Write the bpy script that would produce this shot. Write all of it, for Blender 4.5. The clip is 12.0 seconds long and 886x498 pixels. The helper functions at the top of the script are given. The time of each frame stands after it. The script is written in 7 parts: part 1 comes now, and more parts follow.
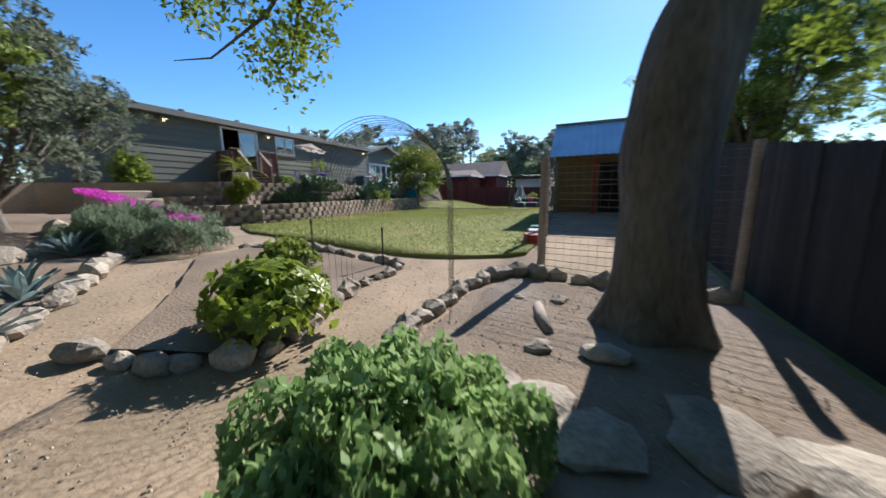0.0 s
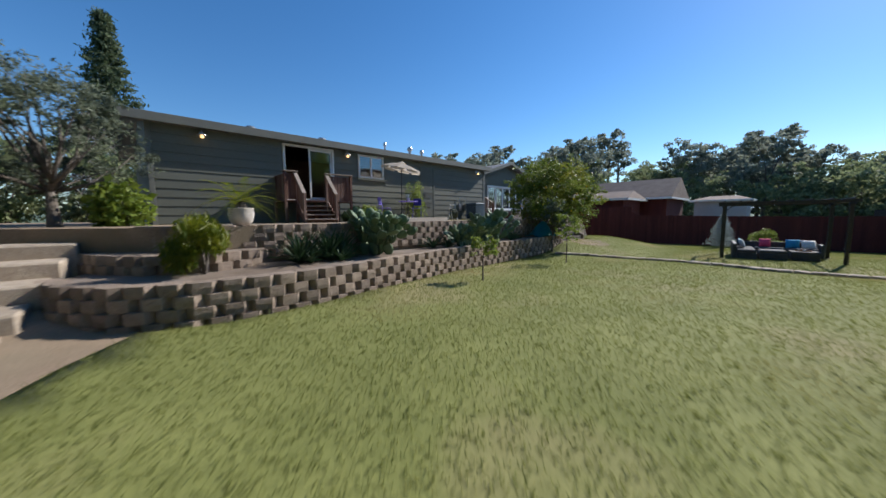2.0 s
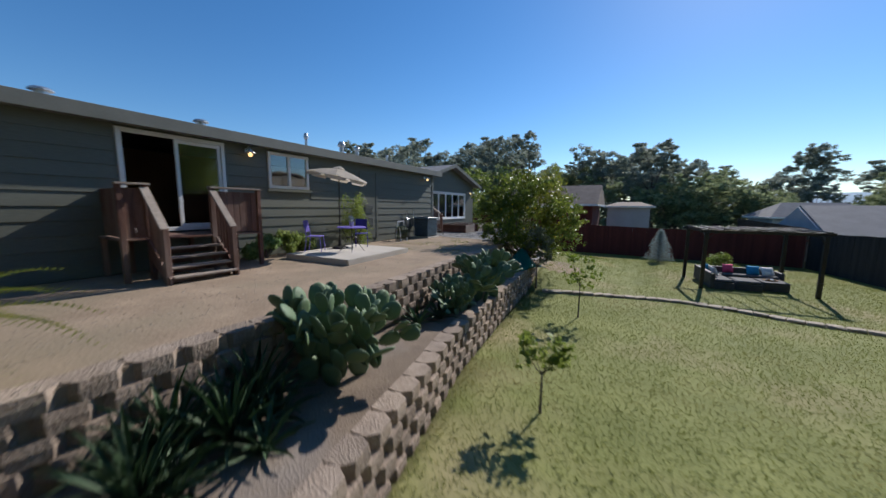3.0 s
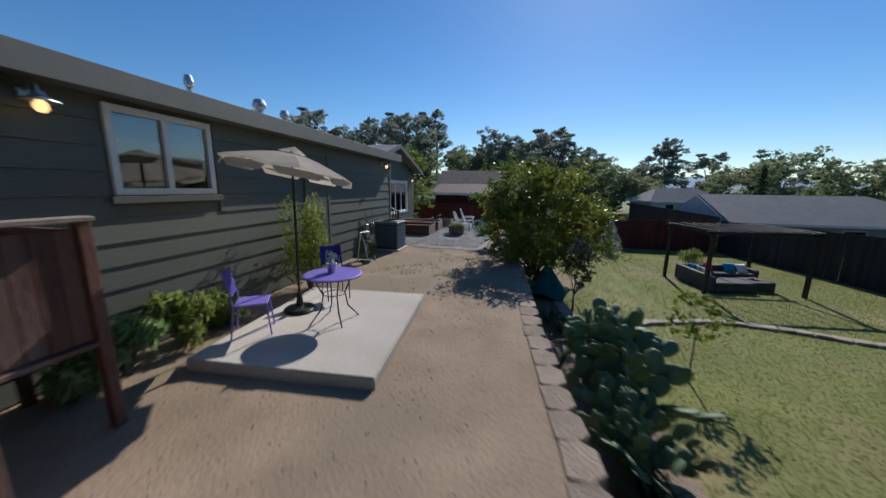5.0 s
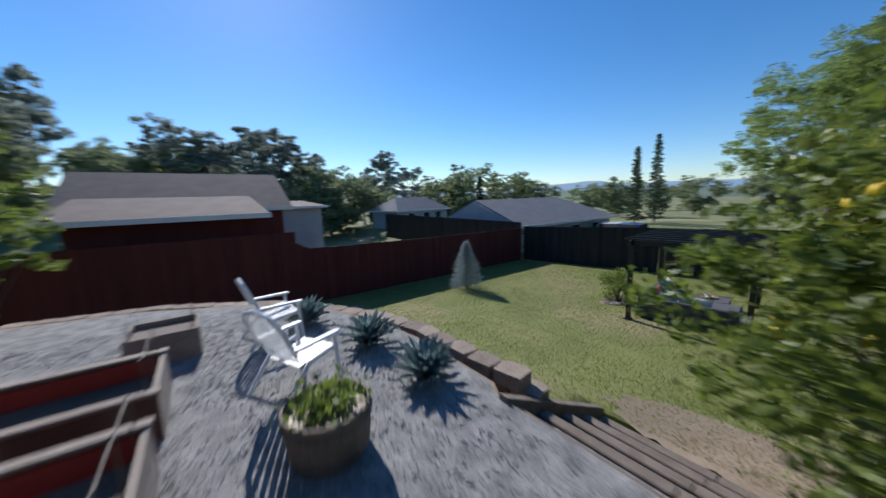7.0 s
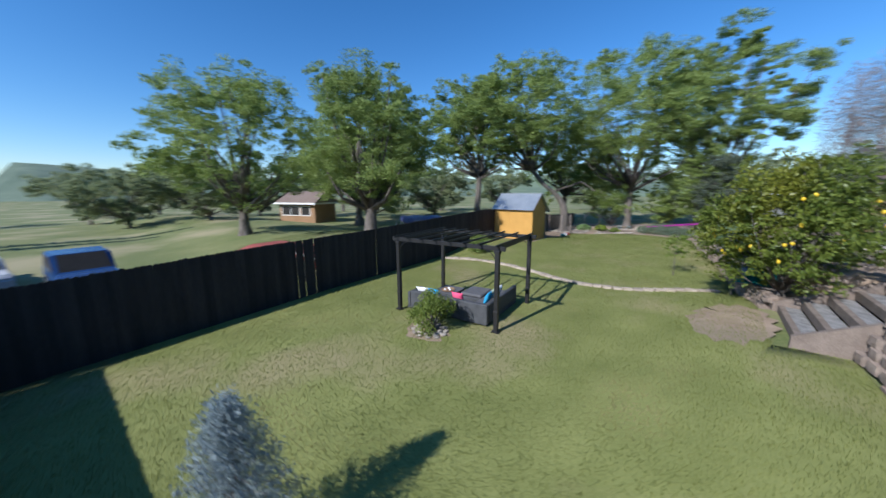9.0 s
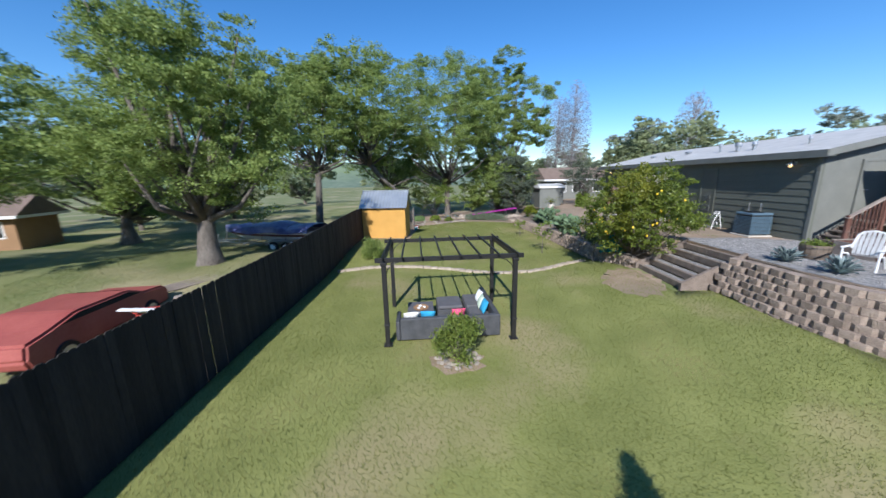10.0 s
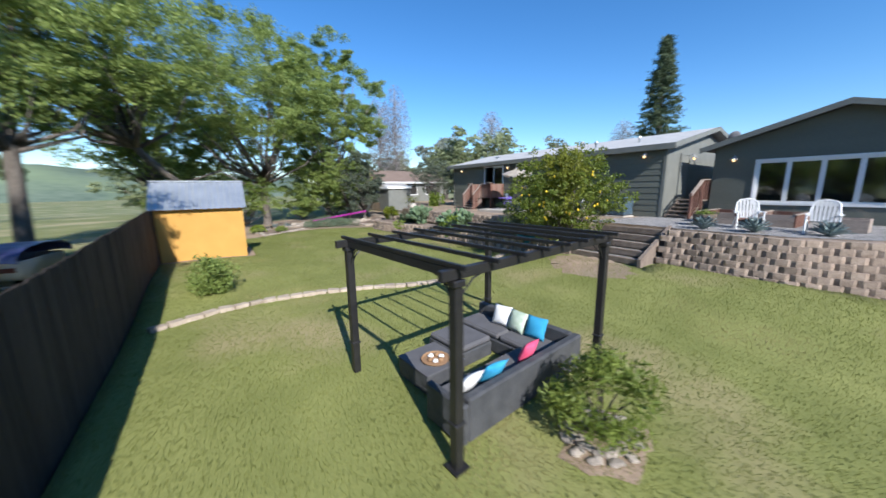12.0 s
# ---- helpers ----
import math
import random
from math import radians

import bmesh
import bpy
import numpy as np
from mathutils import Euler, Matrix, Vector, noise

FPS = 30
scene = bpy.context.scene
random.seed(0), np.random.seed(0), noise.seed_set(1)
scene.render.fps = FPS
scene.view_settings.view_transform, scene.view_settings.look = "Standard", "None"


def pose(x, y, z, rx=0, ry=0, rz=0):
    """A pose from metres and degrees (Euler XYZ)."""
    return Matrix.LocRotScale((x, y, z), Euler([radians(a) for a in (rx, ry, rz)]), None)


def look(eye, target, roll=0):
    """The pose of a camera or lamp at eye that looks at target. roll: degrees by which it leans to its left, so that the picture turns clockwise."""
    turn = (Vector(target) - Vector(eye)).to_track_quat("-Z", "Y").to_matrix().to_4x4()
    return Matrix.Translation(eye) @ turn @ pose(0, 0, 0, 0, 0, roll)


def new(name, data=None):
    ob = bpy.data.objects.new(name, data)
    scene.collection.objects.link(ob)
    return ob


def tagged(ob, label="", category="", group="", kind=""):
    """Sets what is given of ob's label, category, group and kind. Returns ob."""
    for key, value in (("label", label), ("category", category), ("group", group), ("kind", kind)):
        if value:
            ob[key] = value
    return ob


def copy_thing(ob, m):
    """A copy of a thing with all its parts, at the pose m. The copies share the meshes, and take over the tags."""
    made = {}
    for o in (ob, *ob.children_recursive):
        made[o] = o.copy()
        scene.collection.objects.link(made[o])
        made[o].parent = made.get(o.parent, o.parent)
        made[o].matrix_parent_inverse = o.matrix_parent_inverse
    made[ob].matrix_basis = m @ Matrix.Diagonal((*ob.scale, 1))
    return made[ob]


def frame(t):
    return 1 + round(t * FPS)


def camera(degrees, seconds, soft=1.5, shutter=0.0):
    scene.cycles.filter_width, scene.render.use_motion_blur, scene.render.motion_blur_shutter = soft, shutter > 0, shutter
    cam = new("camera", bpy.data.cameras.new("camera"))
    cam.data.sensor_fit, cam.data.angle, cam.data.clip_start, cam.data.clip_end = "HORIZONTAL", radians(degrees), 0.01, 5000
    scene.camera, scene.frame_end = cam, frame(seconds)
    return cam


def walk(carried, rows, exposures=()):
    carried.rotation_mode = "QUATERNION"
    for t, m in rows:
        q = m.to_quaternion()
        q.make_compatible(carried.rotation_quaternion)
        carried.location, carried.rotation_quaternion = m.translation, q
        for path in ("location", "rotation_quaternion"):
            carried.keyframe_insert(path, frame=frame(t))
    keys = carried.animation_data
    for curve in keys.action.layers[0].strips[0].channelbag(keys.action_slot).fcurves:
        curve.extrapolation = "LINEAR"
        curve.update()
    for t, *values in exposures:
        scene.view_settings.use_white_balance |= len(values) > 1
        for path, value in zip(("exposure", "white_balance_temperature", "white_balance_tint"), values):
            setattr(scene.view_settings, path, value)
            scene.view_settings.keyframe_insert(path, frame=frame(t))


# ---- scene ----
cam = camera(107.5, 12.0, soft=1.5, shutter=0.35)
PATH = [
    (0, (4.783, -1.766, 0.864), (3.961, 0.026, 0.53), -1.0),
    (0.5, (4.32, -1.122, 0.945), (3.284, 0.558, 0.623), -0.7),
    (1, (3.14, 0.248, 1.105), (2.199, 1.989, 0.817), -0.7),
    (1.5, (2.191, 2.876, 1.227), (0.967, 4.441, 0.999), -0.5),
    (2, (0.815, 5.1, 1.588), (-0.635, 6.464, 1.392), -0.5),
    (2.5, (-1.181, 6.328, 2.195), (-2.511, 7.809, 2.0), -0.3),
    (3, (-3.469, 6.999, 2.905), (-4.49, 8.7, 2.651), 0.5),
    (3.2, (-4.265, 7.284, 3.104), (-5.183, 9.039, 2.828), 0.6),
    (4.8, (-7.562, 9.094, 3.542), (-8.073, 10.993, 3.179), 0.3),
    (5, (-8.271, 9.762, 3.581), (-8.7, 11.68, 3.21), 0.7),
    (5.5, (-9.813, 12.104, 3.428), (-10.021, 14.066, 3.098), 0.7),
    (6, (-10.685, 14.998, 3.366), (-10.617, 16.978, 3.097), -0.2),
    (6.5, (-11.661, 18.321, 3.415), (-11.12, 20.228, 3.151), -1.4),
    (8.5, (-8.619, 31.813, 3.675), (-6.869, 30.926, 3.287), 1.5),
    (9, (-5.713, 33.866, 3.587), (-4.466, 32.342, 3.234), -0.2),
    (9.5, (-2.586, 35.104, 3.967), (-1.993, 33.237, 3.568), -1.1),
    (10, (0.2, 34.749, 4.068), (0.272, 32.795, 3.648), -1.2),
    (10.5, (1.691, 33.621, 3.89), (1.445, 31.678, 3.485), -1.1),
    (11, (2.318, 32.878, 3.783), (1.912, 30.961, 3.383), -1.0),
    (11.5, (2.999, 31.914, 3.589), (2.393, 30.048, 3.199), -1.0),
    (12, (3.971, 29.395, 2.936), (2.897, 27.748, 2.57), -0.8),
]
EXPOSURES = [(0.0, 0.9, 6200), (0.5, 0.85, 6200), (1.0, 0.65, 6300), (1.5, 0.5, 6300), (2.5, 0.3, 6250), (5.0, -0.1, 6200), (6.5, 0.1, 6000), (8.5, 0.35, 5600), (9.5, 0.5, 5700), (10.5, 0.6, 5900), (12.0, 0.75, 6000)]
walk(cam, [(t, look(eye, target, roll)) for t, eye, target, roll in PATH], exposures=[(t, e, kelvin, 12) for t, e, kelvin in EXPOSURES])


# ---------------------------------------------------------------- world and sun
world = bpy.data.worlds.new("sky")
scene.world = world
world.use_nodes = True
SUN_AZ, SUN_EL = radians(9), radians(35)
sky = world.node_tree.nodes.new("ShaderNodeTexSky")
sky.sky_type = "NISHITA"
sky.sun_disc = False
sky.sun_elevation, sky.sun_rotation = SUN_EL, SUN_AZ
sky.air_density, sky.dust_density, sky.ozone_density = 1.0, 0.1, 4.0
back = world.node_tree.nodes["Background"]
back.inputs[1].default_value = 0.108
rich = world.node_tree.nodes.new("ShaderNodeHueSaturation")
rich.inputs["Saturation"].default_value = 1.22
world.node_tree.links.new(sky.outputs[0], rich.inputs["Color"])
world.node_tree.links.new(rich.outputs[0], back.inputs[0])
lamp = bpy.data.lights.new("sun", "SUN")
lamp.energy, lamp.angle, lamp.color = 4.7, radians(0.53), (1.0, 0.94, 0.84)
sun = new("sun", lamp)
sun.matrix_world = look((0, 0, 60), (-60 * math.sin(SUN_AZ) * math.cos(SUN_EL), -60 * math.cos(SUN_AZ) * math.cos(SUN_EL), 60 - 60 * math.sin(SUN_EL)))


# ---------------------------------------------------------------- materials
def material(name, a, b, rough=0.8, scale=3.0, fine=40.0, bump=0.3, metal=0.0, island=False, per_object=0.0, leaf=False, c=None, stretch=(1, 1, 1), depth=0.02, spec=0.4, patch=0.5):
    """Two colours mixed at a coarse and a fine scale, with relief; c: a third colour in sparse patches."""
    m = bpy.data.materials.new(name)
    m.use_nodes = True
    nt = m.node_tree
    n, l = nt.nodes, nt.links
    p = n["Principled BSDF"]
    p.inputs["Roughness"].default_value = rough
    p.inputs["Metallic"].default_value = metal
    p.inputs["Specular IOR Level"].default_value = spec
    geo = n.new("ShaderNodeNewGeometry")
    mp = n.new("ShaderNodeMapping")
    mp.inputs["Scale"].default_value = stretch
    l.new(geo.outputs["Position"], mp.inputs[0])
    big, small = n.new("ShaderNodeTexNoise"), n.new("ShaderNodeTexNoise")
    for t, s, d in ((big, scale, 3), (small, fine, 4)):
        t.inputs["Scale"].default_value = s
        t.inputs["Detail"].default_value = d
        l.new(mp.outputs[0], t.inputs["Vector"])
    mixf = n.new("ShaderNodeMath")
    mixf.operation = "MULTIPLY_ADD"
    l.new(big.outputs[0], mixf.inputs[0])
    mixf.inputs[1].default_value = 1.6
    add = n.new("ShaderNodeMath")
    add.operation = "MULTIPLY_ADD"
    l.new(small.outputs[0], add.inputs[0])
    add.inputs[1].default_value, add.inputs[2].default_value = 1.4, -1.0
    l.new(add.outputs[0], mixf.inputs[2])
    last = mixf.outputs[0]
    if island:
        isl = n.new("ShaderNodeMath")
        isl.operation = "MULTIPLY_ADD"
        l.new(geo.outputs["Random Per Island"], isl.inputs[0])
        isl.inputs[1].default_value = 0.9
        half = n.new("ShaderNodeMath")
        half.operation = "MULTIPLY_ADD"
        l.new(last, half.inputs[0])
        half.inputs[1].default_value, half.inputs[2].default_value = 0.5, -0.2
        l.new(half.outputs[0], isl.inputs[2])
        last = isl.outputs[0]
    ramp = n.new("ShaderNodeMix")
    ramp.data_type, ramp.clamp_factor = "RGBA", True
    l.new(last, ramp.inputs["Factor"])
    ramp.inputs[6].default_value, ramp.inputs[7].default_value = (*a, 1), (*b, 1)
    col = ramp.outputs[2]
    if c:
        pt = n.new("ShaderNodeTexNoise")
        pt.inputs["Scale"].default_value, pt.inputs["Detail"].default_value = scale * 0.37, 5
        l.new(mp.outputs[0], pt.inputs["Vector"])
        edge = n.new("ShaderNodeMapRange")
        edge.inputs[1].default_value, edge.inputs[2].default_value = patch, patch + 0.16
        l.new(pt.outputs[0], edge.inputs[0])
        mc = n.new("ShaderNodeMix")
        mc.data_type = "RGBA"
        l.new(edge.outputs[0], mc.inputs["Factor"])
        l.new(col, mc.inputs[6])
        mc.inputs[7].default_value = (*c, 1)
        col = mc.outputs[2]
    if per_object:
        inf = n.new("ShaderNodeObjectInfo")
        vr = n.new("ShaderNodeMapRange")
        vr.inputs[3].default_value, vr.inputs[4].default_value = 1 - per_object, 1 + per_object
        l.new(inf.outputs["Random"], vr.inputs[0])
        sc = n.new("ShaderNodeVectorMath")
        sc.operation = "SCALE"
        l.new(col, sc.inputs[0])
        l.new(vr.outputs[0], sc.inputs["Scale"])
        col = sc.outputs[0]
    l.new(col, p.inputs["Base Color"])
    if bump:
        bp = n.new("ShaderNodeBump")
        bp.inputs["Strength"].default_value, bp.inputs["Distance"].default_value = bump, depth
        l.new(small.outputs[0], bp.inputs["Height"])
        l.new(bp.outputs[0], p.inputs["Normal"])
    if leaf:
        tr = n.new("ShaderNodeBsdfTranslucent")
        l.new(col, tr.inputs[0])
        mx = n.new("ShaderNodeMixShader")
        mx.inputs[0].default_value = 0.45
        l.new(p.outputs[0], mx.inputs[1])
        l.new(tr.outputs[0], mx.inputs[2])
        l.new(mx.outputs[0], n["Material Output"].inputs[0])
    return m


LAWN = material("lawn_turf", (0.135, 0.152, 0.036), (0.24, 0.250, 0.075), 0.9, 0.7, 30, 0.35, c=(0.29, 0.245, 0.12), patch=0.52)
BLADE = material("grass_blade", (0.165, 0.188, 0.042), (0.26, 0.280, 0.088), 0.7, 0.8, 9, 0, island=True, leaf=True, c=(0.36, 0.31, 0.14), patch=0.53)
ROUGH_GRASS = material("rough_grass", (0.10, 0.13, 0.035), (0.21, 0.21, 0.085), 0.95, 0.35, 12, 0.5, c=(0.31, 0.27, 0.15), patch=0.50)
FIELD = material("far_field", (0.09, 0.15, 0.06), (0.16, 0.21, 0.09), 0.95, 0.02, 0.3, 0, c=(0.06, 0.10, 0.05))
DIRT = material("decomposed_granite", (0.205, 0.148, 0.100), (0.37, 0.278, 0.195), 0.95, 1.3, 26, 0.7, c=(0.235, 0.185, 0.125), depth=0.012)
SOIL = material("dry_soil", (0.12, 0.088, 0.065), (0.25, 0.19, 0.14), 0.95, 1.6, 38, 0.8, c=(0.24, 0.20, 0.17))
GRAVEL = material("grey_gravel", (0.11, 0.108, 0.105), (0.36, 0.345, 0.33), 0.9, 5, 38, 1.0)
CHIP = material("granite_chip", (0.13, 0.10, 0.08), (0.42, 0.36, 0.30), 0.9, 3, 20, 0, island=True)
GREYCHIP = material("gravel_chip", (0.10, 0.10, 0.10), (0.45, 0.43, 0.41), 0.9, 3, 20, 0, island=True)
CONCRETE = material("poured_concrete", (0.46, 0.42, 0.37), (0.58, 0.54, 0.48), 0.85, 0.8, 25, 0.15, c=(0.40, 0.36, 0.31))
BLOCK = material("split_face_block", (0.23, 0.175, 0.135), (0.36, 0.285, 0.225), 0.95, 5, 34, 0.9, per_object=0.22, depth=0.03)
ROCK = material("field_stone", (0.20, 0.17, 0.14), (0.40, 0.35, 0.29), 0.9, 5, 30, 0.8, per_object=0.25)
EDGING = material("edging_stone", (0.30, 0.24, 0.185), (0.45, 0.38, 0.295), 0.9, 5, 30, 0.6, per_object=0.15)
SIDING = material("grey_green_siding", (0.105, 0.112, 0.092), (0.15, 0.158, 0.13), 0.62, 1.2, 60, 0.12, stretch=(1, 0.15, 1), per_object=0.06, depth=0.004)
TRIM = material("grey_trim", (0.145, 0.15, 0.135), (0.19, 0.195, 0.175), 0.6, 2, 40, 0.1)
ROOFING = material("pale_shingle", (0.36, 0.36, 0.35), (0.52, 0.51, 0.49), 0.85, 2, 30, 0.4)
WHITE = material("white_vinyl", (0.74, 0.74, 0.72), (0.82, 0.82, 0.80), 0.45, 3, 30, 0.03)
PLASTIC = material("white_resin", (0.78, 0.78, 0.77), (0.86, 0.86, 0.85), 0.35, 4, 30, 0.02)
# near black painted in for unlit rooms, openings and window glass
DARK = material("dark_interior", (0.015, 0.014, 0.012), (0.03, 0.027, 0.024), 0.9, 2, 20, 0)
FENCE = material("dark_stained_board", (0.016, 0.013, 0.012), (0.040, 0.032, 0.027), 0.85, 4, 45, 0.5, stretch=(1, 1, 0.12), per_object=0.3)
REDWOOD = material("red_barn_board", (0.085, 0.018, 0.015), (0.14, 0.032, 0.026), 0.8, 3, 40, 0.4, stretch=(1, 1, 0.12), per_object=0.15)
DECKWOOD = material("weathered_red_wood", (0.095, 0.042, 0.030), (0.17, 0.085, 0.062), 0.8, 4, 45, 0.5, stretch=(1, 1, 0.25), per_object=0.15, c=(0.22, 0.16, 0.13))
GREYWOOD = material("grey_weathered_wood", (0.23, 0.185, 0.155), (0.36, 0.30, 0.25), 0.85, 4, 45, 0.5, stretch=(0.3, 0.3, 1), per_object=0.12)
TIMBER = material("landscape_timber", (0.13, 0.10, 0.08), (0.25, 0.20, 0.16), 0.9, 4, 40, 0.6, per_object=0.12)
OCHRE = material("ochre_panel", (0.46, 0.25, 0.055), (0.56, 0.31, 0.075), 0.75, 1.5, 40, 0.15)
# dark brown with the shade of the shed's south side mixed in
SHADEWALL = material("shade_brown_shed_wall", (0.16, 0.095, 0.04), (0.25, 0.15, 0.06), 0.8, 2, 40, 0.3)
TIN = material("galvanised_sheet", (0.42, 0.46, 0.50), (0.58, 0.61, 0.64), 0.38, 1.5, 30, 0.1, metal=0.7)
REDPAINT = material("red_paint", (0.30, 0.030, 0.022), (0.42, 0.05, 0.035), 0.6, 3, 30, 0.1)
BLACKMETAL = material("black_powder_coat", (0.010, 0.010, 0.011), (0.022, 0.021, 0.020), 0.45, 6, 50, 0.05, spec=0.5)
WICKER = material("grey_wicker", (0.040, 0.042, 0.046), (0.085, 0.087, 0.092), 0.65, 5, 90, 1.0, depth=0.01)
CUSHION = material("charcoal_cushion", (0.085, 0.083, 0.088), (0.12, 0.118, 0.122), 0.9, 4, 120, 0.2)
CLOTH_WHITE = material("white_cloth", (0.70, 0.70, 0.68), (0.80, 0.80, 0.78), 0.9, 4, 80, 0.2)
CLOTH_BLUE = material("turquoise_cloth", (0.02, 0.22, 0.42), (0.05, 0.34, 0.55), 0.9, 4, 80, 0.2)
CLOTH_GREEN = material("pale_green_cloth", (0.36, 0.46, 0.34), (0.55, 0.62, 0.52), 0.9, 9, 80, 0.2)
CLOTH_PINK = material("pink_cloth", (0.62, 0.05, 0.14), (0.75, 0.12, 0.22), 0.9, 6, 80, 0.2)
TEAL = material("teal_tarp", (0.0, 0.16, 0.18), (0.01, 0.24, 0.25), 0.5, 3, 25, 0.2)
PURPLE = material("purple_enamel", (0.17, 0.13, 0.50), (0.23, 0.18, 0.58), 0.4, 4, 30, 0.04)
INDIGO = material("indigo_enamel", (0.035, 0.03, 0.22), (0.06, 0.05, 0.30), 0.4, 4, 30, 0.04)
CANVAS = material("cream_umbrella_canvas", (0.50, 0.44, 0.36), (0.62, 0.56, 0.47), 0.9, 5, 60, 0.2, leaf=True)
STEEL = material("grey_steel", (0.40, 0.41, 0.42), (0.52, 0.53, 0.54), 0.35, 3, 30, 0.05, metal=0.8)
ACBLUE = material("blue_grey_cabinet", (0.075, 0.125, 0.17), (0.11, 0.17, 0.22), 0.5, 3, 40, 0.08)
RUBBER = material("black_rubber", (0.012, 0.012, 0.013), (0.025, 0.025, 0.025), 0.8, 6, 60, 0.2)
HULL = material("boat_hull", (0.55, 0.54, 0.52), (0.66, 0.65, 0.63), 0.3, 1, 20, 0.02)
MAROON = material("maroon_stripe", (0.08, 0.02, 0.02), (0.11, 0.03, 0.03), 0.35, 2, 20, 0.02)
BOATTARP = material("navy_boat_tarp", (0.05, 0.06, 0.17), (0.11, 0.12, 0.30), 0.40, 2.5, 14, 0.7, c=(0.26, 0.27, 0.40), depth=0.05)
CARRED = material("dull_red_car_paint", (0.27, 0.06, 0.05), (0.36, 0.10, 0.08), 0.55, 1.5, 20, 0.02)
CARBLUE = material("blue_car_paint", (0.02, 0.05, 0.14), (0.035, 0.08, 0.20), 0.25, 1, 20, 0.02)
POTCLAY = material("whitewashed_pot", (0.52, 0.47, 0.42), (0.68, 0.63, 0.57), 0.8, 6, 40, 0.3)
BARRELWOOD = material("oak_barrel_stave", (0.13, 0.10, 0.075), (0.22, 0.17, 0.125), 0.8, 5, 40, 0.4)
SLATE = material("grey_shingle", (0.145, 0.145, 0.155), (0.20, 0.20, 0.21), 0.9, 1.5, 14, 0.5)
TANROOF = material("tan_shingle", (0.15, 0.11, 0.09), (0.22, 0.165, 0.135), 0.9, 1.5, 14, 0.5)
STUCCO = material("pale_stucco", (0.36, 0.37, 0.39), (0.46, 0.47, 0.49), 0.85, 1, 25, 0.15)
TANWALL = material("tan_cabin_board", (0.24, 0.14, 0.07), (0.32, 0.19, 0.10), 0.8, 1, 20, 0.3)
BARK = material("grey_oak_bark", (0.085, 0.070, 0.058), (0.20, 0.175, 0.15), 0.95, 4, 22, 1.0, stretch=(1, 1, 0.3), depth=0.06)
OAKLEAF = material("oak_leaf", (0.13, 0.19, 0.035), (0.36, 0.44, 0.13), 0.6, 0.5, 3, 0, island=True, leaf=True)
OAKLIGHT = material("sunlit_oak_leaf", (0.11, 0.17, 0.02), (0.24, 0.31, 0.05), 0.6, 0.5, 3, 0, island=True, leaf=True)
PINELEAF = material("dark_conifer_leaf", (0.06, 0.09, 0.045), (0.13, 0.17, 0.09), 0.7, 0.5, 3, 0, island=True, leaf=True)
# haze is mixed into these two leaf colours, paler and greyer than near leaves
FAROAK = material("haze_pale_oak_leaf", (0.15, 0.19, 0.09), (0.34, 0.38, 0.20), 0.7, 0.1, 1, 0, island=True, leaf=True)
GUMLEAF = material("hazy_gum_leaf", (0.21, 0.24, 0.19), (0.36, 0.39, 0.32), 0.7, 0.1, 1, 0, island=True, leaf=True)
GREYLEAF = material("grey_green_leaf", (0.085, 0.11, 0.07), (0.20, 0.235, 0.165), 0.65, 0.5, 3, 0, island=True, leaf=True)
BARETWIG = material("bare_twig", (0.20, 0.18, 0.17), (0.30, 0.27, 0.26), 0.9, 0.5, 3, 0, island=True)
LEMONLEAF = material("citrus_leaf", (0.085, 0.13, 0.02), (0.24, 0.29, 0.05), 0.42, 0.7, 3, 0, island=True, leaf=True, c=(0.26, 0.26, 0.03), patch=0.58)
LEMON = material("lemon_skin", (0.72, 0.48, 0.02), (0.85, 0.60, 0.04), 0.4, 9, 60, 0.1)
ROSELEAF = material("yellow_green_leaf", (0.13, 0.19, 0.03), (0.30, 0.36, 0.08), 0.55, 0.8, 3, 0, island=True, leaf=True)
SPRUCE = material("blue_spruce_needle", (0.20, 0.25, 0.26), (0.40, 0.47, 0.48), 0.7, 0.8, 3, 0, island=True, leaf=True)
SUCCULENT = material("glossy_succulent_leaf", (0.15, 0.27, 0.08), (0.36, 0.48, 0.21), 0.38, 2, 5, 0, island=True, leaf=True)
AEONIUM = material("lime_aeonium_leaf", (0.13, 0.20, 0.020), (0.33, 0.40, 0.06), 0.4, 2, 5, 0, island=True, leaf=True)
AGAVE = material("blue_agave_leaf", (0.24, 0.31, 0.31), (0.42, 0.50, 0.49), 0.5, 3, 10, 0, island=True)
CACTUS = material("prickly_pear_pad", (0.055, 0.105, 0.050), (0.12, 0.18, 0.095), 0.6, 3, 60, 0.25, island=True)
PALMLEAF = material("cycad_frond", (0.08, 0.13, 0.01), (0.26, 0.27, 0.02), 0.45, 1, 4, 0, island=True, leaf=True, c=(0.42, 0.26, 0.01), patch=0.56)
LAVENDER = material("silver_green_stem", (0.13, 0.18, 0.11), (0.25, 0.31, 0.21), 0.8, 2, 5, 0, island=True, leaf=True)
MAGENTA = material("magenta_petal", (0.55, 0.035, 0.42), (0.72, 0.12, 0.60), 0.7, 2, 5, 0, island=True, leaf=True)
# haze is coloured in: grey-green for the hills, blue for the ridge
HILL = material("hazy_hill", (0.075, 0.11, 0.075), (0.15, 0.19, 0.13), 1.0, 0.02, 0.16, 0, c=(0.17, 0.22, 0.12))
FARHILL = material("haze_blue_hill", (0.20, 0.29, 0.38), (0.24, 0.34, 0.42), 1.0, 0.002, 0.01, 0)
WIRE = material("rusty_wire", (0.10, 0.085, 0.07), (0.22, 0.19, 0.16), 0.6, 6, 40, 0.1, metal=0.5)


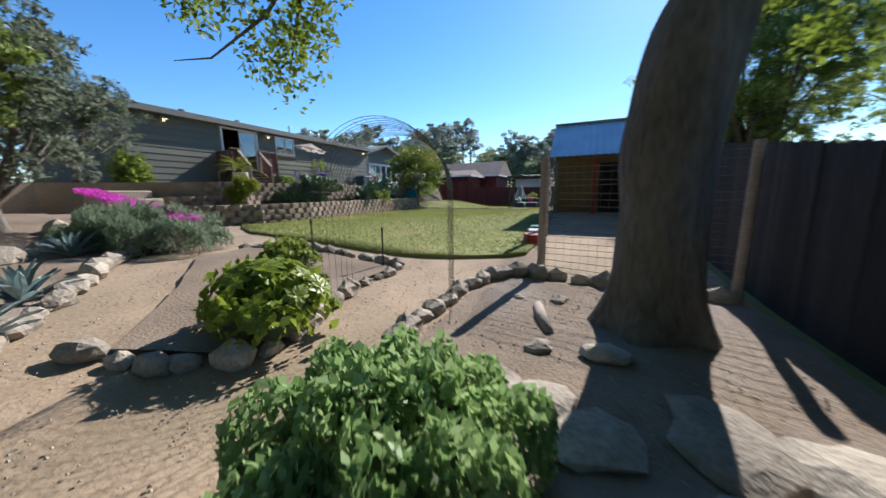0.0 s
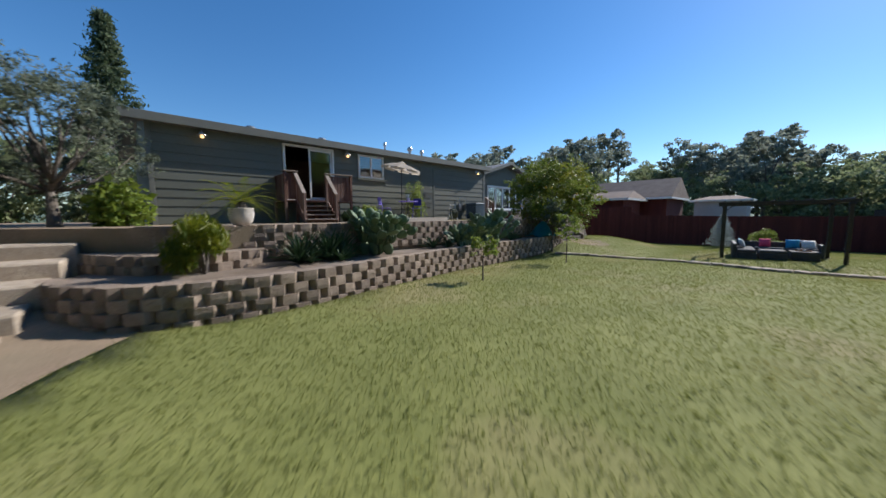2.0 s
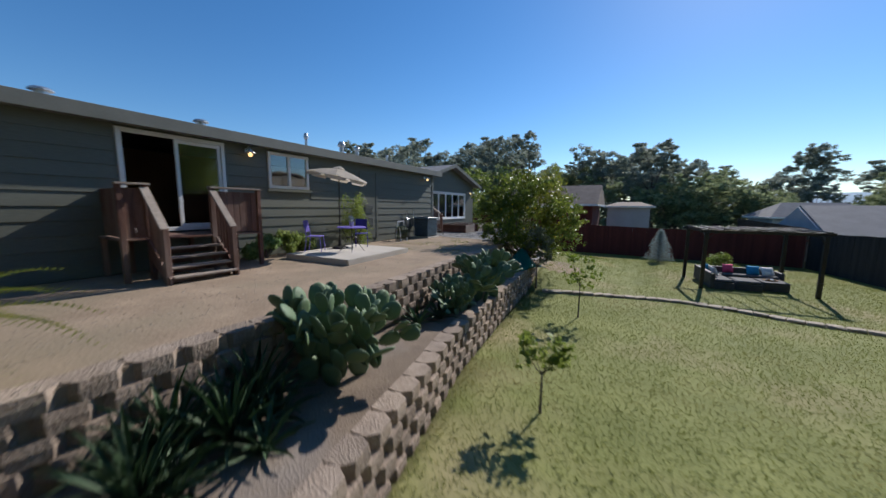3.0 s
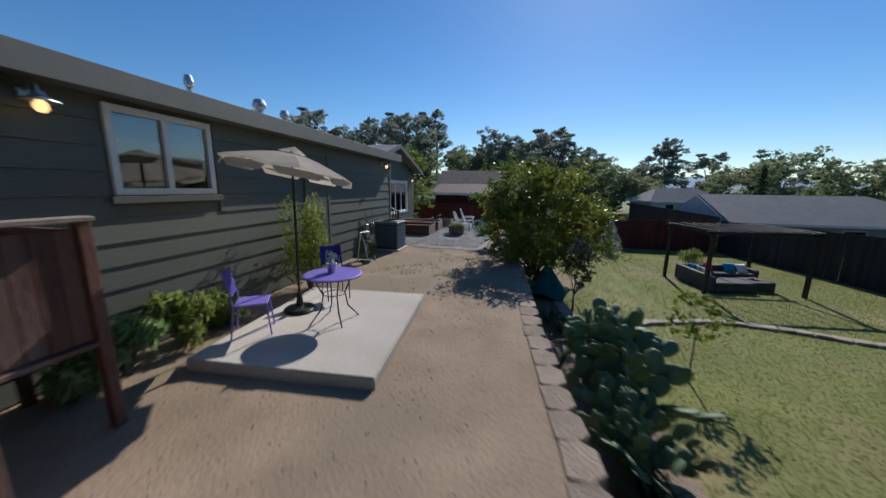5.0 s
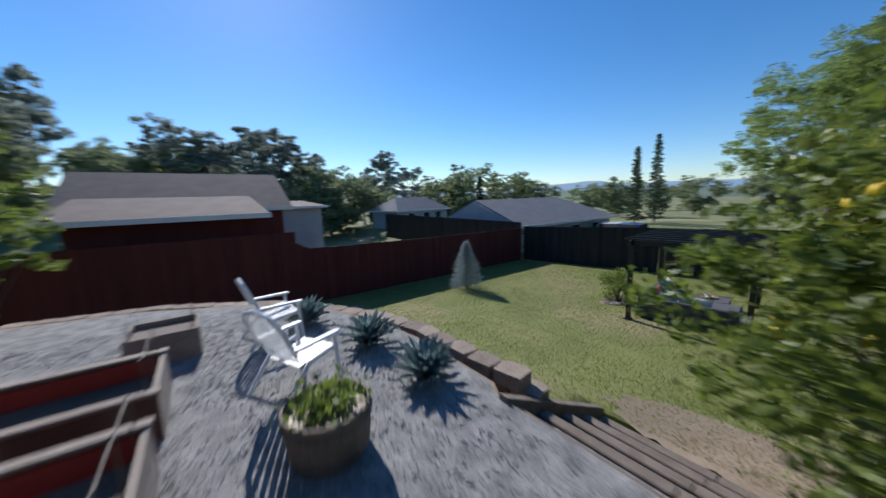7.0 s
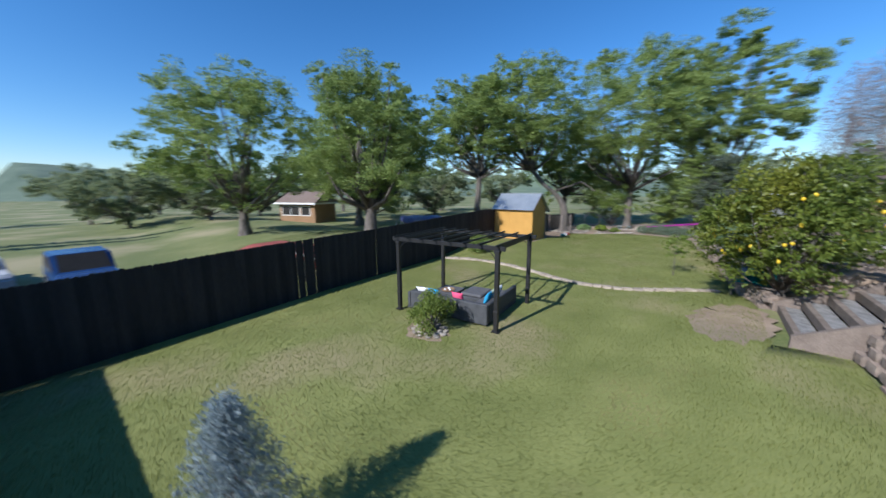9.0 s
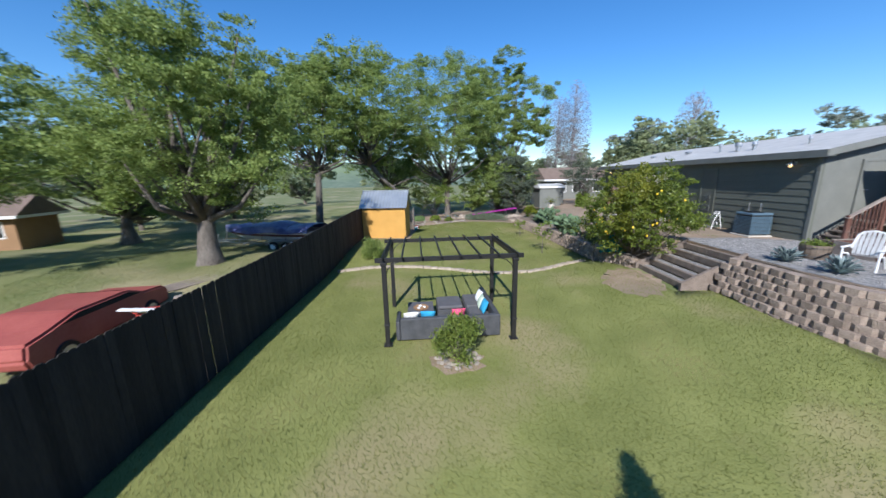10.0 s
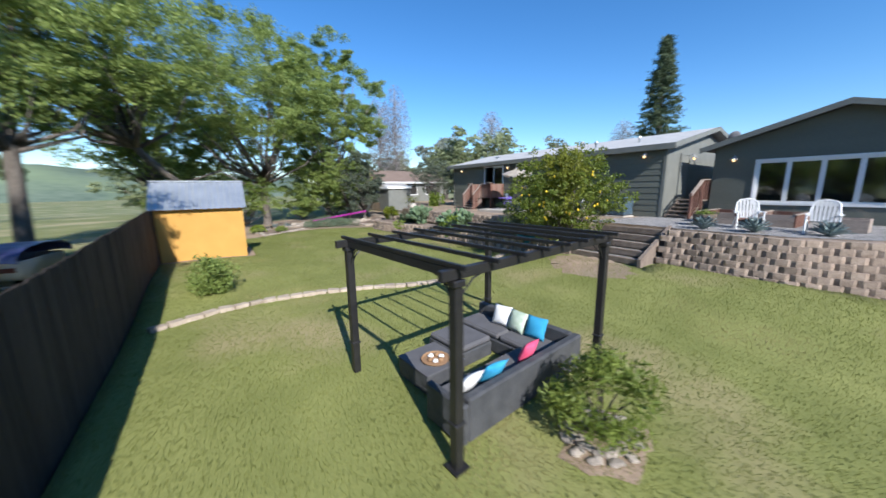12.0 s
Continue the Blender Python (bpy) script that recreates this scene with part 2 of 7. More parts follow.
def glass(name, tint):
    m = bpy.data.materials.new(name)
    m.use_nodes = True
    p = m.node_tree.nodes["Principled BSDF"]
    p.inputs["Base Color"].default_value = (*tint, 1)
    p.inputs["Roughness"].default_value = 0.03
    p.inputs["IOR"].default_value = 2.0
    p.inputs["Transmission Weight"].default_value = 1.0
    return m


GLASS = glass("window_glass", (0.80, 0.88, 0.90))
BULB = bpy.data.materials.new("warm_lamp_glass")
BULB.use_nodes = True
BULB.node_tree.nodes["Principled BSDF"].inputs["Base Color"].default_value = (0.9, 0.65, 0.35, 1)
BULB.node_tree.nodes["Principled BSDF"].inputs["Emission Color"].default_value = (1.0, 0.62, 0.25, 1)
BULB.node_tree.nodes["Principled BSDF"].inputs["Emission Strength"].default_value = 1.6


# ---------------------------------------------------------------- building helpers
def thing(name, loc, label, category, rz=0.0, group="", kind=""):
    ob = new(name)
    ob.empty_display_size = 0.1
    ob.matrix_basis = pose(*loc, 0, 0, rz)
    return tagged(ob, label, category, group, kind)


def link(name, me, mat, parent=None, label="", at=None, rot=(0, 0, 0)):
    if not me.materials:
        me.materials.append(mat)
    ob = new(name, me)
    ob.parent = parent
    if at is not None:
        ob.matrix_basis = pose(*at, *rot)
    return tagged(ob, label)


def part(name, bm, mat, parent=None, label="", smooth=False, at=None, rot=(0, 0, 0)):
    me = bpy.data.meshes.new(name)
    bm.to_mesh(me)
    bm.free()
    if smooth:
        for f in me.polygons:
            f.use_smooth = True
    return link(name, me, mat, parent, label, at, rot)


def raw(name, verts, faces, mat, parent=None, label="", smooth=False):
    me = bpy.data.meshes.new(name)
    me.from_pydata([tuple(v) for v in verts], [], [tuple(f) for f in faces])
    if smooth:
        for f in me.polygons:
            f.use_smooth = True
    return link(name, me, mat, parent, label)


def box(bm, lo, hi, bev=0.0, m=None):
    """A box from corner to corner, with worn edges, turned by m."""
    c, s = [(a + b) / 2 for a, b in zip(lo, hi)], [b - a for a, b in zip(lo, hi)]
    r = bmesh.ops.create_cube(bm, size=1, matrix=(m or Matrix()) @ Matrix.Translation(c) @ Matrix.Diagonal((*s, 1)))
    if bev:
        es = list({e for v in r["verts"] for e in v.link_edges})
        bmesh.ops.bevel(bm, geom=es, offset=bev, segments=1, affect="EDGES")
    return bm


def boxed(lo, hi, bev=0.0, m=None):
    return box(bmesh.new(), lo, hi, bev, m)


def tube(bm, pts, radii, seg=8, cap=True):
    """A tapered round bar through points."""
    pts = [Vector(p) for p in pts]
    rings = []
    for i, p in enumerate(pts):
        d = (pts[min(i + 1, len(pts) - 1)] - pts[max(i - 1, 0)]).normalized()
        u = d.cross(Vector((0.3, 0.9, 0.2))).normalized()
        w = d.cross(u)
        r = radii[i] if hasattr(radii, "__len__") else radii
        rings.append([bm.verts.new(p + (u * math.cos(a) + w * math.sin(a)) * r) for a in (2 * math.pi * k / seg for k in range(seg))])
    for a, b in zip(rings, rings[1:]):
        for k in range(seg):
            bm.faces.new((a[k], a[(k + 1) % seg], b[(k + 1) % seg], b[k]))
    if cap:
        bm.faces.new(rings[0][::-1])
        bm.faces.new(rings[-1])
    return bm


def lathe(bm, profile, seg=20, centre=(0, 0, 0)):
    """A turned shape from (radius, height) pairs."""
    rings = [[bm.verts.new((centre[0] + r * math.cos(2 * math.pi * k / seg), centre[1] + r * math.sin(2 * math.pi * k / seg), centre[2] + z)) for k in range(seg)] for r, z in profile]
    for a, b in zip(rings, rings[1:]):
        for k in range(seg):
            bm.faces.new((a[k], a[(k + 1) % seg], b[(k + 1) % seg], b[k]))
    bm.faces.new(rings[0][::-1])
    bm.faces.new(rings[-1])
    return bm


def prism(bm, outline, z0, z1):
    """An upright prism over a plan outline."""
    lo = [bm.verts.new((x, y, z0)) for x, y in outline]
    hi = [bm.verts.new((x, y, z1)) for x, y in outline]
    n = len(lo)
    bm.faces.new(lo[::-1])
    bm.faces.new(hi)
    for k in range(n):
        bm.faces.new((lo[k], lo[(k + 1) % n], hi[(k + 1) % n], hi[k]))
    bmesh.ops.recalc_face_normals(bm, faces=bm.faces)
    return bm


def lump(seed, size, rough=0.25, sub=2):
    """A rounded, uneven stone."""
    bm = bmesh.new()
    bmesh.ops.create_icosphere(bm, subdivisions=sub, radius=0.5)
    for v in bm.verts:
        v.co *= 1 + rough * noise.noise(v.co * 2.6 + Vector((seed * 7.3, seed, 0)))
        v.co.z = max(v.co.z, -0.32)
        v.co = Vector((v.co.x * size[0], v.co.y * size[1], (v.co.z + 0.3) * size[2]))
    return bm


def leaves(name, centres, size, mat, parent=None, aspect=0.5, seed=1, up=0.0, label="", spread=0.35):
    """A mesh of many small folded leaves at the given places."""
    rs = np.random.RandomState(seed)
    c = np.asarray(centres, float)
    n = len(c)
    d = rs.normal(size=(n, 3))
    d[:, 2] += up
    d /= np.linalg.norm(d, axis=1)[:, None]
    side = np.cross(d, rs.normal(size=(n, 3)))
    side /= np.linalg.norm(side, axis=1)[:, None] + 1e-9
    nor = np.cross(d, side)
    s = (size * (1 - spread + 2 * spread * rs.rand(n)))[:, None]
    v = np.empty((n, 4, 3))
    v[:, 0] = c - d * s * 0.5
    v[:, 1] = c + side * s * aspect * 0.5 + nor * s * 0.1
    v[:, 2] = c + d * s * 0.5
    v[:, 3] = c - side * s * aspect * 0.5 + nor * s * 0.1
    me = bpy.data.meshes.new(name)
    me.vertices.add(4 * n)
    me.vertices.foreach_set("co", v.ravel())
    me.loops.add(4 * n)
    me.loops.foreach_set("vertex_index", np.arange(4 * n))
    me.polygons.add(n)
    me.polygons.foreach_set("loop_start", np.arange(0, 4 * n, 4))
    me.update(calc_edges=True)
    return link(name, me, mat, parent, label)


def in_ball(rs, n):
    d = rs.normal(size=(n, 3))
    d /= np.linalg.norm(d, axis=1)[:, None]
    return d * rs.rand(n)[:, None] ** (1 / 2.2)


def crown_points(rs, clumps, per, r, squash=0.75):
    return np.concatenate([np.array(c) + in_ball(rs, per) * (r * (0.65 + 0.7 * rs.rand())) * np.array([1, 1, squash]) for c in clumps])


def tuft_points(rs, clumps, per, r, squash=0.75):
    """Leaf places gathered in flattened tufts round each clump, with gaps between them."""
    out = []
    for c in clumps:
        rr = r * (0.6 + 0.75 * rs.rand())
        n = 9
        d = rs.normal(size=(n, 3))
        d /= np.linalg.norm(d, axis=1)[:, None]
        subs = np.array(c) + d * (rr * (0.35 + 0.75 * rs.rand(n)))[:, None] * np.array([1, 1, squash])
        for q in subs:
            out.append(q + in_ball(rs, max(4, per // n)) * rr * (0.26 + 0.22 * rs.rand()) * np.array([1, 1, 0.55]))
    return np.concatenate(out)


def bole(bm, pts, radii, flare=0.0, seed=0.0, seg=26):
    """A living trunk: rings every 12 cm along a bent line, furrowed, with root flare at the foot."""
    pts = [Vector(p) for p in pts]
    rings = []
    for i in range(len(pts) - 1):
        n = max(2, int((pts[i + 1] - pts[i]).length / 0.12))
        a, b, c, d = pts[max(i - 1, 0)], pts[i], pts[i + 1], pts[min(i + 2, len(pts) - 1)]
        for j in range(n + (i == len(pts) - 2)):
            u = j / n
            p = 0.5 * ((2 * b) + (c - a) * u + (2 * a - 5 * b + 4 * c - d) * u * u + (3 * b - a - 3 * c + d) * u ** 3)
            r = radii[i] + (radii[i + 1] - radii[i]) * u
            ring = []
            for k in range(seg):
                w = 2 * math.pi * k / seg
                cx, cy = math.cos(w), math.sin(w)
                f = 1 + 0.10 * noise.noise((cx * 1.3 + seed, cy * 1.3, p.z * 0.9)) + 0.07 * noise.noise((cx * 6, cy * 6 + seed, p.z * 1.6))
                root = flare * max(0, 1 - p.z / 0.7) ** 2 * (0.55 + 0.45 * math.cos(5 * w + seed))
                ring.append(bm.verts.new((p.x + cx * (r * f + root), p.y + cy * (r * f + root), p.z)))
            rings.append(ring)
    for a, b in zip(rings, rings[1:]):
        for k in range(seg):
            bm.faces.new((a[k], a[(k + 1) % seg], b[(k + 1) % seg], b[k]))
    bm.faces.new(rings[-1])
    return bm


def tree(name, loc, height, spread, trunk_r, count, leaf, mat, label, category="tree", seed=1, clear=0.3, lean=(0, 0), clump=0.2, n_clumps=40, aspect=0.55, bark=None, flat=0.75, group="", trunk=None, shift=(0, 0)):
    """A trunk that forks into limbs, and a crown of leaf clumps at their ends."""
    rs = np.random.RandomState(seed)
    t = thing(name, loc, label, category, group=group)
    bm = bmesh.new()
    top = Vector((lean[0], lean[1], height * clear * 1.25))
    mid = Vector((lean[0] * 0.35 + 0.1 * trunk_r, lean[1] * 0.35, height * clear * 0.55))
    if trunk:
        bole(bm, [q[:3] for q in trunk], [q[3] for q in trunk], trunk_r * 0.5, seed)
        top, mid = Vector(trunk[-1][:3]), Vector(trunk[-2][:3])
    elif trunk_r > 0.25 and count > 30000:
        bole(bm, [(0, 0, -0.3), (0.02, 0, 0.5), mid, top], [trunk_r * 1.15, trunk_r * 1.05, trunk_r * 0.9, trunk_r * 0.7], trunk_r * 0.35, seed, 18)
    else:
        tube(bm, [(0, 0, -0.3), (0, 0, 0.1), mid, top], [trunk_r * 1.5, trunk_r * 1.15, trunk_r * 0.9, trunk_r * 0.7], 12)
    centre = Vector((lean[0] * 1.4 + shift[0], lean[1] * 1.4 + shift[1], height * (clear + 1) / 2 + 0.06 * height))
    half = height * (1 - clear) / 2
    clumps = []
    while len(clumps) < n_clumps:
        d = rs.normal(size=3)
        d /= np.linalg.norm(d)
        k = 0.38 + 0.62 * rs.rand() ** 0.65
        p = centre + Vector((d[0] * spread * k, d[1] * spread * k, d[2] * half * k))
        if p.z > height * clear * 0.75:
            clumps.append(p)
    for p in clumps[: min(30, max(8, n_clumps // 2))]:
        elbow = top.lerp(p, 0.5) + Vector((rs.normal() * 0.08 * spread, rs.normal() * 0.08 * spread, -0.06 * height))
        tube(bm, [top.lerp(mid, 0.25 * rs.rand()), elbow, p], [trunk_r * 0.42, trunk_r * 0.22, trunk_r * 0.06], 6)
    part("trunk", bm, bark or BARK, t, smooth=True)
    per = count // n_clumps
    leaves("crown", tuft_points(rs, clumps, per, clump * spread * 1.6, flat), leaf, mat, t, aspect, seed)
    return t

# ---------------------------------------------------------------- lie of the land
def ease(t):
    t = min(1.0, max(0.0, t))
    return t * t * (3 - 2 * t)


def lawn_z(x, y):
    z = -0.02 * max(0, y - 9) - 0.02 * max(0, min(y, 40) - 27)
    z += 0.62 * ease((-3.5 - x) / 4.5) * ease((y - 17.5) / 4) * (1 - ease((y - 28) / 5))
    z += 0.35 * ease((x + 0.5) / 5) * ease((y - 7) / 6) * (1 - ease((y - 15) / 6))
    z -= 0.20 * ease((x + 2) / 5) * (1 - ease((y - 5) / 6))
    return z


def interp(v, table):
    for (a, fa), (b, fb) in zip(table, table[1:]):
        if v <= b:
            return fa + (fb - fa) * max(0, (v - a) / (b - a))
    return table[-1][1]


def fence_x(y):
    return interp(y, [(-6, 6.6), (11, 6.5), (20, 6.2), (36.3, 5.75), (60, 6.6)])


def ground_z(x, y):
    z = lawn_z(x, y) - 0.07 - 0.13 * ease(x / 3) * (1 - ease((y - 2.2) / 3))
    z += 0.5 * ease((-4.5 - x) / 4) * (1 - ease((y - 3.5) / 2))
    east = ease((x - fence_x(y) - 0.2) / 2.5)
    z = z * (1 - east) + (0.38 - 0.5 * (1 - ease((y - 13) / 6))) * east * (1 - ease((y - 22) / 8)) - 0.5 * east * ease((y - 22) / 8)
    z -= 0.25 * ease((y - 36.5) / 2) * (1 - east)
    far = ease((math.hypot(x, y - 15) - 45) / 60)
    return z * (1 - far) - 2.0 * far


def turf_z(x, y):
    """The lawn's surface, laid lower where it meets the garden path."""
    return lawn_z(x, y) - 0.11 * ease(x / 3) * (1 - ease((y - 2.2) / 3))


TERRACE = 1.42


def spaced(lo, hi, fine, ends):
    n = int((hi - lo) / fine)
    return [lo - e for e in reversed(ends)] + [lo + i * fine for i in range(n + 1)] + [hi + e for e in ends]


FAR = (2, 5, 10, 20, 40, 80, 160, 320, 640, 1300, 2800)
xs, ys = spaced(-30, 30, 0.6, FAR), spaced(-14, 50, 0.6, FAR)
gv = [(x, y, ground_z(x, y)) for y in ys for x in xs]
gf = [(j * len(xs) + i, j * len(xs) + i + 1, (j + 1) * len(xs) + i + 1, (j + 1) * len(xs) + i) for j in range(len(ys) - 1) for i in range(len(xs) - 1)]
ground = tagged(raw("ground", gv, gf, ROUGH_GRASS, smooth=True), "rough dry grass over gently sloping ground", "ground", kind="structure")


def sheet(name, outline, height, mat, label, category, lift=0.004, step=0.5, kind="structure", deep=0.0):
    """A surface over a plan outline that follows the ground, with a skirt along its edge."""
    bm = bmesh.new()
    vs = [bm.verts.new((x, y, 0)) for x, y in outline]
    bm.faces.new(vs)
    x0, x1 = min(x for x, _ in outline), max(x for x, _ in outline)
    y0, y1 = min(y for _, y in outline), max(y for _, y in outline)
    for k in range(1, int((x1 - x0) / step) + 1):
        bmesh.ops.bisect_plane(bm, geom=bm.verts[:] + bm.edges[:] + bm.faces[:], plane_co=(x0 + k * step, 0, 0), plane_no=(1, 0, 0))
    for k in range(1, int((y1 - y0) / step) + 1):
        bmesh.ops.bisect_plane(bm, geom=bm.verts[:] + bm.edges[:] + bm.faces[:], plane_co=(0, y0 + k * step, 0), plane_no=(0, 1, 0))
    rim = [e for e in bm.edges if len(e.link_faces) == 1]
    for v in bm.verts:
        v.co.z = height(v.co.x, v.co.y) + lift
    if deep:
        ext = bmesh.ops.extrude_edge_only(bm, edges=rim)
        for v in ext["geom"]:
            if isinstance(v, bmesh.types.BMVert):
                v.co.z -= deep
    bmesh.ops.recalc_face_normals(bm, faces=bm.faces)
    for f in bm.faces:
        f.smooth = abs(f.normal.z) > 0.7
        if f.normal.z < -0.5:
            f.normal_flip()
    return tagged(part(name, bm, mat), label, category, kind=kind)


# garden floor of trodden granite round the start, and the upper terrace
garden = [(-10.5, -8), (6.4, -8), (6.4, 13.5), (2.5, 13.5), (2.4, 5.5), (-6.4, 5.5), (-9, 4.5), (-10.5, 3.5)]
sheet("ground_path", garden, lambda x, y: ground_z(x, y) + 0.02 * noise.noise((x * 0.8, y * 0.8, 0)), DIRT, "trodden tan decomposed granite path", "path", 0.02)
W_EDGE = [(5.0, -5.35), (6, -5.0), (7.5, -5.1), (9.5, -5.5), (12, -6.05), (15, -6.4), (19.5, -6.85), (21.4, -7.05), (24.2, -7.1), (24.4, -8.2), (26.5, -8.3), (28, -8.6), (29.5, -9.4), (31, -11), (32, -14), (36.2, -18)]
lawn_outline = [(-5.35, 5.0), (-4.5, 4.4), (-3.2, 3.75), (-1.76, 3.36), (-0.37, 3.2), (0.85, 3.14), (1.55, 3.24), (2.17, 3.46), (2.97, 3.82), (3.45, 4.02), (3.72, 4.25), (3.74, 5.0), (3.52, 6.3), (3.3, 8.9), (3.2, 13.5)]
lawn_outline += [(fence_x(13.6) - 0.05, 13.6), (fence_x(24) - 0.05, 24), (fence_x(36.2) - 0.05, 36.2), (-18, 36.2)]
lawn_outline += [(x, y) for y, x in reversed(W_EDGE[1:-1])]
lawn = sheet("ground_lawn", lawn_outline, turf_z, LAWN, "mown green lawn with paler worn patches", "lawn", 0.0, 0.7, deep=0.08)

terrace_outline = [(-7.4, 6.2), (-7.45, 9), (-7.55, 12), (-7.85, 15), (-8.05, 18.5), (-8.3, 21.2), (-9.3, 21.35), (-9.3, 24.15), (-9.15, 24.4), (-9.15, 26), (-9.35, 27.3), (-9.9, 28.5), (-10.9, 29.7), (-12.8, 30.8), (-15, 31.4), (-40, 31.8), (-40, -12), (-10.8, -12), (-10.6, 2.2), (-9.9, 3.4), (-8.5, 4.7)]
bm = prism(bmesh.new(), terrace_outline, -1.5, TERRACE)
tagged(part("ground_terrace", bm, DIRT), "tan decomposed granite terrace beside the house", "terrace", kind="structure")
bed_outline = [(-5.3, 6.0), (-5.4, 7.5), (-5.8, 9.5), (-6.35, 12), (-6.7, 15), (-7.15, 19.5), (-7.35, 21.3), (-8.9, 21.3), (-8.6, 18.5), (-8.4, 15), (-8.1, 12), (-8, 9), (-8, 6.2), (-9, 4.7), (-7.4, 4.0), (-6.3, 4.45), (-5.6, 5.2)]
tagged(part("ground_planting_bed", prism(bmesh.new(), bed_outline, -1.2, 0.58), SOIL), "dry soil planting bed between block walls", "planting bed", kind="structure")
mid_outline = [(-7.2, 6.9), (-6.9, 6.1), (-7.3, 5.2), (-8.1, 4.6), (-9.2, 4.2), (-9.8, 3.6), (-10.9, 3.2), (-10.9, 7), (-8, 8.4)]
tagged(part("ground_middle_bed", prism(bmesh.new(), mid_outline, -1.2, 0.93), SOIL), "dry soil planting bed behind low block wall", "planting bed", kind="structure")
gravel_outline = [(-9.32, 20.9), (-9.32, 24.15), (-9.2, 24.45), (-9.2, 26), (-9.4, 27.2), (-9.95, 28.4), (-10.95, 29.6), (-12.8, 30.7), (-15, 31.2), (-15.2, 22.3), (-13.6, 21.9), (-12.6, 21.6), (-11.9, 21.1), (-11.2, 20.95), (-10.6, 21.05), (-10.0, 20.85)]
sheet("ground_gravel", gravel_outline, lambda x, y: TERRACE + 0.012 * noise.noise((x * 2, y * 2, 3)) + 0.012, GRAVEL, "grey gravel terrace", "gravel", 0.004, 0.35)


# ---------------------------------------------------------------- block retaining walls
def block_mesh(seed, cut=0.12):
    rs = random.Random(seed)
    bm = bmesh.new()
    w, d, h = 0.204, 0.30, 0.091
    plan = [(-w, cut), (-w * 0.58, 0.0), (w * 0.58, 0.0), (w, cut), (w * 0.9, d), (-w * 0.9, d)]
    lo = [bm.verts.new((x, y, -h)) for x, y in plan]
    hi = [bm.verts.new((x, y, h)) for x, y in plan]
    md = [bm.verts.new((x + rs.uniform(-0.01, 0.01), y - rs.uniform(0.0, 0.016), rs.uniform(-0.03, 0.03))) for x, y in plan[:4]]
    bm.faces.new(hi)
    bm.faces.new(lo[::-1])
    for k in range(3):
        bm.faces.new((lo[k], lo[k + 1], md[k + 1], md[k]))
        bm.faces.new((md[k], md[k + 1], hi[k + 1], hi[k]))
    bm.faces.new((lo[3], lo[4], hi[4], hi[3], md[3]))
    bm.faces.new((lo[4], lo[5], hi[5], hi[4]))
    bm.faces.new((lo[5], lo[0], md[0], hi[0], hi[5]))
    bmesh.ops.recalc_face_normals(bm, faces=bm.faces)
    me = bpy.data.meshes.new("block")
    bm.to_mesh(me)
    bm.free()
    me.materials.append(BLOCK)
    return me


BLOCKS = [block_mesh(k) for k in range(5)]
SHALLOW = [block_mesh(k + 9, 0.06) for k in range(5)]


def along(line, s):
    for (ax, ay), (bx, by) in zip(line, line[1:]):
        n = math.hypot(bx - ax, by - ay)
        if s <= n:
            return ax + (bx - ax) * s / n, ay + (by - ay) * s / n, math.atan2(by - ay, bx - ax)
        s -= n
    return None


def block_wall(name, line, base, courses, batter, label, kinds=BLOCKS):
    """Courses of split-face blocks laid along a line, each set back a little; base: height of the foot at (x, y)."""
    w = tagged(new(name), label, "retaining wall", kind="structure")
    rs = random.Random(name)
    length = sum(math.dist(a, b) for a, b in zip(line, line[1:]))
    for c in range(courses):
        s = 0.2 + (c % 2) * 0.2
        while s < length:
            x, y, a = along(line, s)
            n = (math.sin(a), -math.cos(a))
            off = 0.12 - batter * c + rs.uniform(-0.012, 0.012)
            ob = new("block", kinds[rs.randrange(5)])
            ob.parent = w
            ob.matrix_basis = pose(x + n[0] * off, y + n[1] * off, base(x, y) + 0.186 * (c + 0.5), rs.uniform(-1, 1), rs.uniform(-1, 1), math.degrees(a) + rs.uniform(-2.5, 2.5))
            s += 0.408
    return w


low_line = [(-7.6, 3.75), (-6.5, 4.15), (-5.75, 4.75), (-5.3, 5.6), (-5.2, 6.6), (-5.25, 7.6), (-5.65, 9.5), (-6.2, 12), (-6.55, 15), (-7.0, 19.5), (-7.2, 21.3)]
block_wall("wall_lower", low_line, lambda x, y: -0.12, 4, 0.03, "tan split-face concrete block retaining wall beside the lawn")
mid_line = [(-10.4, 3.1), (-9.6, 3.7), (-8.9, 4.25), (-7.9, 4.6), (-7.1, 5.2), (-6.75, 6.1), (-7.05, 7.0)]
block_wall("wall_middle", mid_line, lambda x, y: 0.56, 2, 0.03, "low tan split-face block wall of a planting bed")
up_line = [(-8.6, 4.9), (-7.6, 5.9), (-7.42, 7.5), (-7.45, 9), (-7.55, 12), (-7.85, 15), (-8.05, 18.5), (-8.35, 21.2)]
block_wall("wall_upper", up_line, lambda x, y: 0.70, 4, 0.02, "tan split-face block retaining wall edging the terrace")
# the courses lean back from this line
north_line = [(-8.3, 24.15), (-8.45, 25), (-8.5, 26.3), (-8.75, 27.4), (-9.3, 28.5), (-10.3, 29.9), (-12.3, 31.3), (-14.6, 31.9)]
block_wall("wall_north", north_line, lambda x, y: 0.30 if y < 28 else 0.30, 6, 0.07, "tall battered split-face block retaining wall above the lawn", SHALLOW)
block_wall("wall_north_foot", [(x + 0.1, y) if y < 28 else (x + 0.05, y + 0.1) for x, y in north_line[1:]], lambda x, y: -0.07, 2, 0.05, "buried foot courses of the split-face block wall", SHALLOW)


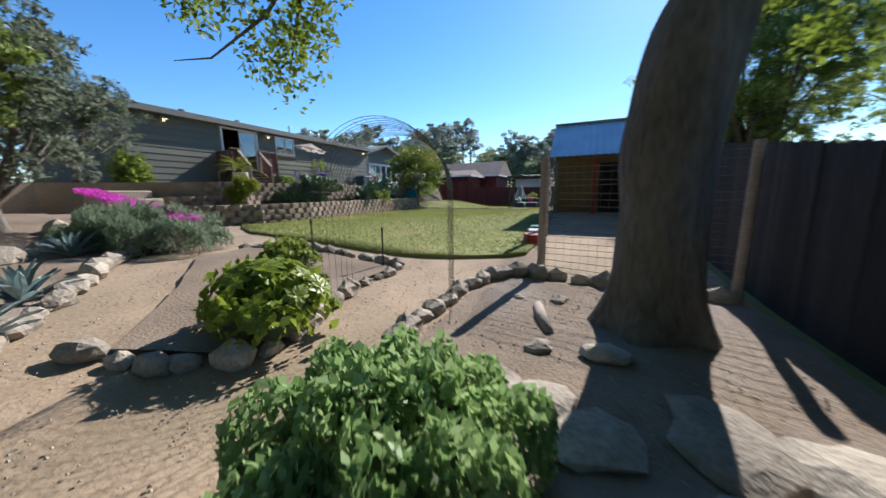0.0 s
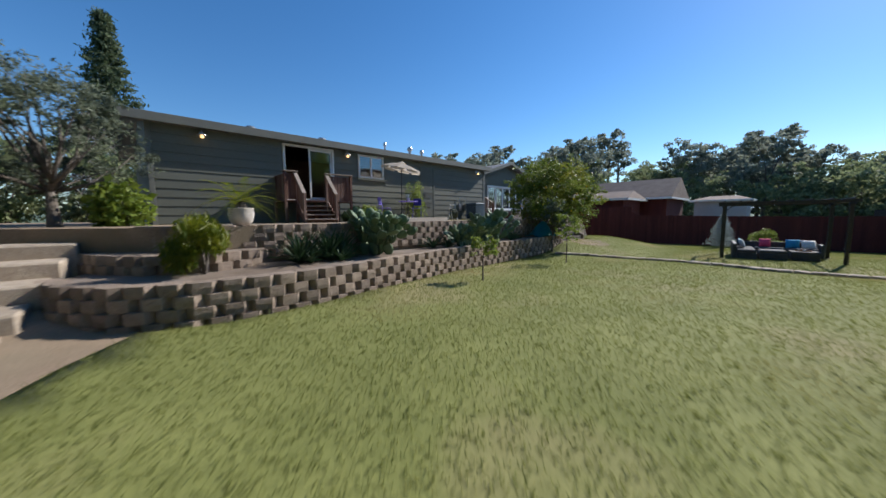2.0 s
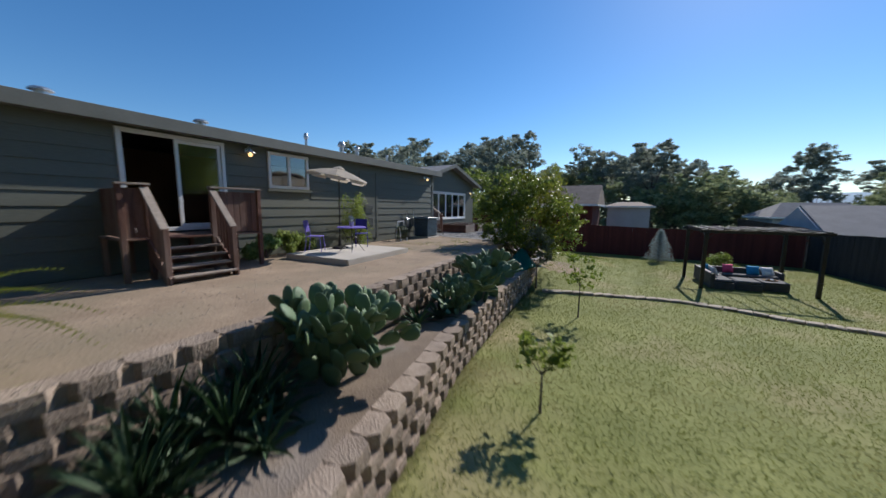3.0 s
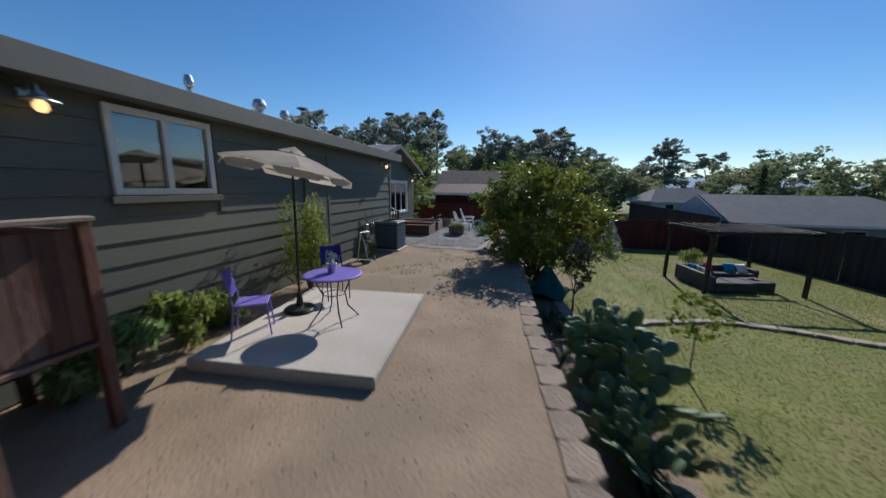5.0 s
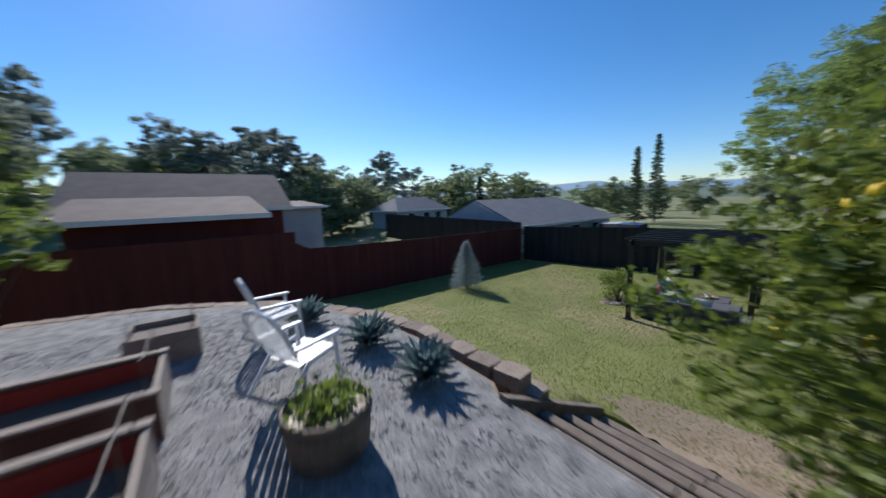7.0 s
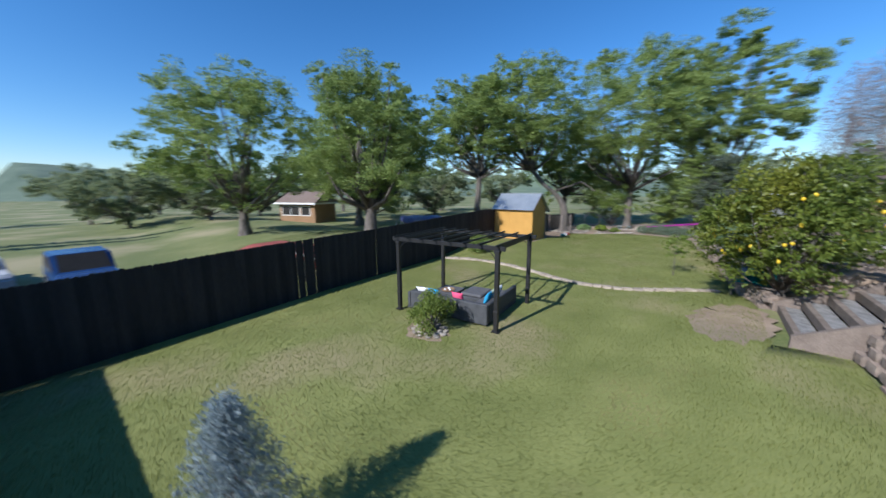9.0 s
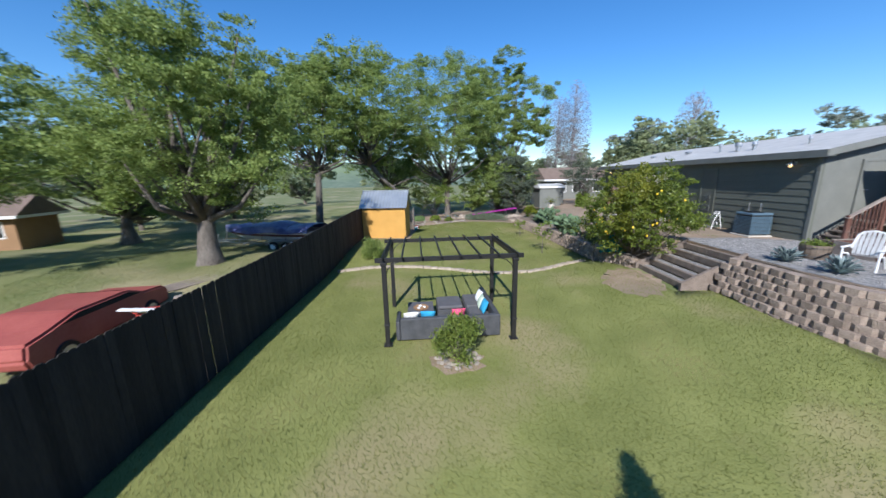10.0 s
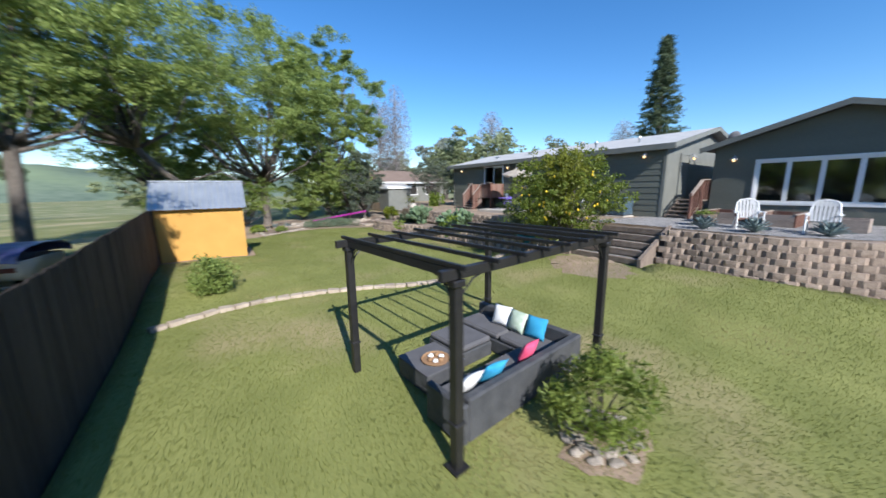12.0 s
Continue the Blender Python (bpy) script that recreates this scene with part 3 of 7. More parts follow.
# ---------------------------------------------------------------- fences
def board_fence(name, spots, mat, label, dog_ear=True, group=""):
    """spots: (x, y, yaw, foot, top) of each board."""
    f = tagged(new(name), label, "fence", kind="structure")
    shared = {}
    rs = random.Random(name)
    for k, (x, y, a, foot, top) in enumerate(spots):
        h = round(top - foot, 1)
        if h not in shared:
            bm = bmesh.new()
            w, e = 0.0695, 0.035
            outline = [(-w, 0), (w, 0), (w, h - e), (w - e, h), (-w + e, h), (-w, h - e)] if dog_ear else [(-w, 0), (w, 0), (w, h), (-w, h)]
            fr = [bm.verts.new((u, -0.009, v)) for u, v in outline]
            bk = [bm.verts.new((u, 0.009, v)) for u, v in outline]
            bm.faces.new(fr)
            bm.faces.new(bk[::-1])
            for i in range(len(fr)):
                bm.faces.new((fr[i - 1], fr[i], bk[i], bk[i - 1]))
            bmesh.ops.recalc_face_normals(bm, faces=bm.faces)
            shared[h] = bpy.data.meshes.new("board")
            bm.to_mesh(shared[h])
            bm.free()
            shared[h].materials.append(mat)
        ob = new("board", shared[h])
        ob.parent = f
        ob.matrix_basis = pose(x, y, top - h + rs.uniform(-0.015, 0.015), rs.uniform(-0.3, 0.3), rs.uniform(-0.12, 0.12), a + rs.uniform(-1.5, 1.5))
    return f


def fence_top(y):
    return interp(y, [(-6, 0.95), (1.4, 1.15), (5, 1.6), (10, 2.2), (14.5, 2.3), (20, 2.08), (25, 1.86), (29, 1.78), (32.5, 1.64), (36, 1.52), (60, 1.7)])


spots = []
y = -5.5
while y < 36.2:
    spots.append((fence_x(y), y, 90 - math.degrees(math.atan2(fence_x(y - 0.5) - fence_x(y + 0.5), 1)) * -1, min(ground_z(fence_x(y) - 0.2, y), 0.1) - 0.05, fence_top(y)))
    y += 0.1335 if not any(g < y < g + 0.14 for g in (24.2, 27.24, 27.68, 28.05)) else 0.163
east_fence = board_fence("fence_east", spots, FENCE, "dark-stained dog-ear board fence along the lawn")
bm = bmesh.new()
for q in range(-5, 36, 2):
    x0, x1 = fence_x(q) + 0.03, fence_x(q + 2) + 0.03
    for dz in (-0.35, -1.45):
        tube(bm, [(x0 + 0.02, q, fence_top(q) + dz), (x1 + 0.02, q + 2, fence_top(q + 2) + dz)], 0.04, 4)
    tube(bm, [(x0 + 0.06, q, -0.7), (x0 + 0.06, q, fence_top(q) - 0.12)], 0.055, 4)
part("rail", bm, FENCE, east_fence, "dark fence rails and posts")
spots = []
y = 36.5
while y < 58:
    spots.append((fence_x(y), y, 90, -0.9, fence_top(y) + 0.25))
    y += 0.134
board_fence("fence_far", spots, FENCE, "dark board fence of the next garden", False)
spots = []
x = 5.6
while x > -31:
    spots.append((x, 36.35, 0, -0.95, interp(-x, [(-6, 1.40), (1, 1.45), (8, 1.6), (9.5, 2.5), (12, 2.6), (31, 3.2)]) if x > -8.6 else 2.35))
    x -= 0.134
north_fence = board_fence("fence_north", spots, REDWOOD, "barn-red board fence closing the lawn", False)
bm = bmesh.new()
for q in range(-30, 5, 3):
    tube(bm, [(q, 36.40, 1.0), (q + 3, 36.40, 1.0)], 0.04, 4)
    tube(bm, [(q, 36.44, -0.9), (q, 36.44, 1.3)], 0.05, 4)
part("rail", bm, REDWOOD, north_fence)


# ---------------------------------------------------------------- the house
HX, HY = -12.88, 5.5
house = thing("house", (HX, HY, TERRACE), "long single-storey house with grey-green lap siding", "house", 1.2, kind="structure")
L, D, WT = 16.6, 9.6, 3.2
door_o, win_o = (4.05, 6.0, 0.90, 3.04), (7.32, 8.62, 2.07, 3.04)
bm = bmesh.new()
for lo, hi in (((-0.12, 0, 0), (0, door_o[0], WT)), ((-0.12, door_o[0], door_o[3]), (0, door_o[1], WT)), ((-0.12, door_o[0], 0), (0, door_o[1], door_o[2])), ((-0.12, door_o[1], 0), (0, win_o[0], WT)), ((-0.12, win_o[0], 0), (0, win_o[1], win_o[2])), ((-0.12, win_o[0], win_o[3]), (0, win_o[1], WT)), ((-0.12, win_o[1], 0), (0, L, WT))):
    box(bm, lo, hi)
box(bm, (-D, 0, 0), (-D + 0.12, L, WT))
part("wall", bm, SIDING, house)


def gable_wall(y0, y1):
    b = bmesh.new()
    o = [(-0.12, 0), (-D + 0.12, 0), (-D + 0.12, WT), (-D / 2, WT + 0.98), (-0.12, WT)]
    f = [b.verts.new((x, y0, z)) for x, z in o]
    k = [b.verts.new((x, y1, z)) for x, z in o]
    b.faces.new(f)
    b.faces.new(k[::-1])
    for i in range(5):
        b.faces.new((f[i - 1], f[i], k[i], k[i - 1]))
    bmesh.ops.recalc_face_normals(b, faces=b.faces)
    return b


part("end_wall", gable_wall(L - 0.12, L), TRIM, house, "smooth grey-green painted end wall")
part("end_wall", gable_wall(0.0, 0.12), SIDING, house)
part("floor", boxed((-D + 0.12, 0.12, 0.72), (-0.12, L - 0.12, 0.88)), DARK, house, "floor coloured near black for the unlit room")
part("partition", boxed((-4.2, 0.12, 0.9), (-4.1, L - 0.12, WT)), TANWALL, house, "interior wall")


def lap_board(y0, y1, z):
    b = bmesh.new()
    o = [(0.002, z + 0.29), (0.014, z + 0.29), (0.034, z + 0.004), (0.002, z)]
    f = [b.verts.new((x, y0, h)) for x, h in o]
    k = [b.verts.new((x, y1, h)) for x, h in o]
    b.faces.new(f[::-1])
    b.faces.new(k)
    for i in range(4):
        b.faces.new((f[i - 1], f[i], k[i], k[i - 1]))
    bmesh.ops.recalc_face_normals(b, faces=b.faces)
    return b


for c in range(11):
    z = 0.02 + 0.285 * c
    cuts = [o for o in (door_o, win_o) if z < o[3] + 0.06 and z + 0.285 > o[2] - 0.06]
    y0 = 0.13
    for o in sorted(cuts) + [(L - 0.13, 0, 0, 0)]:
        y1 = o[0] - (0.1 if o[1] else 0)
        part("siding_board", lap_board(y0, y1, z), SIDING, house)
        y0 = o[1] + 0.1 if o[1] else 0
part("corner_board", boxed((0.0, L - 0.12, 0.0), (0.045, L + 0.02, WT), 0.005), TRIM, house)
part("corner_board", boxed((0.0, -0.02, 0.0), (0.045, 0.12, WT), 0.005), TRIM, house)
RISE, OV = 1.10, 0.34
for side in (1, -1):
    b = bmesh.new()
    xe, xr = (OV, -D / 2) if side > 0 else (-D - OV, -D / 2)
    ze, zr = WT + 0.10, WT + 0.10 + RISE
    o = [(xe, ze), (xr, zr), (xr, zr + 0.09), (xe, ze + 0.09)]
    f = [b.verts.new((x, -0.55, z)) for x, z in o]
    k = [b.verts.new((x, L + 0.40, z)) for x, z in o]
    b.faces.new(f)
    b.faces.new(k[::-1])
    for i in range(4):
        b.faces.new((f[i - 1], f[i], k[i], k[i - 1]))
    bmesh.ops.recalc_face_normals(b, faces=b.faces)
    part("roof", b, ROOFING, house, "pale weathered shingle roof slope")
    part("fascia", boxed((xe, -0.57, WT - 0.06), (xe + 0.03 * side, L + 0.42, WT + 0.205), 0.004) if side > 0 else boxed((xe - 0.03, -0.57, WT - 0.06), (xe, L + 0.42, WT + 0.205)), TRIM, house)
    for ye in (-0.60, L + 0.402):
        b = bmesh.new()
        o = [(xe, ze - 0.14), (xr, zr - 0.10), (xr, zr + 0.11), (xe, ze + 0.11)]
        f = [b.verts.new((x, ye, z)) for x, z in o]
        k = [b.verts.new((x, ye + 0.035, z)) for x, z in o]
        b.faces.new(f)
        b.faces.new(k[::-1])
        for i in range(4):
            b.faces.new((f[i - 1], f[i], k[i], k[i - 1]))
        bmesh.ops.recalc_face_normals(b, faces=b.faces)
        part("rake_board", b, TRIM, house)
part("soffit", boxed((0.0, -0.55, WT - 0.04), (OV - 0.005, L + 0.39, WT - 0.02)), TRIM, house)
for (px, py, r, h) in ((-1.6, 9.9, 0.05, 0.45), (-1.3, 11.4, 0.09, 0.42), (-1.3, 12.3, 0.07, 0.36), (-2.2, 6.6, 0.12, 0.14), (-1.9, 3.4, 0.12, 0.12), (-1.5, 14.6, 0.04, 0.3)):
    zb = WT + 0.18 + RISE * (-px + OV) / (D / 2 + OV)
    b = tube(bmesh.new(), [(px, py, zb - 0.05), (px, py, zb + h)], r, 12)
    lathe(b, [(r * 1.3, zb + h * 0.55), (r * 1.7, zb + h * 0.62), (r * 1.7, zb + h * 0.8), (r * 1.2, zb + h + 0.02)], 12, (px, py, 0))
    part("roof_vent", b, STEEL, house, "galvanised roof vent pipe")


def frame_bars(y0, y1, z0, z1, x0, x1, w, b=None):
    b = b or bmesh.new()
    box(b, (x0, y0, z0), (x1, y0 + w, z1), 0.004)
    box(b, (x0, y1 - w, z0), (x1, y1, z1), 0.004)
    box(b, (x0, y0 + w, z0), (x1, y1 - w, z0 + w), 0.004)
    box(b, (x0, y0 + w, z1 - w), (x1, y1 - w, z1), 0.004)
    return b


def pane(parent, y0, y1, z0, z1, x):
    ob = part("pane", boxed((x - 0.006, y0, z0), (x, y1, z1)), GLASS, parent)
    ob.visible_shadow = False
    return ob


d1 = part("sliding_door", frame_bars(door_o[0] - 0.08, door_o[1] + 0.08, door_o[2] - 0.02, door_o[3] + 0.07, -0.05, 0.05, 0.09), WHITE, house, "white-framed sliding glass door, standing half open")
mid = (door_o[0] + door_o[1]) / 2
part("leaf", frame_bars(mid - 0.03, door_o[1] - 0.012, door_o[2] + 0.07, door_o[3] - 0.025, -0.035, 0.01, 0.075), WHITE, d1)
pane(d1, mid + 0.045, door_o[1] - 0.09, door_o[2] + 0.145, door_o[3] - 0.1, -0.012)
w1 = part("window", frame_bars(win_o[0] - 0.05, win_o[1] + 0.05, win_o[2] - 0.05, win_o[3] + 0.05, -0.04, 0.05, 0.085), WHITE, house, "white-framed sliding window")
part("mullion", boxed((-0.03, 7.93, win_o[2] + 0.035), (0.035, 8.01, win_o[3] - 0.035), 0.004), WHITE, w1)
pane(w1, win_o[0] + 0.035, 7.93, win_o[2] + 0.035, win_o[3] - 0.035, -0.005)
pane(w1, 8.01, win_o[1] - 0.035, win_o[2] + 0.035, win_o[3] - 0.035, 0.012)
part("sill", boxed((0.036, win_o[0] - 0.12, win_o[2] - 0.15), (0.085, win_o[1] + 0.12, win_o[2] - 0.06), 0.006), SIDING, house)
for yy in (11.0, 11.95):
    part("trim_board", boxed((0.036, yy, 0.15), (0.062, yy + 0.11, 2.9), 0.004), SIDING, house)
closet = part("closet_door", boxed((0.036, 11.115, 0.2), (0.05, 11.945, 2.85), 0.003), SIDING, house, "painted utility closet door with louvres")
for z0 in (0.75, 1.25):
    for k in range(7):
        part("louvre", boxed((0.05, 11.28, z0 + 0.045 * k), (0.075, 11.78, z0 + 0.045 * k + 0.022)), TRIM, closet)
for yy in (14.0, 14.55):
    b = boxed((0.036, yy, 0.55), (0.16, yy + 0.2, 0.95), 0.01)
    tube(b, [(0.09, yy + 0.1, 0.95), (0.09, yy + 0.1, 1.35)], 0.02, 6)
    part("meter_box", b, STEEL, house, "grey utility meter box")


def wall_lamp(loc, rz=0.0):
    t = thing("wall_lamp", loc, "small galvanised gooseneck wall lamp with warm bulb", "wall lamp", rz, "house wall lamps")
    b = boxed((0, -0.05, -0.06), (0.025, 0.05, 0.06), 0.008)
    tube(b, [(0.02, 0, 0.03), (0.12, 0, 0.10), (0.19, 0, 0.08), (0.2, 0, 0.0)], 0.012, 6)
    part("bracket", b, STEEL, t)
    part("shade", lathe(bmesh.new(), [(0.045, 0.02), (0.06, -0.02), (0.14, -0.06), (0.145, -0.075), (0.05, -0.06)], 16, (0.2, 0, 0)), STEEL, t)
    part("bulb", lathe(bmesh.new(), [(0.02, -0.05), (0.05, -0.09), (0.055, -0.13), (0.03, -0.17)], 12, (0.2, 0, 0)), BULB, t)
    return t


for yy in (6.9, 12.15, 21.2):
    wall_lamp((HX + 0.036 - (yy - HY) * 0.021, yy, 4.42))
wall_lamp((-15.75, HY + L - 0.05, 4.35), 91.2)

# end door and its steps
e = part("end_door", boxed((-2.35, L + 0.002, 0.95), (-1.5, L + 0.05, 3.0), 0.01), TRIM, house, "grey-green panelled back door")
part("door_frame", frame_bars(0, 1.05, 0, 2.15, 0, 0.06, 0.09), TRIM, e, at=(-1.40, L + 0.004, 0.9), rot=(0, 0, 90))
part("handle", tube(bmesh.new(), [(-1.62, L + 0.05, 1.95), (-1.62, L + 0.1, 1.95), (-1.72, L + 0.1, 1.95)], 0.012, 6), STEEL, e)


# ---------------------------------------------------------------- the addition
AX, AY0, AY1, AZ = -15.1, 23.3, 31.0, 4.55
add_w = AY1 - AY0
annex = thing("house_annex", (AX, AY0, TERRACE), "gabled annex with grey-green walls and a wide glass door", "house", kind="structure")
ah, ar = AZ - TERRACE, 1.15
slid = (1.45, 6.3, 0.65, 2.55)
bm = bmesh.new()
box(bm, (-0.15, 0, 0), (0, slid[0], ah))
box(bm, (-0.15, slid[1], 0), (0, add_w, ah))
box(bm, (-0.15, slid[0], 0), (0, slid[1], slid[2]))
box(bm, (-0.15, slid[0], slid[3]), (0, slid[1], ah))
f = [bm.verts.new((x, y, z)) for x in (-0.15, 0.0) for y, z in ((0, ah), (add_w, ah), (add_w / 2, ah + ar))]
bm.faces.new(f[:3])
bm.faces.new(f[3:][::-1])
for i in range(3):
    j = (i + 1) % 3
    bm.faces.new((f[i], f[j], f[j + 3], f[i + 3]))
box(bm, (-6, 0, 0), (-0.15, 0.15, ah))
box(bm, (-6, add_w - 0.15, 0), (-0.15, add_w, ah))
box(bm, (-6.15, 0, 0), (-6, add_w, ah))
part("wall", bm, SIDING, annex)
part("floor", boxed((-6, 0.15, slid[2] - 0.15), (-0.15, add_w - 0.15, slid[2] - 0.02)), DARK, annex)
for s in (0, 1):
    b = bmesh.new()
    ye, yr = (-0.45, add_w / 2) if s == 0 else (add_w + 0.45, add_w / 2)
    drop = 0.45 * ar / (add_w / 2)
    o = [(ye, ah - drop + 0.05), (yr, ah + ar + 0.05), (yr, ah + ar + 0.15), (ye, ah - drop + 0.15)]
    f = [b.verts.new((0.5, y, z)) for y, z in o]
    k = [b.verts.new((-6.4, y, z)) for y, z in o]
    b.faces.new(f)
    b.faces.new(k[::-1])
    for i in range(4):
        b.faces.new((f[i - 1], f[i], k[i], k[i - 1]))
    bmesh.ops.recalc_face_normals(b, faces=b.faces)
    part("roof", b, SLATE, annex, "dark shingle roof slope")
    b = bmesh.new()
    o = [(ye, ah - drop - 0.06), (yr, ah + ar - 0.04), (yr, ah + ar + 0.17), (ye, ah - drop + 0.17)]
    f = [b.verts.new((0.502, y, z)) for y, z in o]
    k = [b.verts.new((0.535, y, z)) for y, z in o]
    b.faces.new(f)
    b.faces.new(k[::-1])
    for i in range(4):
        b.faces.new((f[i - 1], f[i], k[i], k[i - 1]))
    bmesh.ops.recalc_face_normals(b, faces=b.faces)
    part("rake_board", b, TRIM, annex)
g = part("glass_door", frame_bars(slid[0], slid[1], slid[2], slid[3], -0.08, 0.04, 0.1), WHITE, annex, "wide white-framed five-panel glass door")
n = 5
step = (slid[1] - slid[0] - 0.2) / n
for k in range(n):
    y0 = slid[0] + 0.1 + k * step
    part("leaf", frame_bars(y0 + 0.002, y0 + step - 0.002, slid[2] + 0.102, slid[3] - 0.102, -0.05, -0.005, 0.07), WHITE, g)
    pane(g, y0 + 0.07, y0 + step - 0.07, slid[2] + 0.17, slid[3] - 0.17, -0.025)
wall_lamp((AX + 0.002, AY0 + 0.75, 4.1))
wall_lamp((AX + 0.002, AY1 - 0.9, 4.1))
b = lathe(bmesh.new(), [(0.02, 0), (0.15, 0.02), (0.23, 0.055), (0.24, 0.066), (0.21, 0.06), (0.02, 0.02)], 20)
dish = thing("satellite_dish", (-16.2, 23.6, 4.72), "grey satellite dish on the annex roof", "satellite dish")
part("bowl", b, SLATE, dish, at=(0, 0, 0.42), rot=(60, 0, -50))
part("mast", tube(bmesh.new(), [(0, 0, -0.35), (0, 0, 0.42)], 0.025, 8), STEEL, dish)

# ---------------------------------------------------------------- porch steps of the sliding door
porch = thing("porch_steps", (-13.02, 10.05, TERRACE), "weathered red-brown wooden porch with four steps and board railings", "porch steps")
for k in range(9):
    part("deck_board", boxed((0.05 + 0.146 * k, -1.0, 0.80), (0.05 + 0.146 * k + 0.138, 1.66, 0.84), 0.004), DECKWOOD, porch)
for y in (-0.95, -0.55, 0.58, 1.62):
    for x in (0.1, 1.27):
        part("post", boxed((x, y - 0.045, 0), (x + 0.09, y + 0.045, 1.86 if x > 1 else 0.8), 0.006), DECKWOOD, porch)
for y0, y1 in ((-0.90, -0.60), (0.63, 1.57)):
    n = int((y1 - y0) / 0.12)
    for k in range(n):
        w = (y1 - y0) / n
        part("rail_board", boxed((1.30, y0 + k * w + 0.004, 0.86), (1.32, y0 + (k + 1) * w - 0.004, 1.80), 0.003), DECKWOOD, porch)
    # cap rails, treads and hand rails take a paler wood than the upright boards
    part("cap_rail", boxed((1.24, y0 - 0.1, 1.86), (1.40, y1 + 0.1, 1.90), 0.006), GREYWOOD, porch, "pale grey cap rail")
    s = -1 if y0 < 0 else 1
    part("side_panel", boxed((0.06, -0.91, 0.86), (1.26, -0.885, 1.80)) if s < 0 else boxed((0.06, 1.55, 0.86), (1.26, 1.575, 1.80)), DECKWOOD, porch)
for k in range(4):
    x, z = 1.40 + 0.20 * k, 0.64 - 0.165 * k
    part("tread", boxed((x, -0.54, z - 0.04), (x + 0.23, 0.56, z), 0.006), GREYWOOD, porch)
    part("riser", boxed((x - 0.02, -0.52, z - 0.15), (x, 0.54, z - 0.042)), DECKWOOD, porch)
for y in (-0.60, 0.58):
    b = bmesh.new()
    o = [(1.38, 0.80), (1.38, 0.42), (2.05, -0.02), (2.20, -0.02), (2.20, 0.12)]
    f = [b.verts.new((x, y, z)) for x, z in o]
    k = [b.verts.new((x, y + 0.04, z)) for x, z in o]
    b.faces.new(f)
    b.faces.new(k[::-1])
    for i in range(5):
        b.faces.new((f[i - 1], f[i], k[i], k[i - 1]))
    bmesh.ops.recalc_face_normals(b, faces=b.faces)
    part("stringer", b, DECKWOOD, porch)
    part("newel", boxed((2.05, y - 0.03, 0), (2.15, y + 0.07, 1.05), 0.008), DECKWOOD, porch)
    for k in range(5):
        x = 1.46 + 0.12 * k
        zt = 1.72 - (x - 1.38) * 1.02
        part("baluster", boxed((x, y, zt - 0.85), (x + 0.10, y + 0.022, zt), 0.003), DECKWOOD, porch)
    b = bmesh.new()
    box(b, (0, -0.07, -0.02), (1.12, 0.07, 0.02), 0.006)
    part("hand_rail", b, GREYWOOD, porch, "pale grey sloping hand rail", at=(1.34, y + 0.01, 1.82), rot=(0, 44.5, 0))

# ---------------------------------------------------------------- back steps at the end of the house
bs = thing("back_steps", (-14.4, 22.2, TERRACE), "dark wooden back steps with a baluster hand rail", "porch steps")
part("landing", boxed((-1.5, 0.0, 0.78), (0.0, 1.0, 0.84), 0.006), TIMBER, bs)
for x in (-1.45, -0.1):
    for y in (0.05, 0.9):
        part("leg", boxed((x, y, 0), (x + 0.09, y + 0.09, 0.78)), TIMBER, bs)
for k in range(4):
    x, z = 0.0 + 0.27 * k, 0.66 - 0.165 * k
    part("tread", boxed((x, 0.0, z - 0.045), (x + 0.29, 1.0, z), 0.006), TIMBER, bs)
for y in (0.02, 0.94):
    b = bmesh.new()
    o = [(-0.02, 0.78), (-0.02, 0.5), (1.0, -0.02), (1.15, -0.02), (1.15, 0.1)]
    f = [b.verts.new((x, y, z)) for x, z in o]
    k = [b.verts.new((x, y + 0.04, z)) for x, z in o]
    b.faces.new(f)
    b.faces.new(k[::-1])
    for i in range(5):
        b.faces.new((f[i - 1], f[i], k[i], k[i - 1]))
    bmesh.ops.recalc_face_normals(b, faces=b.faces)
    part("stringer", b, TIMBER, bs)
for k in range(13):
    x = -1.4 + 0.13 * k if k < 11 else 0
    if k < 11:
        part("baluster", boxed((x, 0.98, 0.84), (x + 0.04, 1.02, 1.74)), DECKWOOD, bs)
for k in range(8):
    x = 0.06 + 0.13 * k
    part("baluster", boxed((x, 0.98, 0.62 - 0.61 * x), (x + 0.04, 1.02, 1.70 - 0.61 * x)), DECKWOOD, bs)
part("newel", boxed((1.05, 0.955, 0), (1.15, 1.045, 1.15), 0.006), DECKWOOD, bs)
part("newel", boxed((-0.06, 0.955, 0), (0.03, 1.045, 1.78), 0.006), DECKWOOD, bs)
part("cap_rail", boxed((-1.5, 0.93, 1.74), (0.03, 1.07, 1.78), 0.005), GREYWOOD, bs)
part("hand_rail", boxed((0, -0.07, -0.02), (1.35, 0.07, 0.02), 0.006), GREYWOOD, bs, "pale grey sloping hand rail", at=(0.0, 1.0, 1.76), rot=(0, 31.4, 0))

# ---------------------------------------------------------------- concrete slab and bistro set
bm = prism(bmesh.new(), [(-11.98, 12.52), (-9.66, 12.68), (-9.92, 15.52), (-12.2, 15.36)], 1.40, 1.57)
bmesh.ops.bevel(bm, geom=bm.edges[:], offset=0.018, segments=2, affect="EDGES")
tagged(part("patio_slab", bm, CONCRETE), "cast concrete patio slab on the granite terrace", "patio slab", kind="structure")
TOP = 1.57

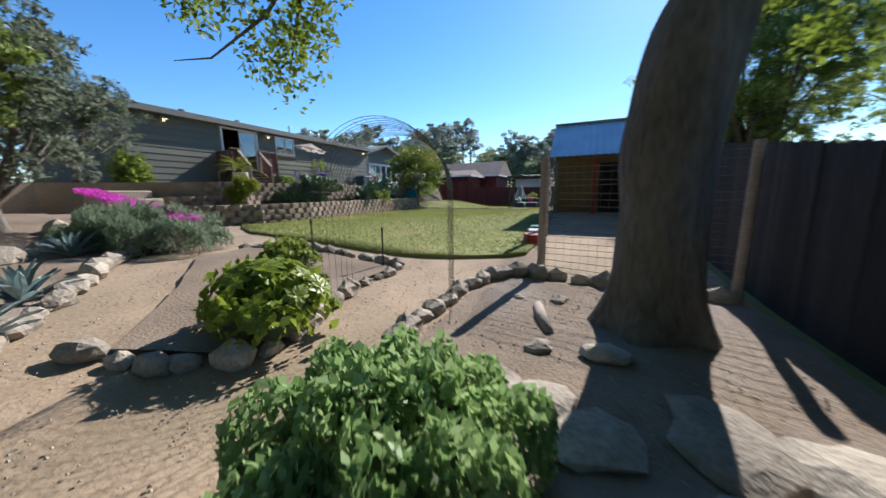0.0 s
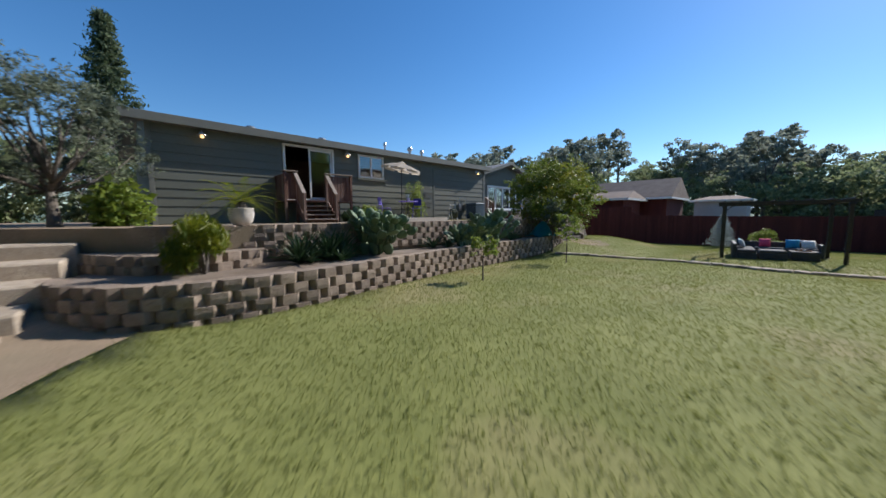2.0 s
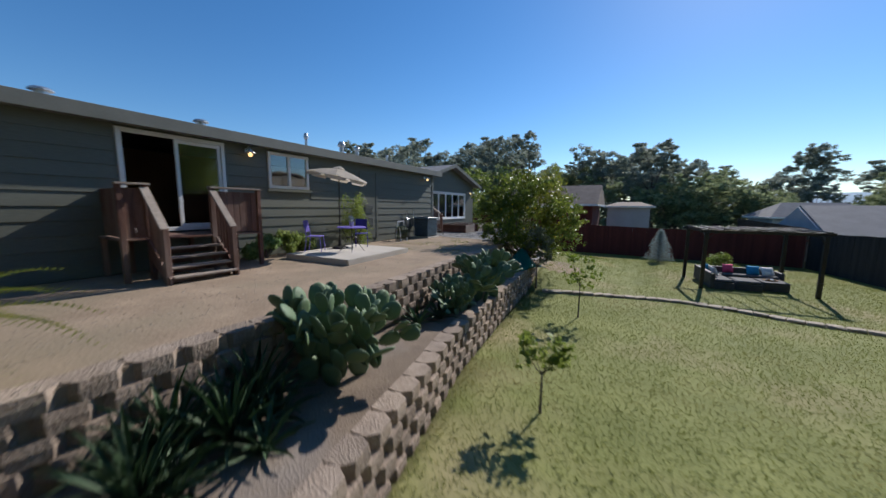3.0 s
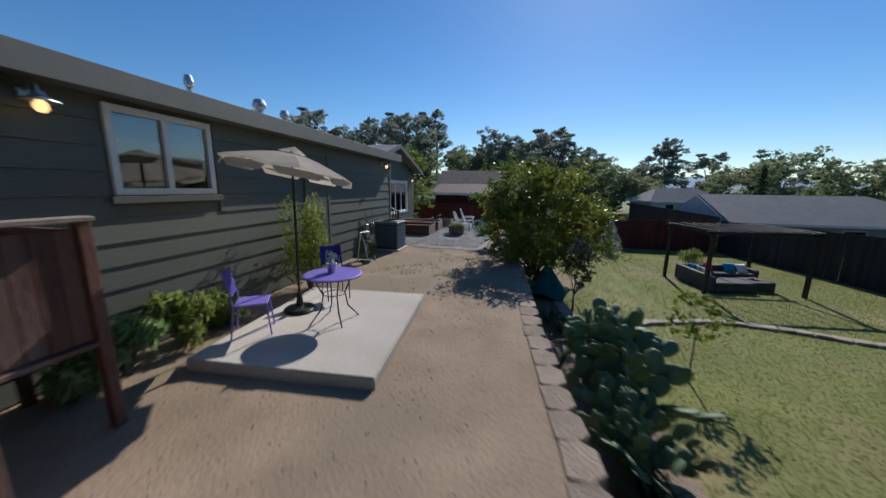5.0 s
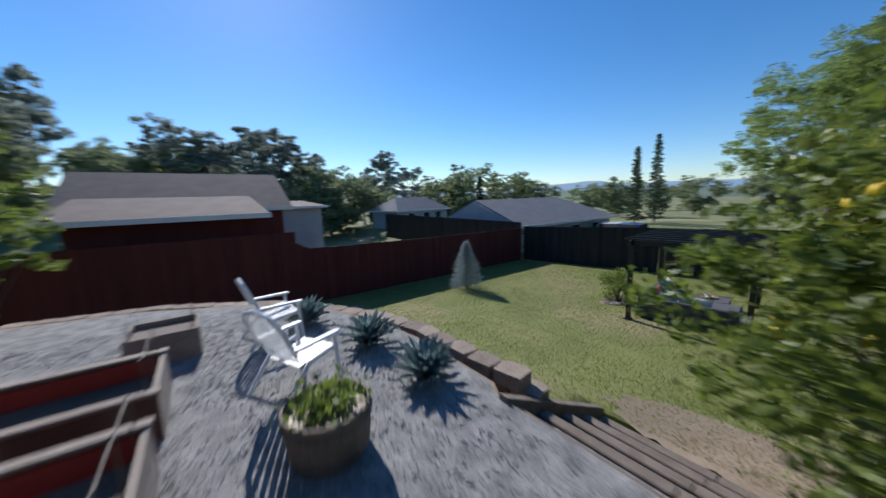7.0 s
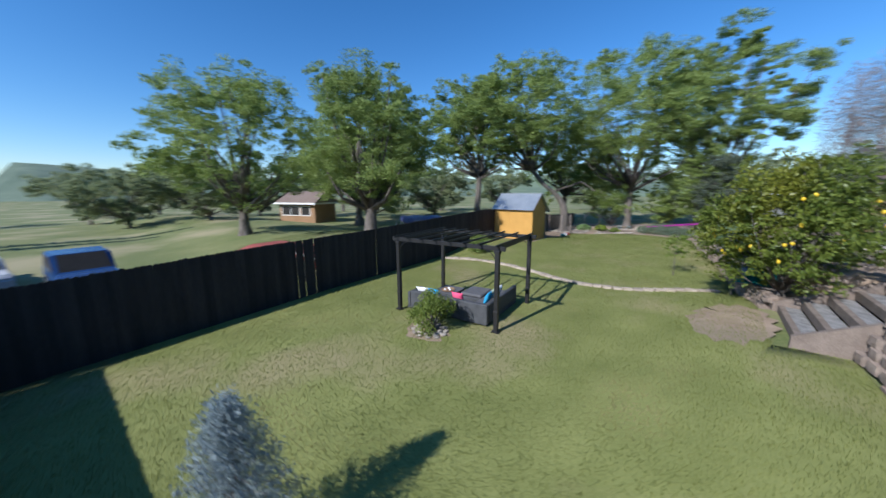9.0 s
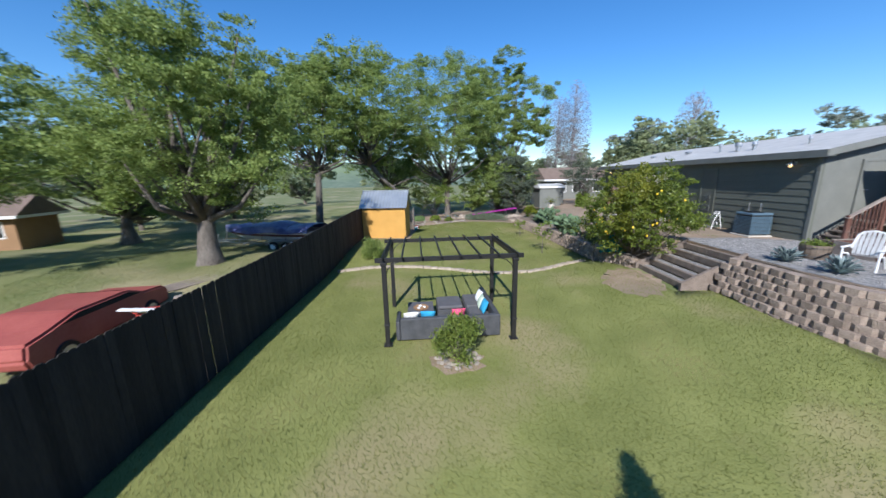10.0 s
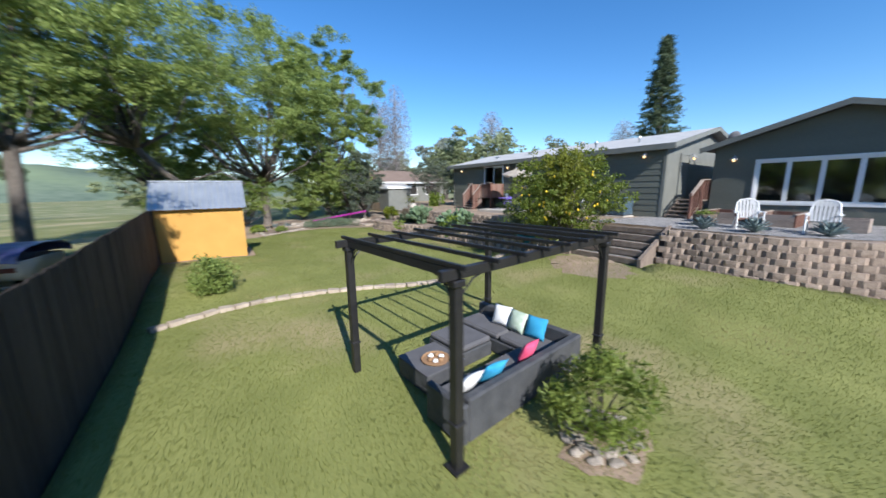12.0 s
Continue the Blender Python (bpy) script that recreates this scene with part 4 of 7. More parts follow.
tab = thing("bistro_table", (-10.9, 14.0, TOP), "round purple enamelled metal bistro table on the slab", "table")
part("tabletop", lathe(bmesh.new(), [(0.40, 0.70), (0.425, 0.705), (0.425, 0.725), (0.40, 0.735), (0.02, 0.735)], 32), PURPLE, tab)
for k in range(4):
    a = math.pi / 4 + k * math.pi / 2
    c, s = math.cos(a), math.sin(a)
    part("leg", tube(bmesh.new(), [(0.30 * c, 0.30 * s, 0.70), (0.16 * c, 0.16 * s, 0.42), (0.20 * c, 0.20 * s, 0.20), (0.36 * c, 0.36 * s, 0.0)], 0.011, 6), BLACKMETAL, tab)
part("ring", tube(bmesh.new(), [(0.16 * math.cos(t), 0.16 * math.sin(t), 0.42) for t in [k * math.pi / 8 for k in range(17)]], 0.008, 5), BLACKMETAL, tab)
pot = thing("table_planter", (-10.95, 14.05, TOP + 0.735), "small grey pot with a spiky plant on the purple table", "flower pot")
part("pot", lathe(bmesh.new(), [(0.055, 0), (0.075, 0.1), (0.085, 0.14), (0.075, 0.145), (0.06, 0.12)], 16), STEEL, pot)
rs = np.random.RandomState(5)
leaves("plant", np.c_[rs.normal(0, 0.04, 60), rs.normal(0, 0.04, 60), 0.15 + rs.rand(60) * 0.14], 0.13, AGAVE, pot, 0.16, 5, up=2.5)


def bistro_chair(loc, rz, mat, label):
    t = thing("bistro_chair", loc, label, "chair", rz, "bistro chairs")
    b = boxed((-0.20, -0.20, 0.44), (0.20, 0.20, 0.458), 0.008)
    part("seat", b, mat, t)
    for x in (-0.19, 0.19):
        part("back_leg", tube(bmesh.new(), [(x, 0.26, 0), (x, 0.20, 0.44), (x * 0.97, 0.24, 0.70), (x * 0.9, 0.29, 0.90)], 0.011, 6), mat, t)
        part("front_leg", tube(bmesh.new(), [(x, -0.22, 0), (x, -0.18, 0.44)], 0.011, 6), mat, t)
    b = bmesh.new()
    g = [[b.verts.new((x, 0.235 + 0.05 * z - 0.03 * math.cos(x * 5), 0.58 + 0.34 * z)) for x in (-0.19, -0.1, 0, 0.1, 0.19)] for z in (0, 0.5, 1)]
    for r in range(2):
        for k in range(4):
            b.faces.new((g[r][k], g[r][k + 1], g[r + 1][k + 1], g[r + 1][k]))
    bmesh.ops.solidify(b, geom=b.faces[:], thickness=0.008)
    part("backrest", b, mat, t)
    return t


bistro_chair((-11.75, 13.35, TOP), 125, PURPLE, "purple enamelled metal bistro chair on the slab")
bistro_chair((-11.45, 14.95, TOP), 45, INDIGO, "indigo blue metal bistro chair on the slab")

umb = thing("patio_umbrella", (-11.66, 14.2, TOP), "cream canvas patio umbrella on a dark pole with round base", "umbrella")
part("base", lathe(bmesh.new(), [(0.24, 0), (0.25, 0.03), (0.22, 0.06), (0.06, 0.09), (0.035, 0.30)], 24), BLACKMETAL, umb, "round cast iron base")
part("pole", tube(bmesh.new(), [(0, 0, 0.05), (0.03, 0.02, 2.55)], 0.019, 10), BLACKMETAL, umb)
TILT = Matrix.Translation((0.03, 0.02, 2.45)) @ Matrix.Rotation(radians(11), 4, Vector((-0.6, 0.8, 0))) @ Matrix.Translation((0, 0, -2.45)) @ Matrix.Diagonal((0.96, 0.96, 1, 1))
b = bmesh.new()
ring = []
for r, z in ((0.12, 2.50), (0.48, 2.42), (0.84, 2.31), (0.96, 2.26)):
    ring.append([b.verts.new((r * math.cos(k * math.pi / 8), r * math.sin(k * math.pi / 8), z - (0.05 * r if k % 2 else 0))) for k in range(16)])
for a, c in zip(ring, ring[1:]):
    for k in range(16):
        b.faces.new((a[k], a[(k + 1) % 16], c[(k + 1) % 16], c[k]))
b.transform(TILT)
part("canopy", b, CANVAS, umb, "cream canvas canopy with scalloped edge")
b = bmesh.new()
top = [b.verts.new((0.2 * math.cos(k * math.pi / 8), 0.2 * math.sin(k * math.pi / 8), 2.505)) for k in range(16)]
tip = b.verts.new((0.02, 0.01, 2.60))
for k in range(16):
    b.faces.new((top[k], top[(k + 1) % 16], tip))
b.transform(TILT)
part("vent", b, CANVAS, umb)
for k in range(16):
    if k % 2 == 0:
        c, s = math.cos(k * math.pi / 8), math.sin(k * math.pi / 8)
        rib = tube(bmesh.new(), [(0.02 * c, 0.02 * s, 2.47), (0.94 * c, 0.94 * s, 2.25)], 0.006, 4)
        rib.transform(TILT)
        part("rib", rib, BLACKMETAL, umb)
        b = bmesh.new()
        w = math.pi / 8 * 0.5
        v = [b.verts.new((0.96 * math.cos(k * math.pi / 8 + d), 0.96 * math.sin(k * math.pi / 8 + d), z + 0.41)) for d, z in ((-w * 1.9, 1.83), (w * 1.9, 1.83), (w * 1.4, 1.73), (-w * 1.4, 1.73))]
        b.faces.new(v)
        b.transform(TILT)
        part("valance", b, CANVAS, umb)

# ---------------------------------------------------------------- things along the house wall
ac = thing("air_conditioner", (-12.58, 20.46, TERRACE), "square blue-grey air conditioner unit beside the house", "air conditioner")
part("pad", boxed((-0.48, -0.48, 0.0), (0.48, 0.48, 0.06), 0.01), CONCRETE, ac)
part("body", boxed((-0.39, -0.39, 0.06), (0.39, 0.39, 0.93), 0.03), BLACKMETAL, ac, "dark coil behind louvres")
for k in range(13):
    z = 0.12 + 0.058 * k
    b = bmesh.new()
    for lo, hi in (((-0.42, -0.42, z), (0.42, -0.392, z + 0.032)), ((-0.42, 0.392, z), (0.42, 0.42, z + 0.032)), ((-0.42, -0.392, z), (-0.392, 0.392, z + 0.032)), ((0.392, -0.392, z), (0.42, 0.392, z + 0.032))):
        box(b, lo, hi)
    part("louvre", b, ACBLUE, ac)
b = boxed((-0.43, -0.43, 0.90), (0.43, 0.43, 1.0), 0.025)
part("top_panel", b, ACBLUE, ac, "pressed blue-grey steel top")
part("fan_ring", lathe(bmesh.new(), [(0.33, 1.0), (0.35, 1.012), (0.33, 1.022), (0.31, 1.01), (0.31, 0.995)], 28), BLACKMETAL, ac)
for k in range(7):
    r = 0.05 + 0.043 * k
    part("grille_wire", tube(bmesh.new(), [(r * math.cos(t), r * math.sin(t), 1.018) for t in [j * math.pi / 10 for j in range(21)]], 0.004, 4), BLACKMETAL, ac)

reel = thing("hose_reel", (-12.55, 18.5, TERRACE), "coiled garden hose on a pale reel cart by the wall", "hose reel", 75)
for x in (-0.17, 0.17):
    part("side_frame", tube(bmesh.new(), [(x, -0.2, 0.0), (x, -0.1, 0.5), (x, 0.05, 0.85), (x, 0.2, 0.0)], 0.018, 6), PLASTIC, reel)
for k in range(5):
    part("hose_coil", tube(bmesh.new(), [(-0.13 + 0.065 * k, 0.26 * math.cos(t), 0.36 + 0.26 * math.sin(t)) for t in [j * math.pi / 9 for j in range(19)]], 0.028, 6), GREYLEAF, reel, "grey-green coiled hose")
part("handle", tube(bmesh.new(), [(-0.2, 0.05, 0.85), (0.2, 0.05, 0.85)], 0.018, 6), PLASTIC, reel)

# ---------------------------------------------------------------- pergola and outdoor sofa
PZ = lawn_z(0.47, 25.14)
PERG = (0.47, 25.14, PZ - 0.005)
pg = thing("pergola", PERG, "black powder-coated metal pergola with open slatted roof on the lawn", "pergola", 6.6)
PX, PY, PH = 1.74, 1.35, 2.44
for x in (-PX, PX):
    for y in (-PY, PY):
        p = part("post", boxed((x - 0.06, y - 0.06, 0.0), (x + 0.06, y + 0.06, PH - 0.12), 0.008), BLACKMETAL, pg)
        part("foot_plate", boxed((x - 0.11, y - 0.11, 0.0), (x + 0.11, y + 0.11, 0.02)), BLACKMETAL, p)
        part("collar", boxed((x - 0.08, y - 0.08, 0.58), (x + 0.08, y + 0.08, 0.62), 0.01), BLACKMETAL, p)
        part("capital", boxed((x - 0.085, y - 0.085, PH - 0.2), (x + 0.085, y + 0.085, PH - 0.12), 0.015), BLACKMETAL, p)
        sx, sy = -math.copysign(1, x), -math.copysign(1, y)
        part("brace", tube(bmesh.new(), [(x, y, PH - 0.55), (x + sx * 0.1, y, PH - 0.3), (x + sx * 0.25, y, PH - 0.16), (x + sx * 0.42, y, PH - 0.11)], 0.012, 6), BLACKMETAL, pg)
        part("brace", tube(bmesh.new(), [(x, y, PH - 0.55), (x, y + sy * 0.1, PH - 0.3), (x, y + sy * 0.25, PH - 0.16), (x, y + sy * 0.42, PH - 0.11)], 0.012, 6), BLACKMETAL, pg)
for y in (-PY, PY):
    part("beam", boxed((-PX - 0.22, y - 0.04, PH - 0.12), (PX + 0.22, y + 0.04, PH), 0.008), BLACKMETAL, pg)
for x in (-PX, PX):
    part("side_beam", boxed((x - 0.035, -PY + 0.045, PH - 0.118), (x + 0.035, PY - 0.045, PH - 0.004), 0.006), BLACKMETAL, pg)
for k in range(8):
    x = -PX - 0.02 + (2 * PX + 0.04) * k / 7
    part("slat", boxed((x - 0.022, -PY - 0.2, PH + 0.001), (x + 0.022, PY + 0.2, PH + 0.055), 0.006), BLACKMETAL, pg)

sofa = thing("sectional_sofa", PERG, "grey wicker L-shaped outdoor sofa with charcoal cushions on the lawn", "sofa", 6.6)
part("base", boxed((-0.62, 0.45, 0.03), (1.40, 1.06, 0.30), 0.02), WICKER, sofa)
part("base", boxed((-1.25, -1.2, 0.03), (-0.625, 1.06, 0.30), 0.02), WICKER, sofa)
part("backrest", boxed((-1.40, 1.065, 0.03), (1.40, 1.22, 0.66), 0.025), WICKER, sofa)
part("backrest", boxed((-1.40, -1.2, 0.03), (-1.255, 1.06, 0.66), 0.025), WICKER, sofa)
part("armrest", boxed((1.405, 0.45, 0.03), (1.52, 1.22, 0.60), 0.025), WICKER, sofa)
for lo, hi in (((-0.60, 0.46, 0.305), (0.38, 1.05, 0.43)), ((0.40, 0.46, 0.305), (1.38, 1.05, 0.43)), ((-1.24, -1.18, 0.305), (-0.64, -0.08, 0.43)), ((-1.24, -0.06, 0.305), (-0.64, 1.04, 0.43))):
    part("seat_cushion", boxed(lo, hi, 0.04), CUSHION, sofa, "charcoal seat cushion")
ott = thing("ottoman", PERG, "grey wicker ottoman with charcoal cushion beside the sofa", "ottoman", 6.6)
part("base", boxed((-0.55, -1.1, 0.02), (0.28, -0.15, 0.30), 0.02), WICKER, ott)
part("cushion", boxed((-0.54, -1.09, 0.302), (0.27, -0.16, 0.42), 0.04), CUSHION, ott)
ct = thing("coffee_table", PERG, "low grey wicker coffee table with a dark glass top", "coffee table", 6.6)
part("base", boxed((0.42, -0.75, 0.02), (1.22, 0.10, 0.37), 0.02), WICKER, ct)
part("tabletop", boxed((0.41, -0.76, 0.372), (1.23, 0.11, 0.385), 0.004), CUSHION, ct)
tray = thing("serving_tray", (0.47 + 0.83, 25.14 - 0.12, PZ + 0.381), "round tray with pale dishes on the coffee table", "tray")
part("tray", lathe(bmesh.new(), [(0.22, 0), (0.25, 0.03), (0.245, 0.035), (0.22, 0.012), (0.02, 0.012)], 24), TANWALL, tray)
for k in range(6):
    part("dish", lump(k, (0.10, 0.09, 0.07)), CLOTH_WHITE if k % 2 else TANWALL, tray, at=(0.11 * math.cos(k), 0.11 * math.sin(k), 0.018))


def pillow(local, rot, size, mat, label):
    m = Matrix.Translation(PERG) @ Matrix.Rotation(radians(6.6), 4, "Z") @ pose(*local, *rot)
    bm = bmesh.new()
    n = 8
    for s in (1, -1):
        g = [[bm.verts.new(((u / n - 0.5) * size * (1 - 0.06 * math.sin(math.pi * v / n)), (v / n - 0.5) * size * (1 - 0.06 * math.sin(math.pi * u / n)), s * 0.085 * (math.sin(math.pi * u / n) * math.sin(math.pi * v / n)) ** 0.5)) for u in range(n + 1)] for v in range(n + 1)]
        for v in range(n):
            for u in range(n):
                q = (g[v][u], g[v][u + 1], g[v + 1][u + 1], g[v + 1][u])
                bm.faces.new(q if s > 0 else q[::-1])
    bmesh.ops.remove_doubles(bm, verts=bm.verts, dist=1e-4)
    ob = part("pillow", bm, mat, smooth=True)
    ob.matrix_basis = m
    return tagged(ob, label, "pillow", "sofa pillows")


pillow((-1.08, -0.35, 0.64), (0, 68, 8), 0.42, CLOTH_WHITE, "white patterned pillow leaning on the sofa back")
pillow((-1.06, 0.06, 0.64), (0, 66, -5), 0.42, CLOTH_GREEN, "pale green striped pillow leaning on the sofa back")
pillow((-1.08, 0.48, 0.64), (0, 68, 5), 0.42, CLOTH_BLUE, "turquoise pillow leaning on the sofa back")
pillow((-0.25, 0.90, 0.62), (66, 0, 4), 0.40, CLOTH_PINK, "pink patterned pillow leaning on the sofa back")
pillow((0.62, 0.90, 0.60), (58, 0, -6), 0.44, CLOTH_BLUE, "pale blue pillow leaning on the sofa back")
pillow((1.10, 0.86, 0.58), (52, 0, 8), 0.46, CLOTH_WHITE, "white pillow leaning on the sofa arm")

# ---------------------------------------------------------------- timber steps down to the lawn
st = tagged(new("steps_timber"), "railway-timber steps with gravel treads down to the lawn", "garden steps", kind="structure")
for k in range(5):
    x, z = -7.45 - 0.43 * k, 0.46 + 0.22 * k
    for a in range(2):
        part("timber", boxed((x - 0.13, 21.4 + 1.3 * a + 0.004, z - 0.22), (x, 21.4 + 1.3 * (a + 1) - 0.004, z), 0.012), TIMBER, st)
    part("tread_gravel", boxed((x - 0.43, 21.41, z - 0.25), (x - 0.131, 23.98, z - 0.035)), GRAVEL, st)
for y in (21.28, 24.02):
    b = bmesh.new()
    o = [(-7.35, -0.1), (-7.35, 0.50), (-9.35, 1.50), (-9.35, -0.1)]
    f = [b.verts.new((x, y, z)) for x, z in o]
    q = [b.verts.new((x, y + 0.11, z)) for x, z in o]
    b.faces.new(f)
    b.faces.new(q[::-1])
    for i in range(4):
        b.faces.new((f[i - 1], f[i], q[i], q[i - 1]))
    bmesh.ops.recalc_face_normals(b, faces=b.faces)
    part("side_timber", b, TIMBER, st)

# ---------------------------------------------------------------- gravel terrace things
def raised_bed(loc, size, label):
    t = thing("raised_bed", loc, label, "raised bed", group="raised beds")
    lx, ly, h = size
    for z in (0, 1):
        for lo, hi in (((-lx, -ly, 0), (lx, -ly + 0.05, 1)), ((-lx, ly - 0.05, 0), (lx, ly, 1)), ((-lx, -ly + 0.052, 0), (-lx + 0.05, ly - 0.052, 1)), ((lx - 0.05, -ly + 0.052, 0), (lx, ly - 0.052, 1))):
            part("plank", boxed((lo[0], lo[1], z * h / 2 + 0.002), (hi[0], hi[1], (z + 1) * h / 2 - 0.002), 0.004), GREYWOOD if lo[0] > 0 else DECKWOOD, t)
    part("liner", boxed((-lx + 0.052, ly - 0.075, 0.02), (lx - 0.052, ly - 0.052, h - 0.03)), REDPAINT, t, "red painted inner board")
    part("cap", boxed((-lx - 0.02, -ly - 0.03, h), (lx + 0.02, -ly + 0.08, h + 0.03), 0.006), GREYWOOD, t)
    part("cap", boxed((-lx - 0.02, ly - 0.08, h), (lx + 0.02, ly + 0.03, h + 0.03), 0.006), GREYWOOD, t)
    part("soil", boxed((-lx + 0.052, -ly + 0.052, 0.02), (lx - 0.052, ly - 0.08, h - 0.22)), SOIL, t)
    for y in (-ly + 0.1, 0, ly - 0.12):
        part("trellis_rod", tube(bmesh.new(), [(lx - 0.08, y, 0.1), (lx - 0.08, y, h + 0.32)], 0.008, 5), WIRE, t)
    part("trellis_rod", tube(bmesh.new(), [(lx - 0.08, -ly + 0.1, h + 0.3), (lx - 0.08, ly - 0.12, h + 0.3)], 0.008, 5), WIRE, t)
    return t


raised_bed((-13.2, 24.55, TERRACE), (1.1, 0.62, 0.45), "wooden raised garden bed with red inner boards and dark soil")
raised_bed((-13.2, 26.2, TERRACE), (1.1, 0.55, 0.45), "wooden raised garden bed with red boards behind the first")
bar = thing("barrel_planter", (-10.95, 24.55, TERRACE), "half oak barrel planter with a low green plant on gravel", "planter")
for k in range(18):
    a = 2 * math.pi * k / 18
    b = bmesh.new()
    g = [[b.verts.new((r * math.cos(a + d), r * math.sin(a + d), z)) for d in (-0.168, 0.168)] for r, z in ((0.30, 0), (0.345, 0.2), (0.36, 0.45), (0.335, 0.45), (0.31, 0.2), (0.27, 0.03))]
    for r in range(6):
        n = (r + 1) % 6
        b.faces.new((g[r][0], g[r][1], g[n][1], g[n][0]))
    bmesh.ops.recalc_face_normals(b, faces=b.faces)
    part("stave", b, BARRELWOOD, bar)
for z, r in ((0.08, 0.323), (0.34, 0.358)):
    part("hoop", lathe(bmesh.new(), [(r, z), (r + 0.006, z), (r + 0.009, z + 0.04), (r, z + 0.04)], 28), WIRE, bar)
part("soil", lathe(bmesh.new(), [(0.30, 0.1), (0.31, 0.36), (0.05, 0.38)], 20), SOIL, bar)
rs = np.random.RandomState(8)
leaves("plant", np.c_[rs.normal(0, 0.13, 500), rs.normal(0, 0.13, 500), 0.40 + np.abs(rs.normal(0, 0.08, 500))], 0.07, ROSELEAF, bar, 0.5, 8)
pb = thing("planter_box", (-12.2, 27.9, TERRACE), "wooden planter box with wire hoops on gravel", "planter")
for lo, hi in (((-0.4, -0.4, 0), (0.4, -0.36, 0.42)), ((-0.4, 0.36, 0), (0.4, 0.4, 0.42)), ((-0.4, -0.358, 0), (-0.36, 0.358, 0.42)), ((0.36, -0.358, 0), (0.4, 0.358, 0.42))):
    part("plank", boxed(lo, hi, 0.006), GREYWOOD, pb)
part("soil", boxed((-0.358, -0.358, 0.02), (0.358, 0.358, 0.34)), SOIL, pb)
for s in (-0.33, 0.33):
    part("hoop", tube(bmesh.new(), [(s, 0.34 * math.cos(t), 0.34 + 0.35 * math.sin(t)) for t in [k * math.pi / 10 for k in range(11)]], 0.006, 5), WIRE, pb)


def resin_chair(loc, rz):
    t = thing("adirondack_chair", loc, "white resin garden armchair on the gravel terrace", "chair", rz, "white garden chairs")
    b = bmesh.new()
    for k in range(9):
        x = -0.25 + 0.056 * k
        g = [(x, -0.30, 0.40), (x, -0.05, 0.36), (x, 0.18, 0.34)]
        for (x0, y0, z0), (x1, y1, z1) in zip(g, g[1:]):
            b.faces.new([b.verts.new(p) for p in ((x0, y0, z0), (x0 + 0.05, y0, z0), (x0 + 0.05, y1, z1), (x0, y1, z1))])
    bmesh.ops.solidify(b, geom=b.faces[:], thickness=0.02)
    part("seat", b, PLASTIC, t)
    for k in range(7):
        x = -0.24 + 0.08 * k
        h = 0.98 - 1.6 * (x) ** 2
        b = bmesh.new()
        v = [b.verts.new(p) for p in ((x - 0.034, 0.16, 0.36), (x + 0.034, 0.16, 0.36), (x * 1.12 + 0.036, 0.30, 0.70), (x * 1.12 - 0.036, 0.30, 0.70))]
        w = [b.verts.new(p) for p in ((x * 1.1 + 0.03, 0.40, h), (x * 1.1 - 0.03, 0.40, h))]
        b.faces.new(v)
        b.faces.new((v[3], v[2], w[0], w[1]))
        bmesh.ops.solidify(b, geom=b.faces[:], thickness=0.02)
        part("back_slat", b, PLASTIC, t)
    part("top_rail", tube(bmesh.new(), [(-0.27, 0.37, 0.86), (-0.2, 0.41, 0.95), (0, 0.42, 1.0), (0.2, 0.41, 0.95), (0.27, 0.37, 0.86)], 0.025, 6), PLASTIC, t)
    for s in (-1, 1):
        part("armrest", boxed((s * 0.33 - 0.045, -0.34, 0.56), (s * 0.33 + 0.045, 0.28, 0.59), 0.015), PLASTIC, t)
        part("front_leg", tube(bmesh.new(), [(s * 0.33, -0.30, 0), (s * 0.33, -0.26, 0.56)], [0.03, 0.024], 6), PLASTIC, t)
        part("back_leg", tube(bmesh.new(), [(s * 0.30, 0.42, 0), (s * 0.32, 0.1, 0.36), (s * 0.33, -0.28, 0.42)], 0.026, 6), PLASTIC, t)
        part("back_post", tube(bmesh.new(), [(s * 0.32, 0.24, 0.5), (s * 0.29, 0.33, 0.75), (s * 0.27, 0.38, 0.88)], 0.024, 6), PLASTIC, t)
    return t


resin_chair((-10.9, 25.8, TERRACE + 0.022), 115)
resin_chair((-10.85, 27.5, TERRACE + 0.022), 95)

# teal sheet draped at the foot of the lemon tree
b = bmesh.new()
n = 14
g = [[b.verts.new((-0.75 + 1.5 * u / n, -0.55 + 1.1 * v / n, 0.75 * math.exp(-((u / n - 0.45) ** 2 + (v / n - 0.5) ** 2) * 9) + 0.06 * noise.noise((u * 0.5, v * 0.5, 1)) + 0.05)) for u in range(n + 1)] for v in range(n + 1)]
for v in range(n):
    for u in range(n):
        b.faces.new((g[v][u], g[v][u + 1], g[v + 1][u + 1], g[v + 1][u]))
bmesh.ops.solidify(b, geom=b.faces[:], thickness=0.02)
tarp = tagged(part("tarp", b, TEAL, smooth=True, at=(-7.25, 19.35, 0.56), rot=(0, 0, 70)), "crumpled teal tarpaulin heaped in the planting bed", "tarpaulin")

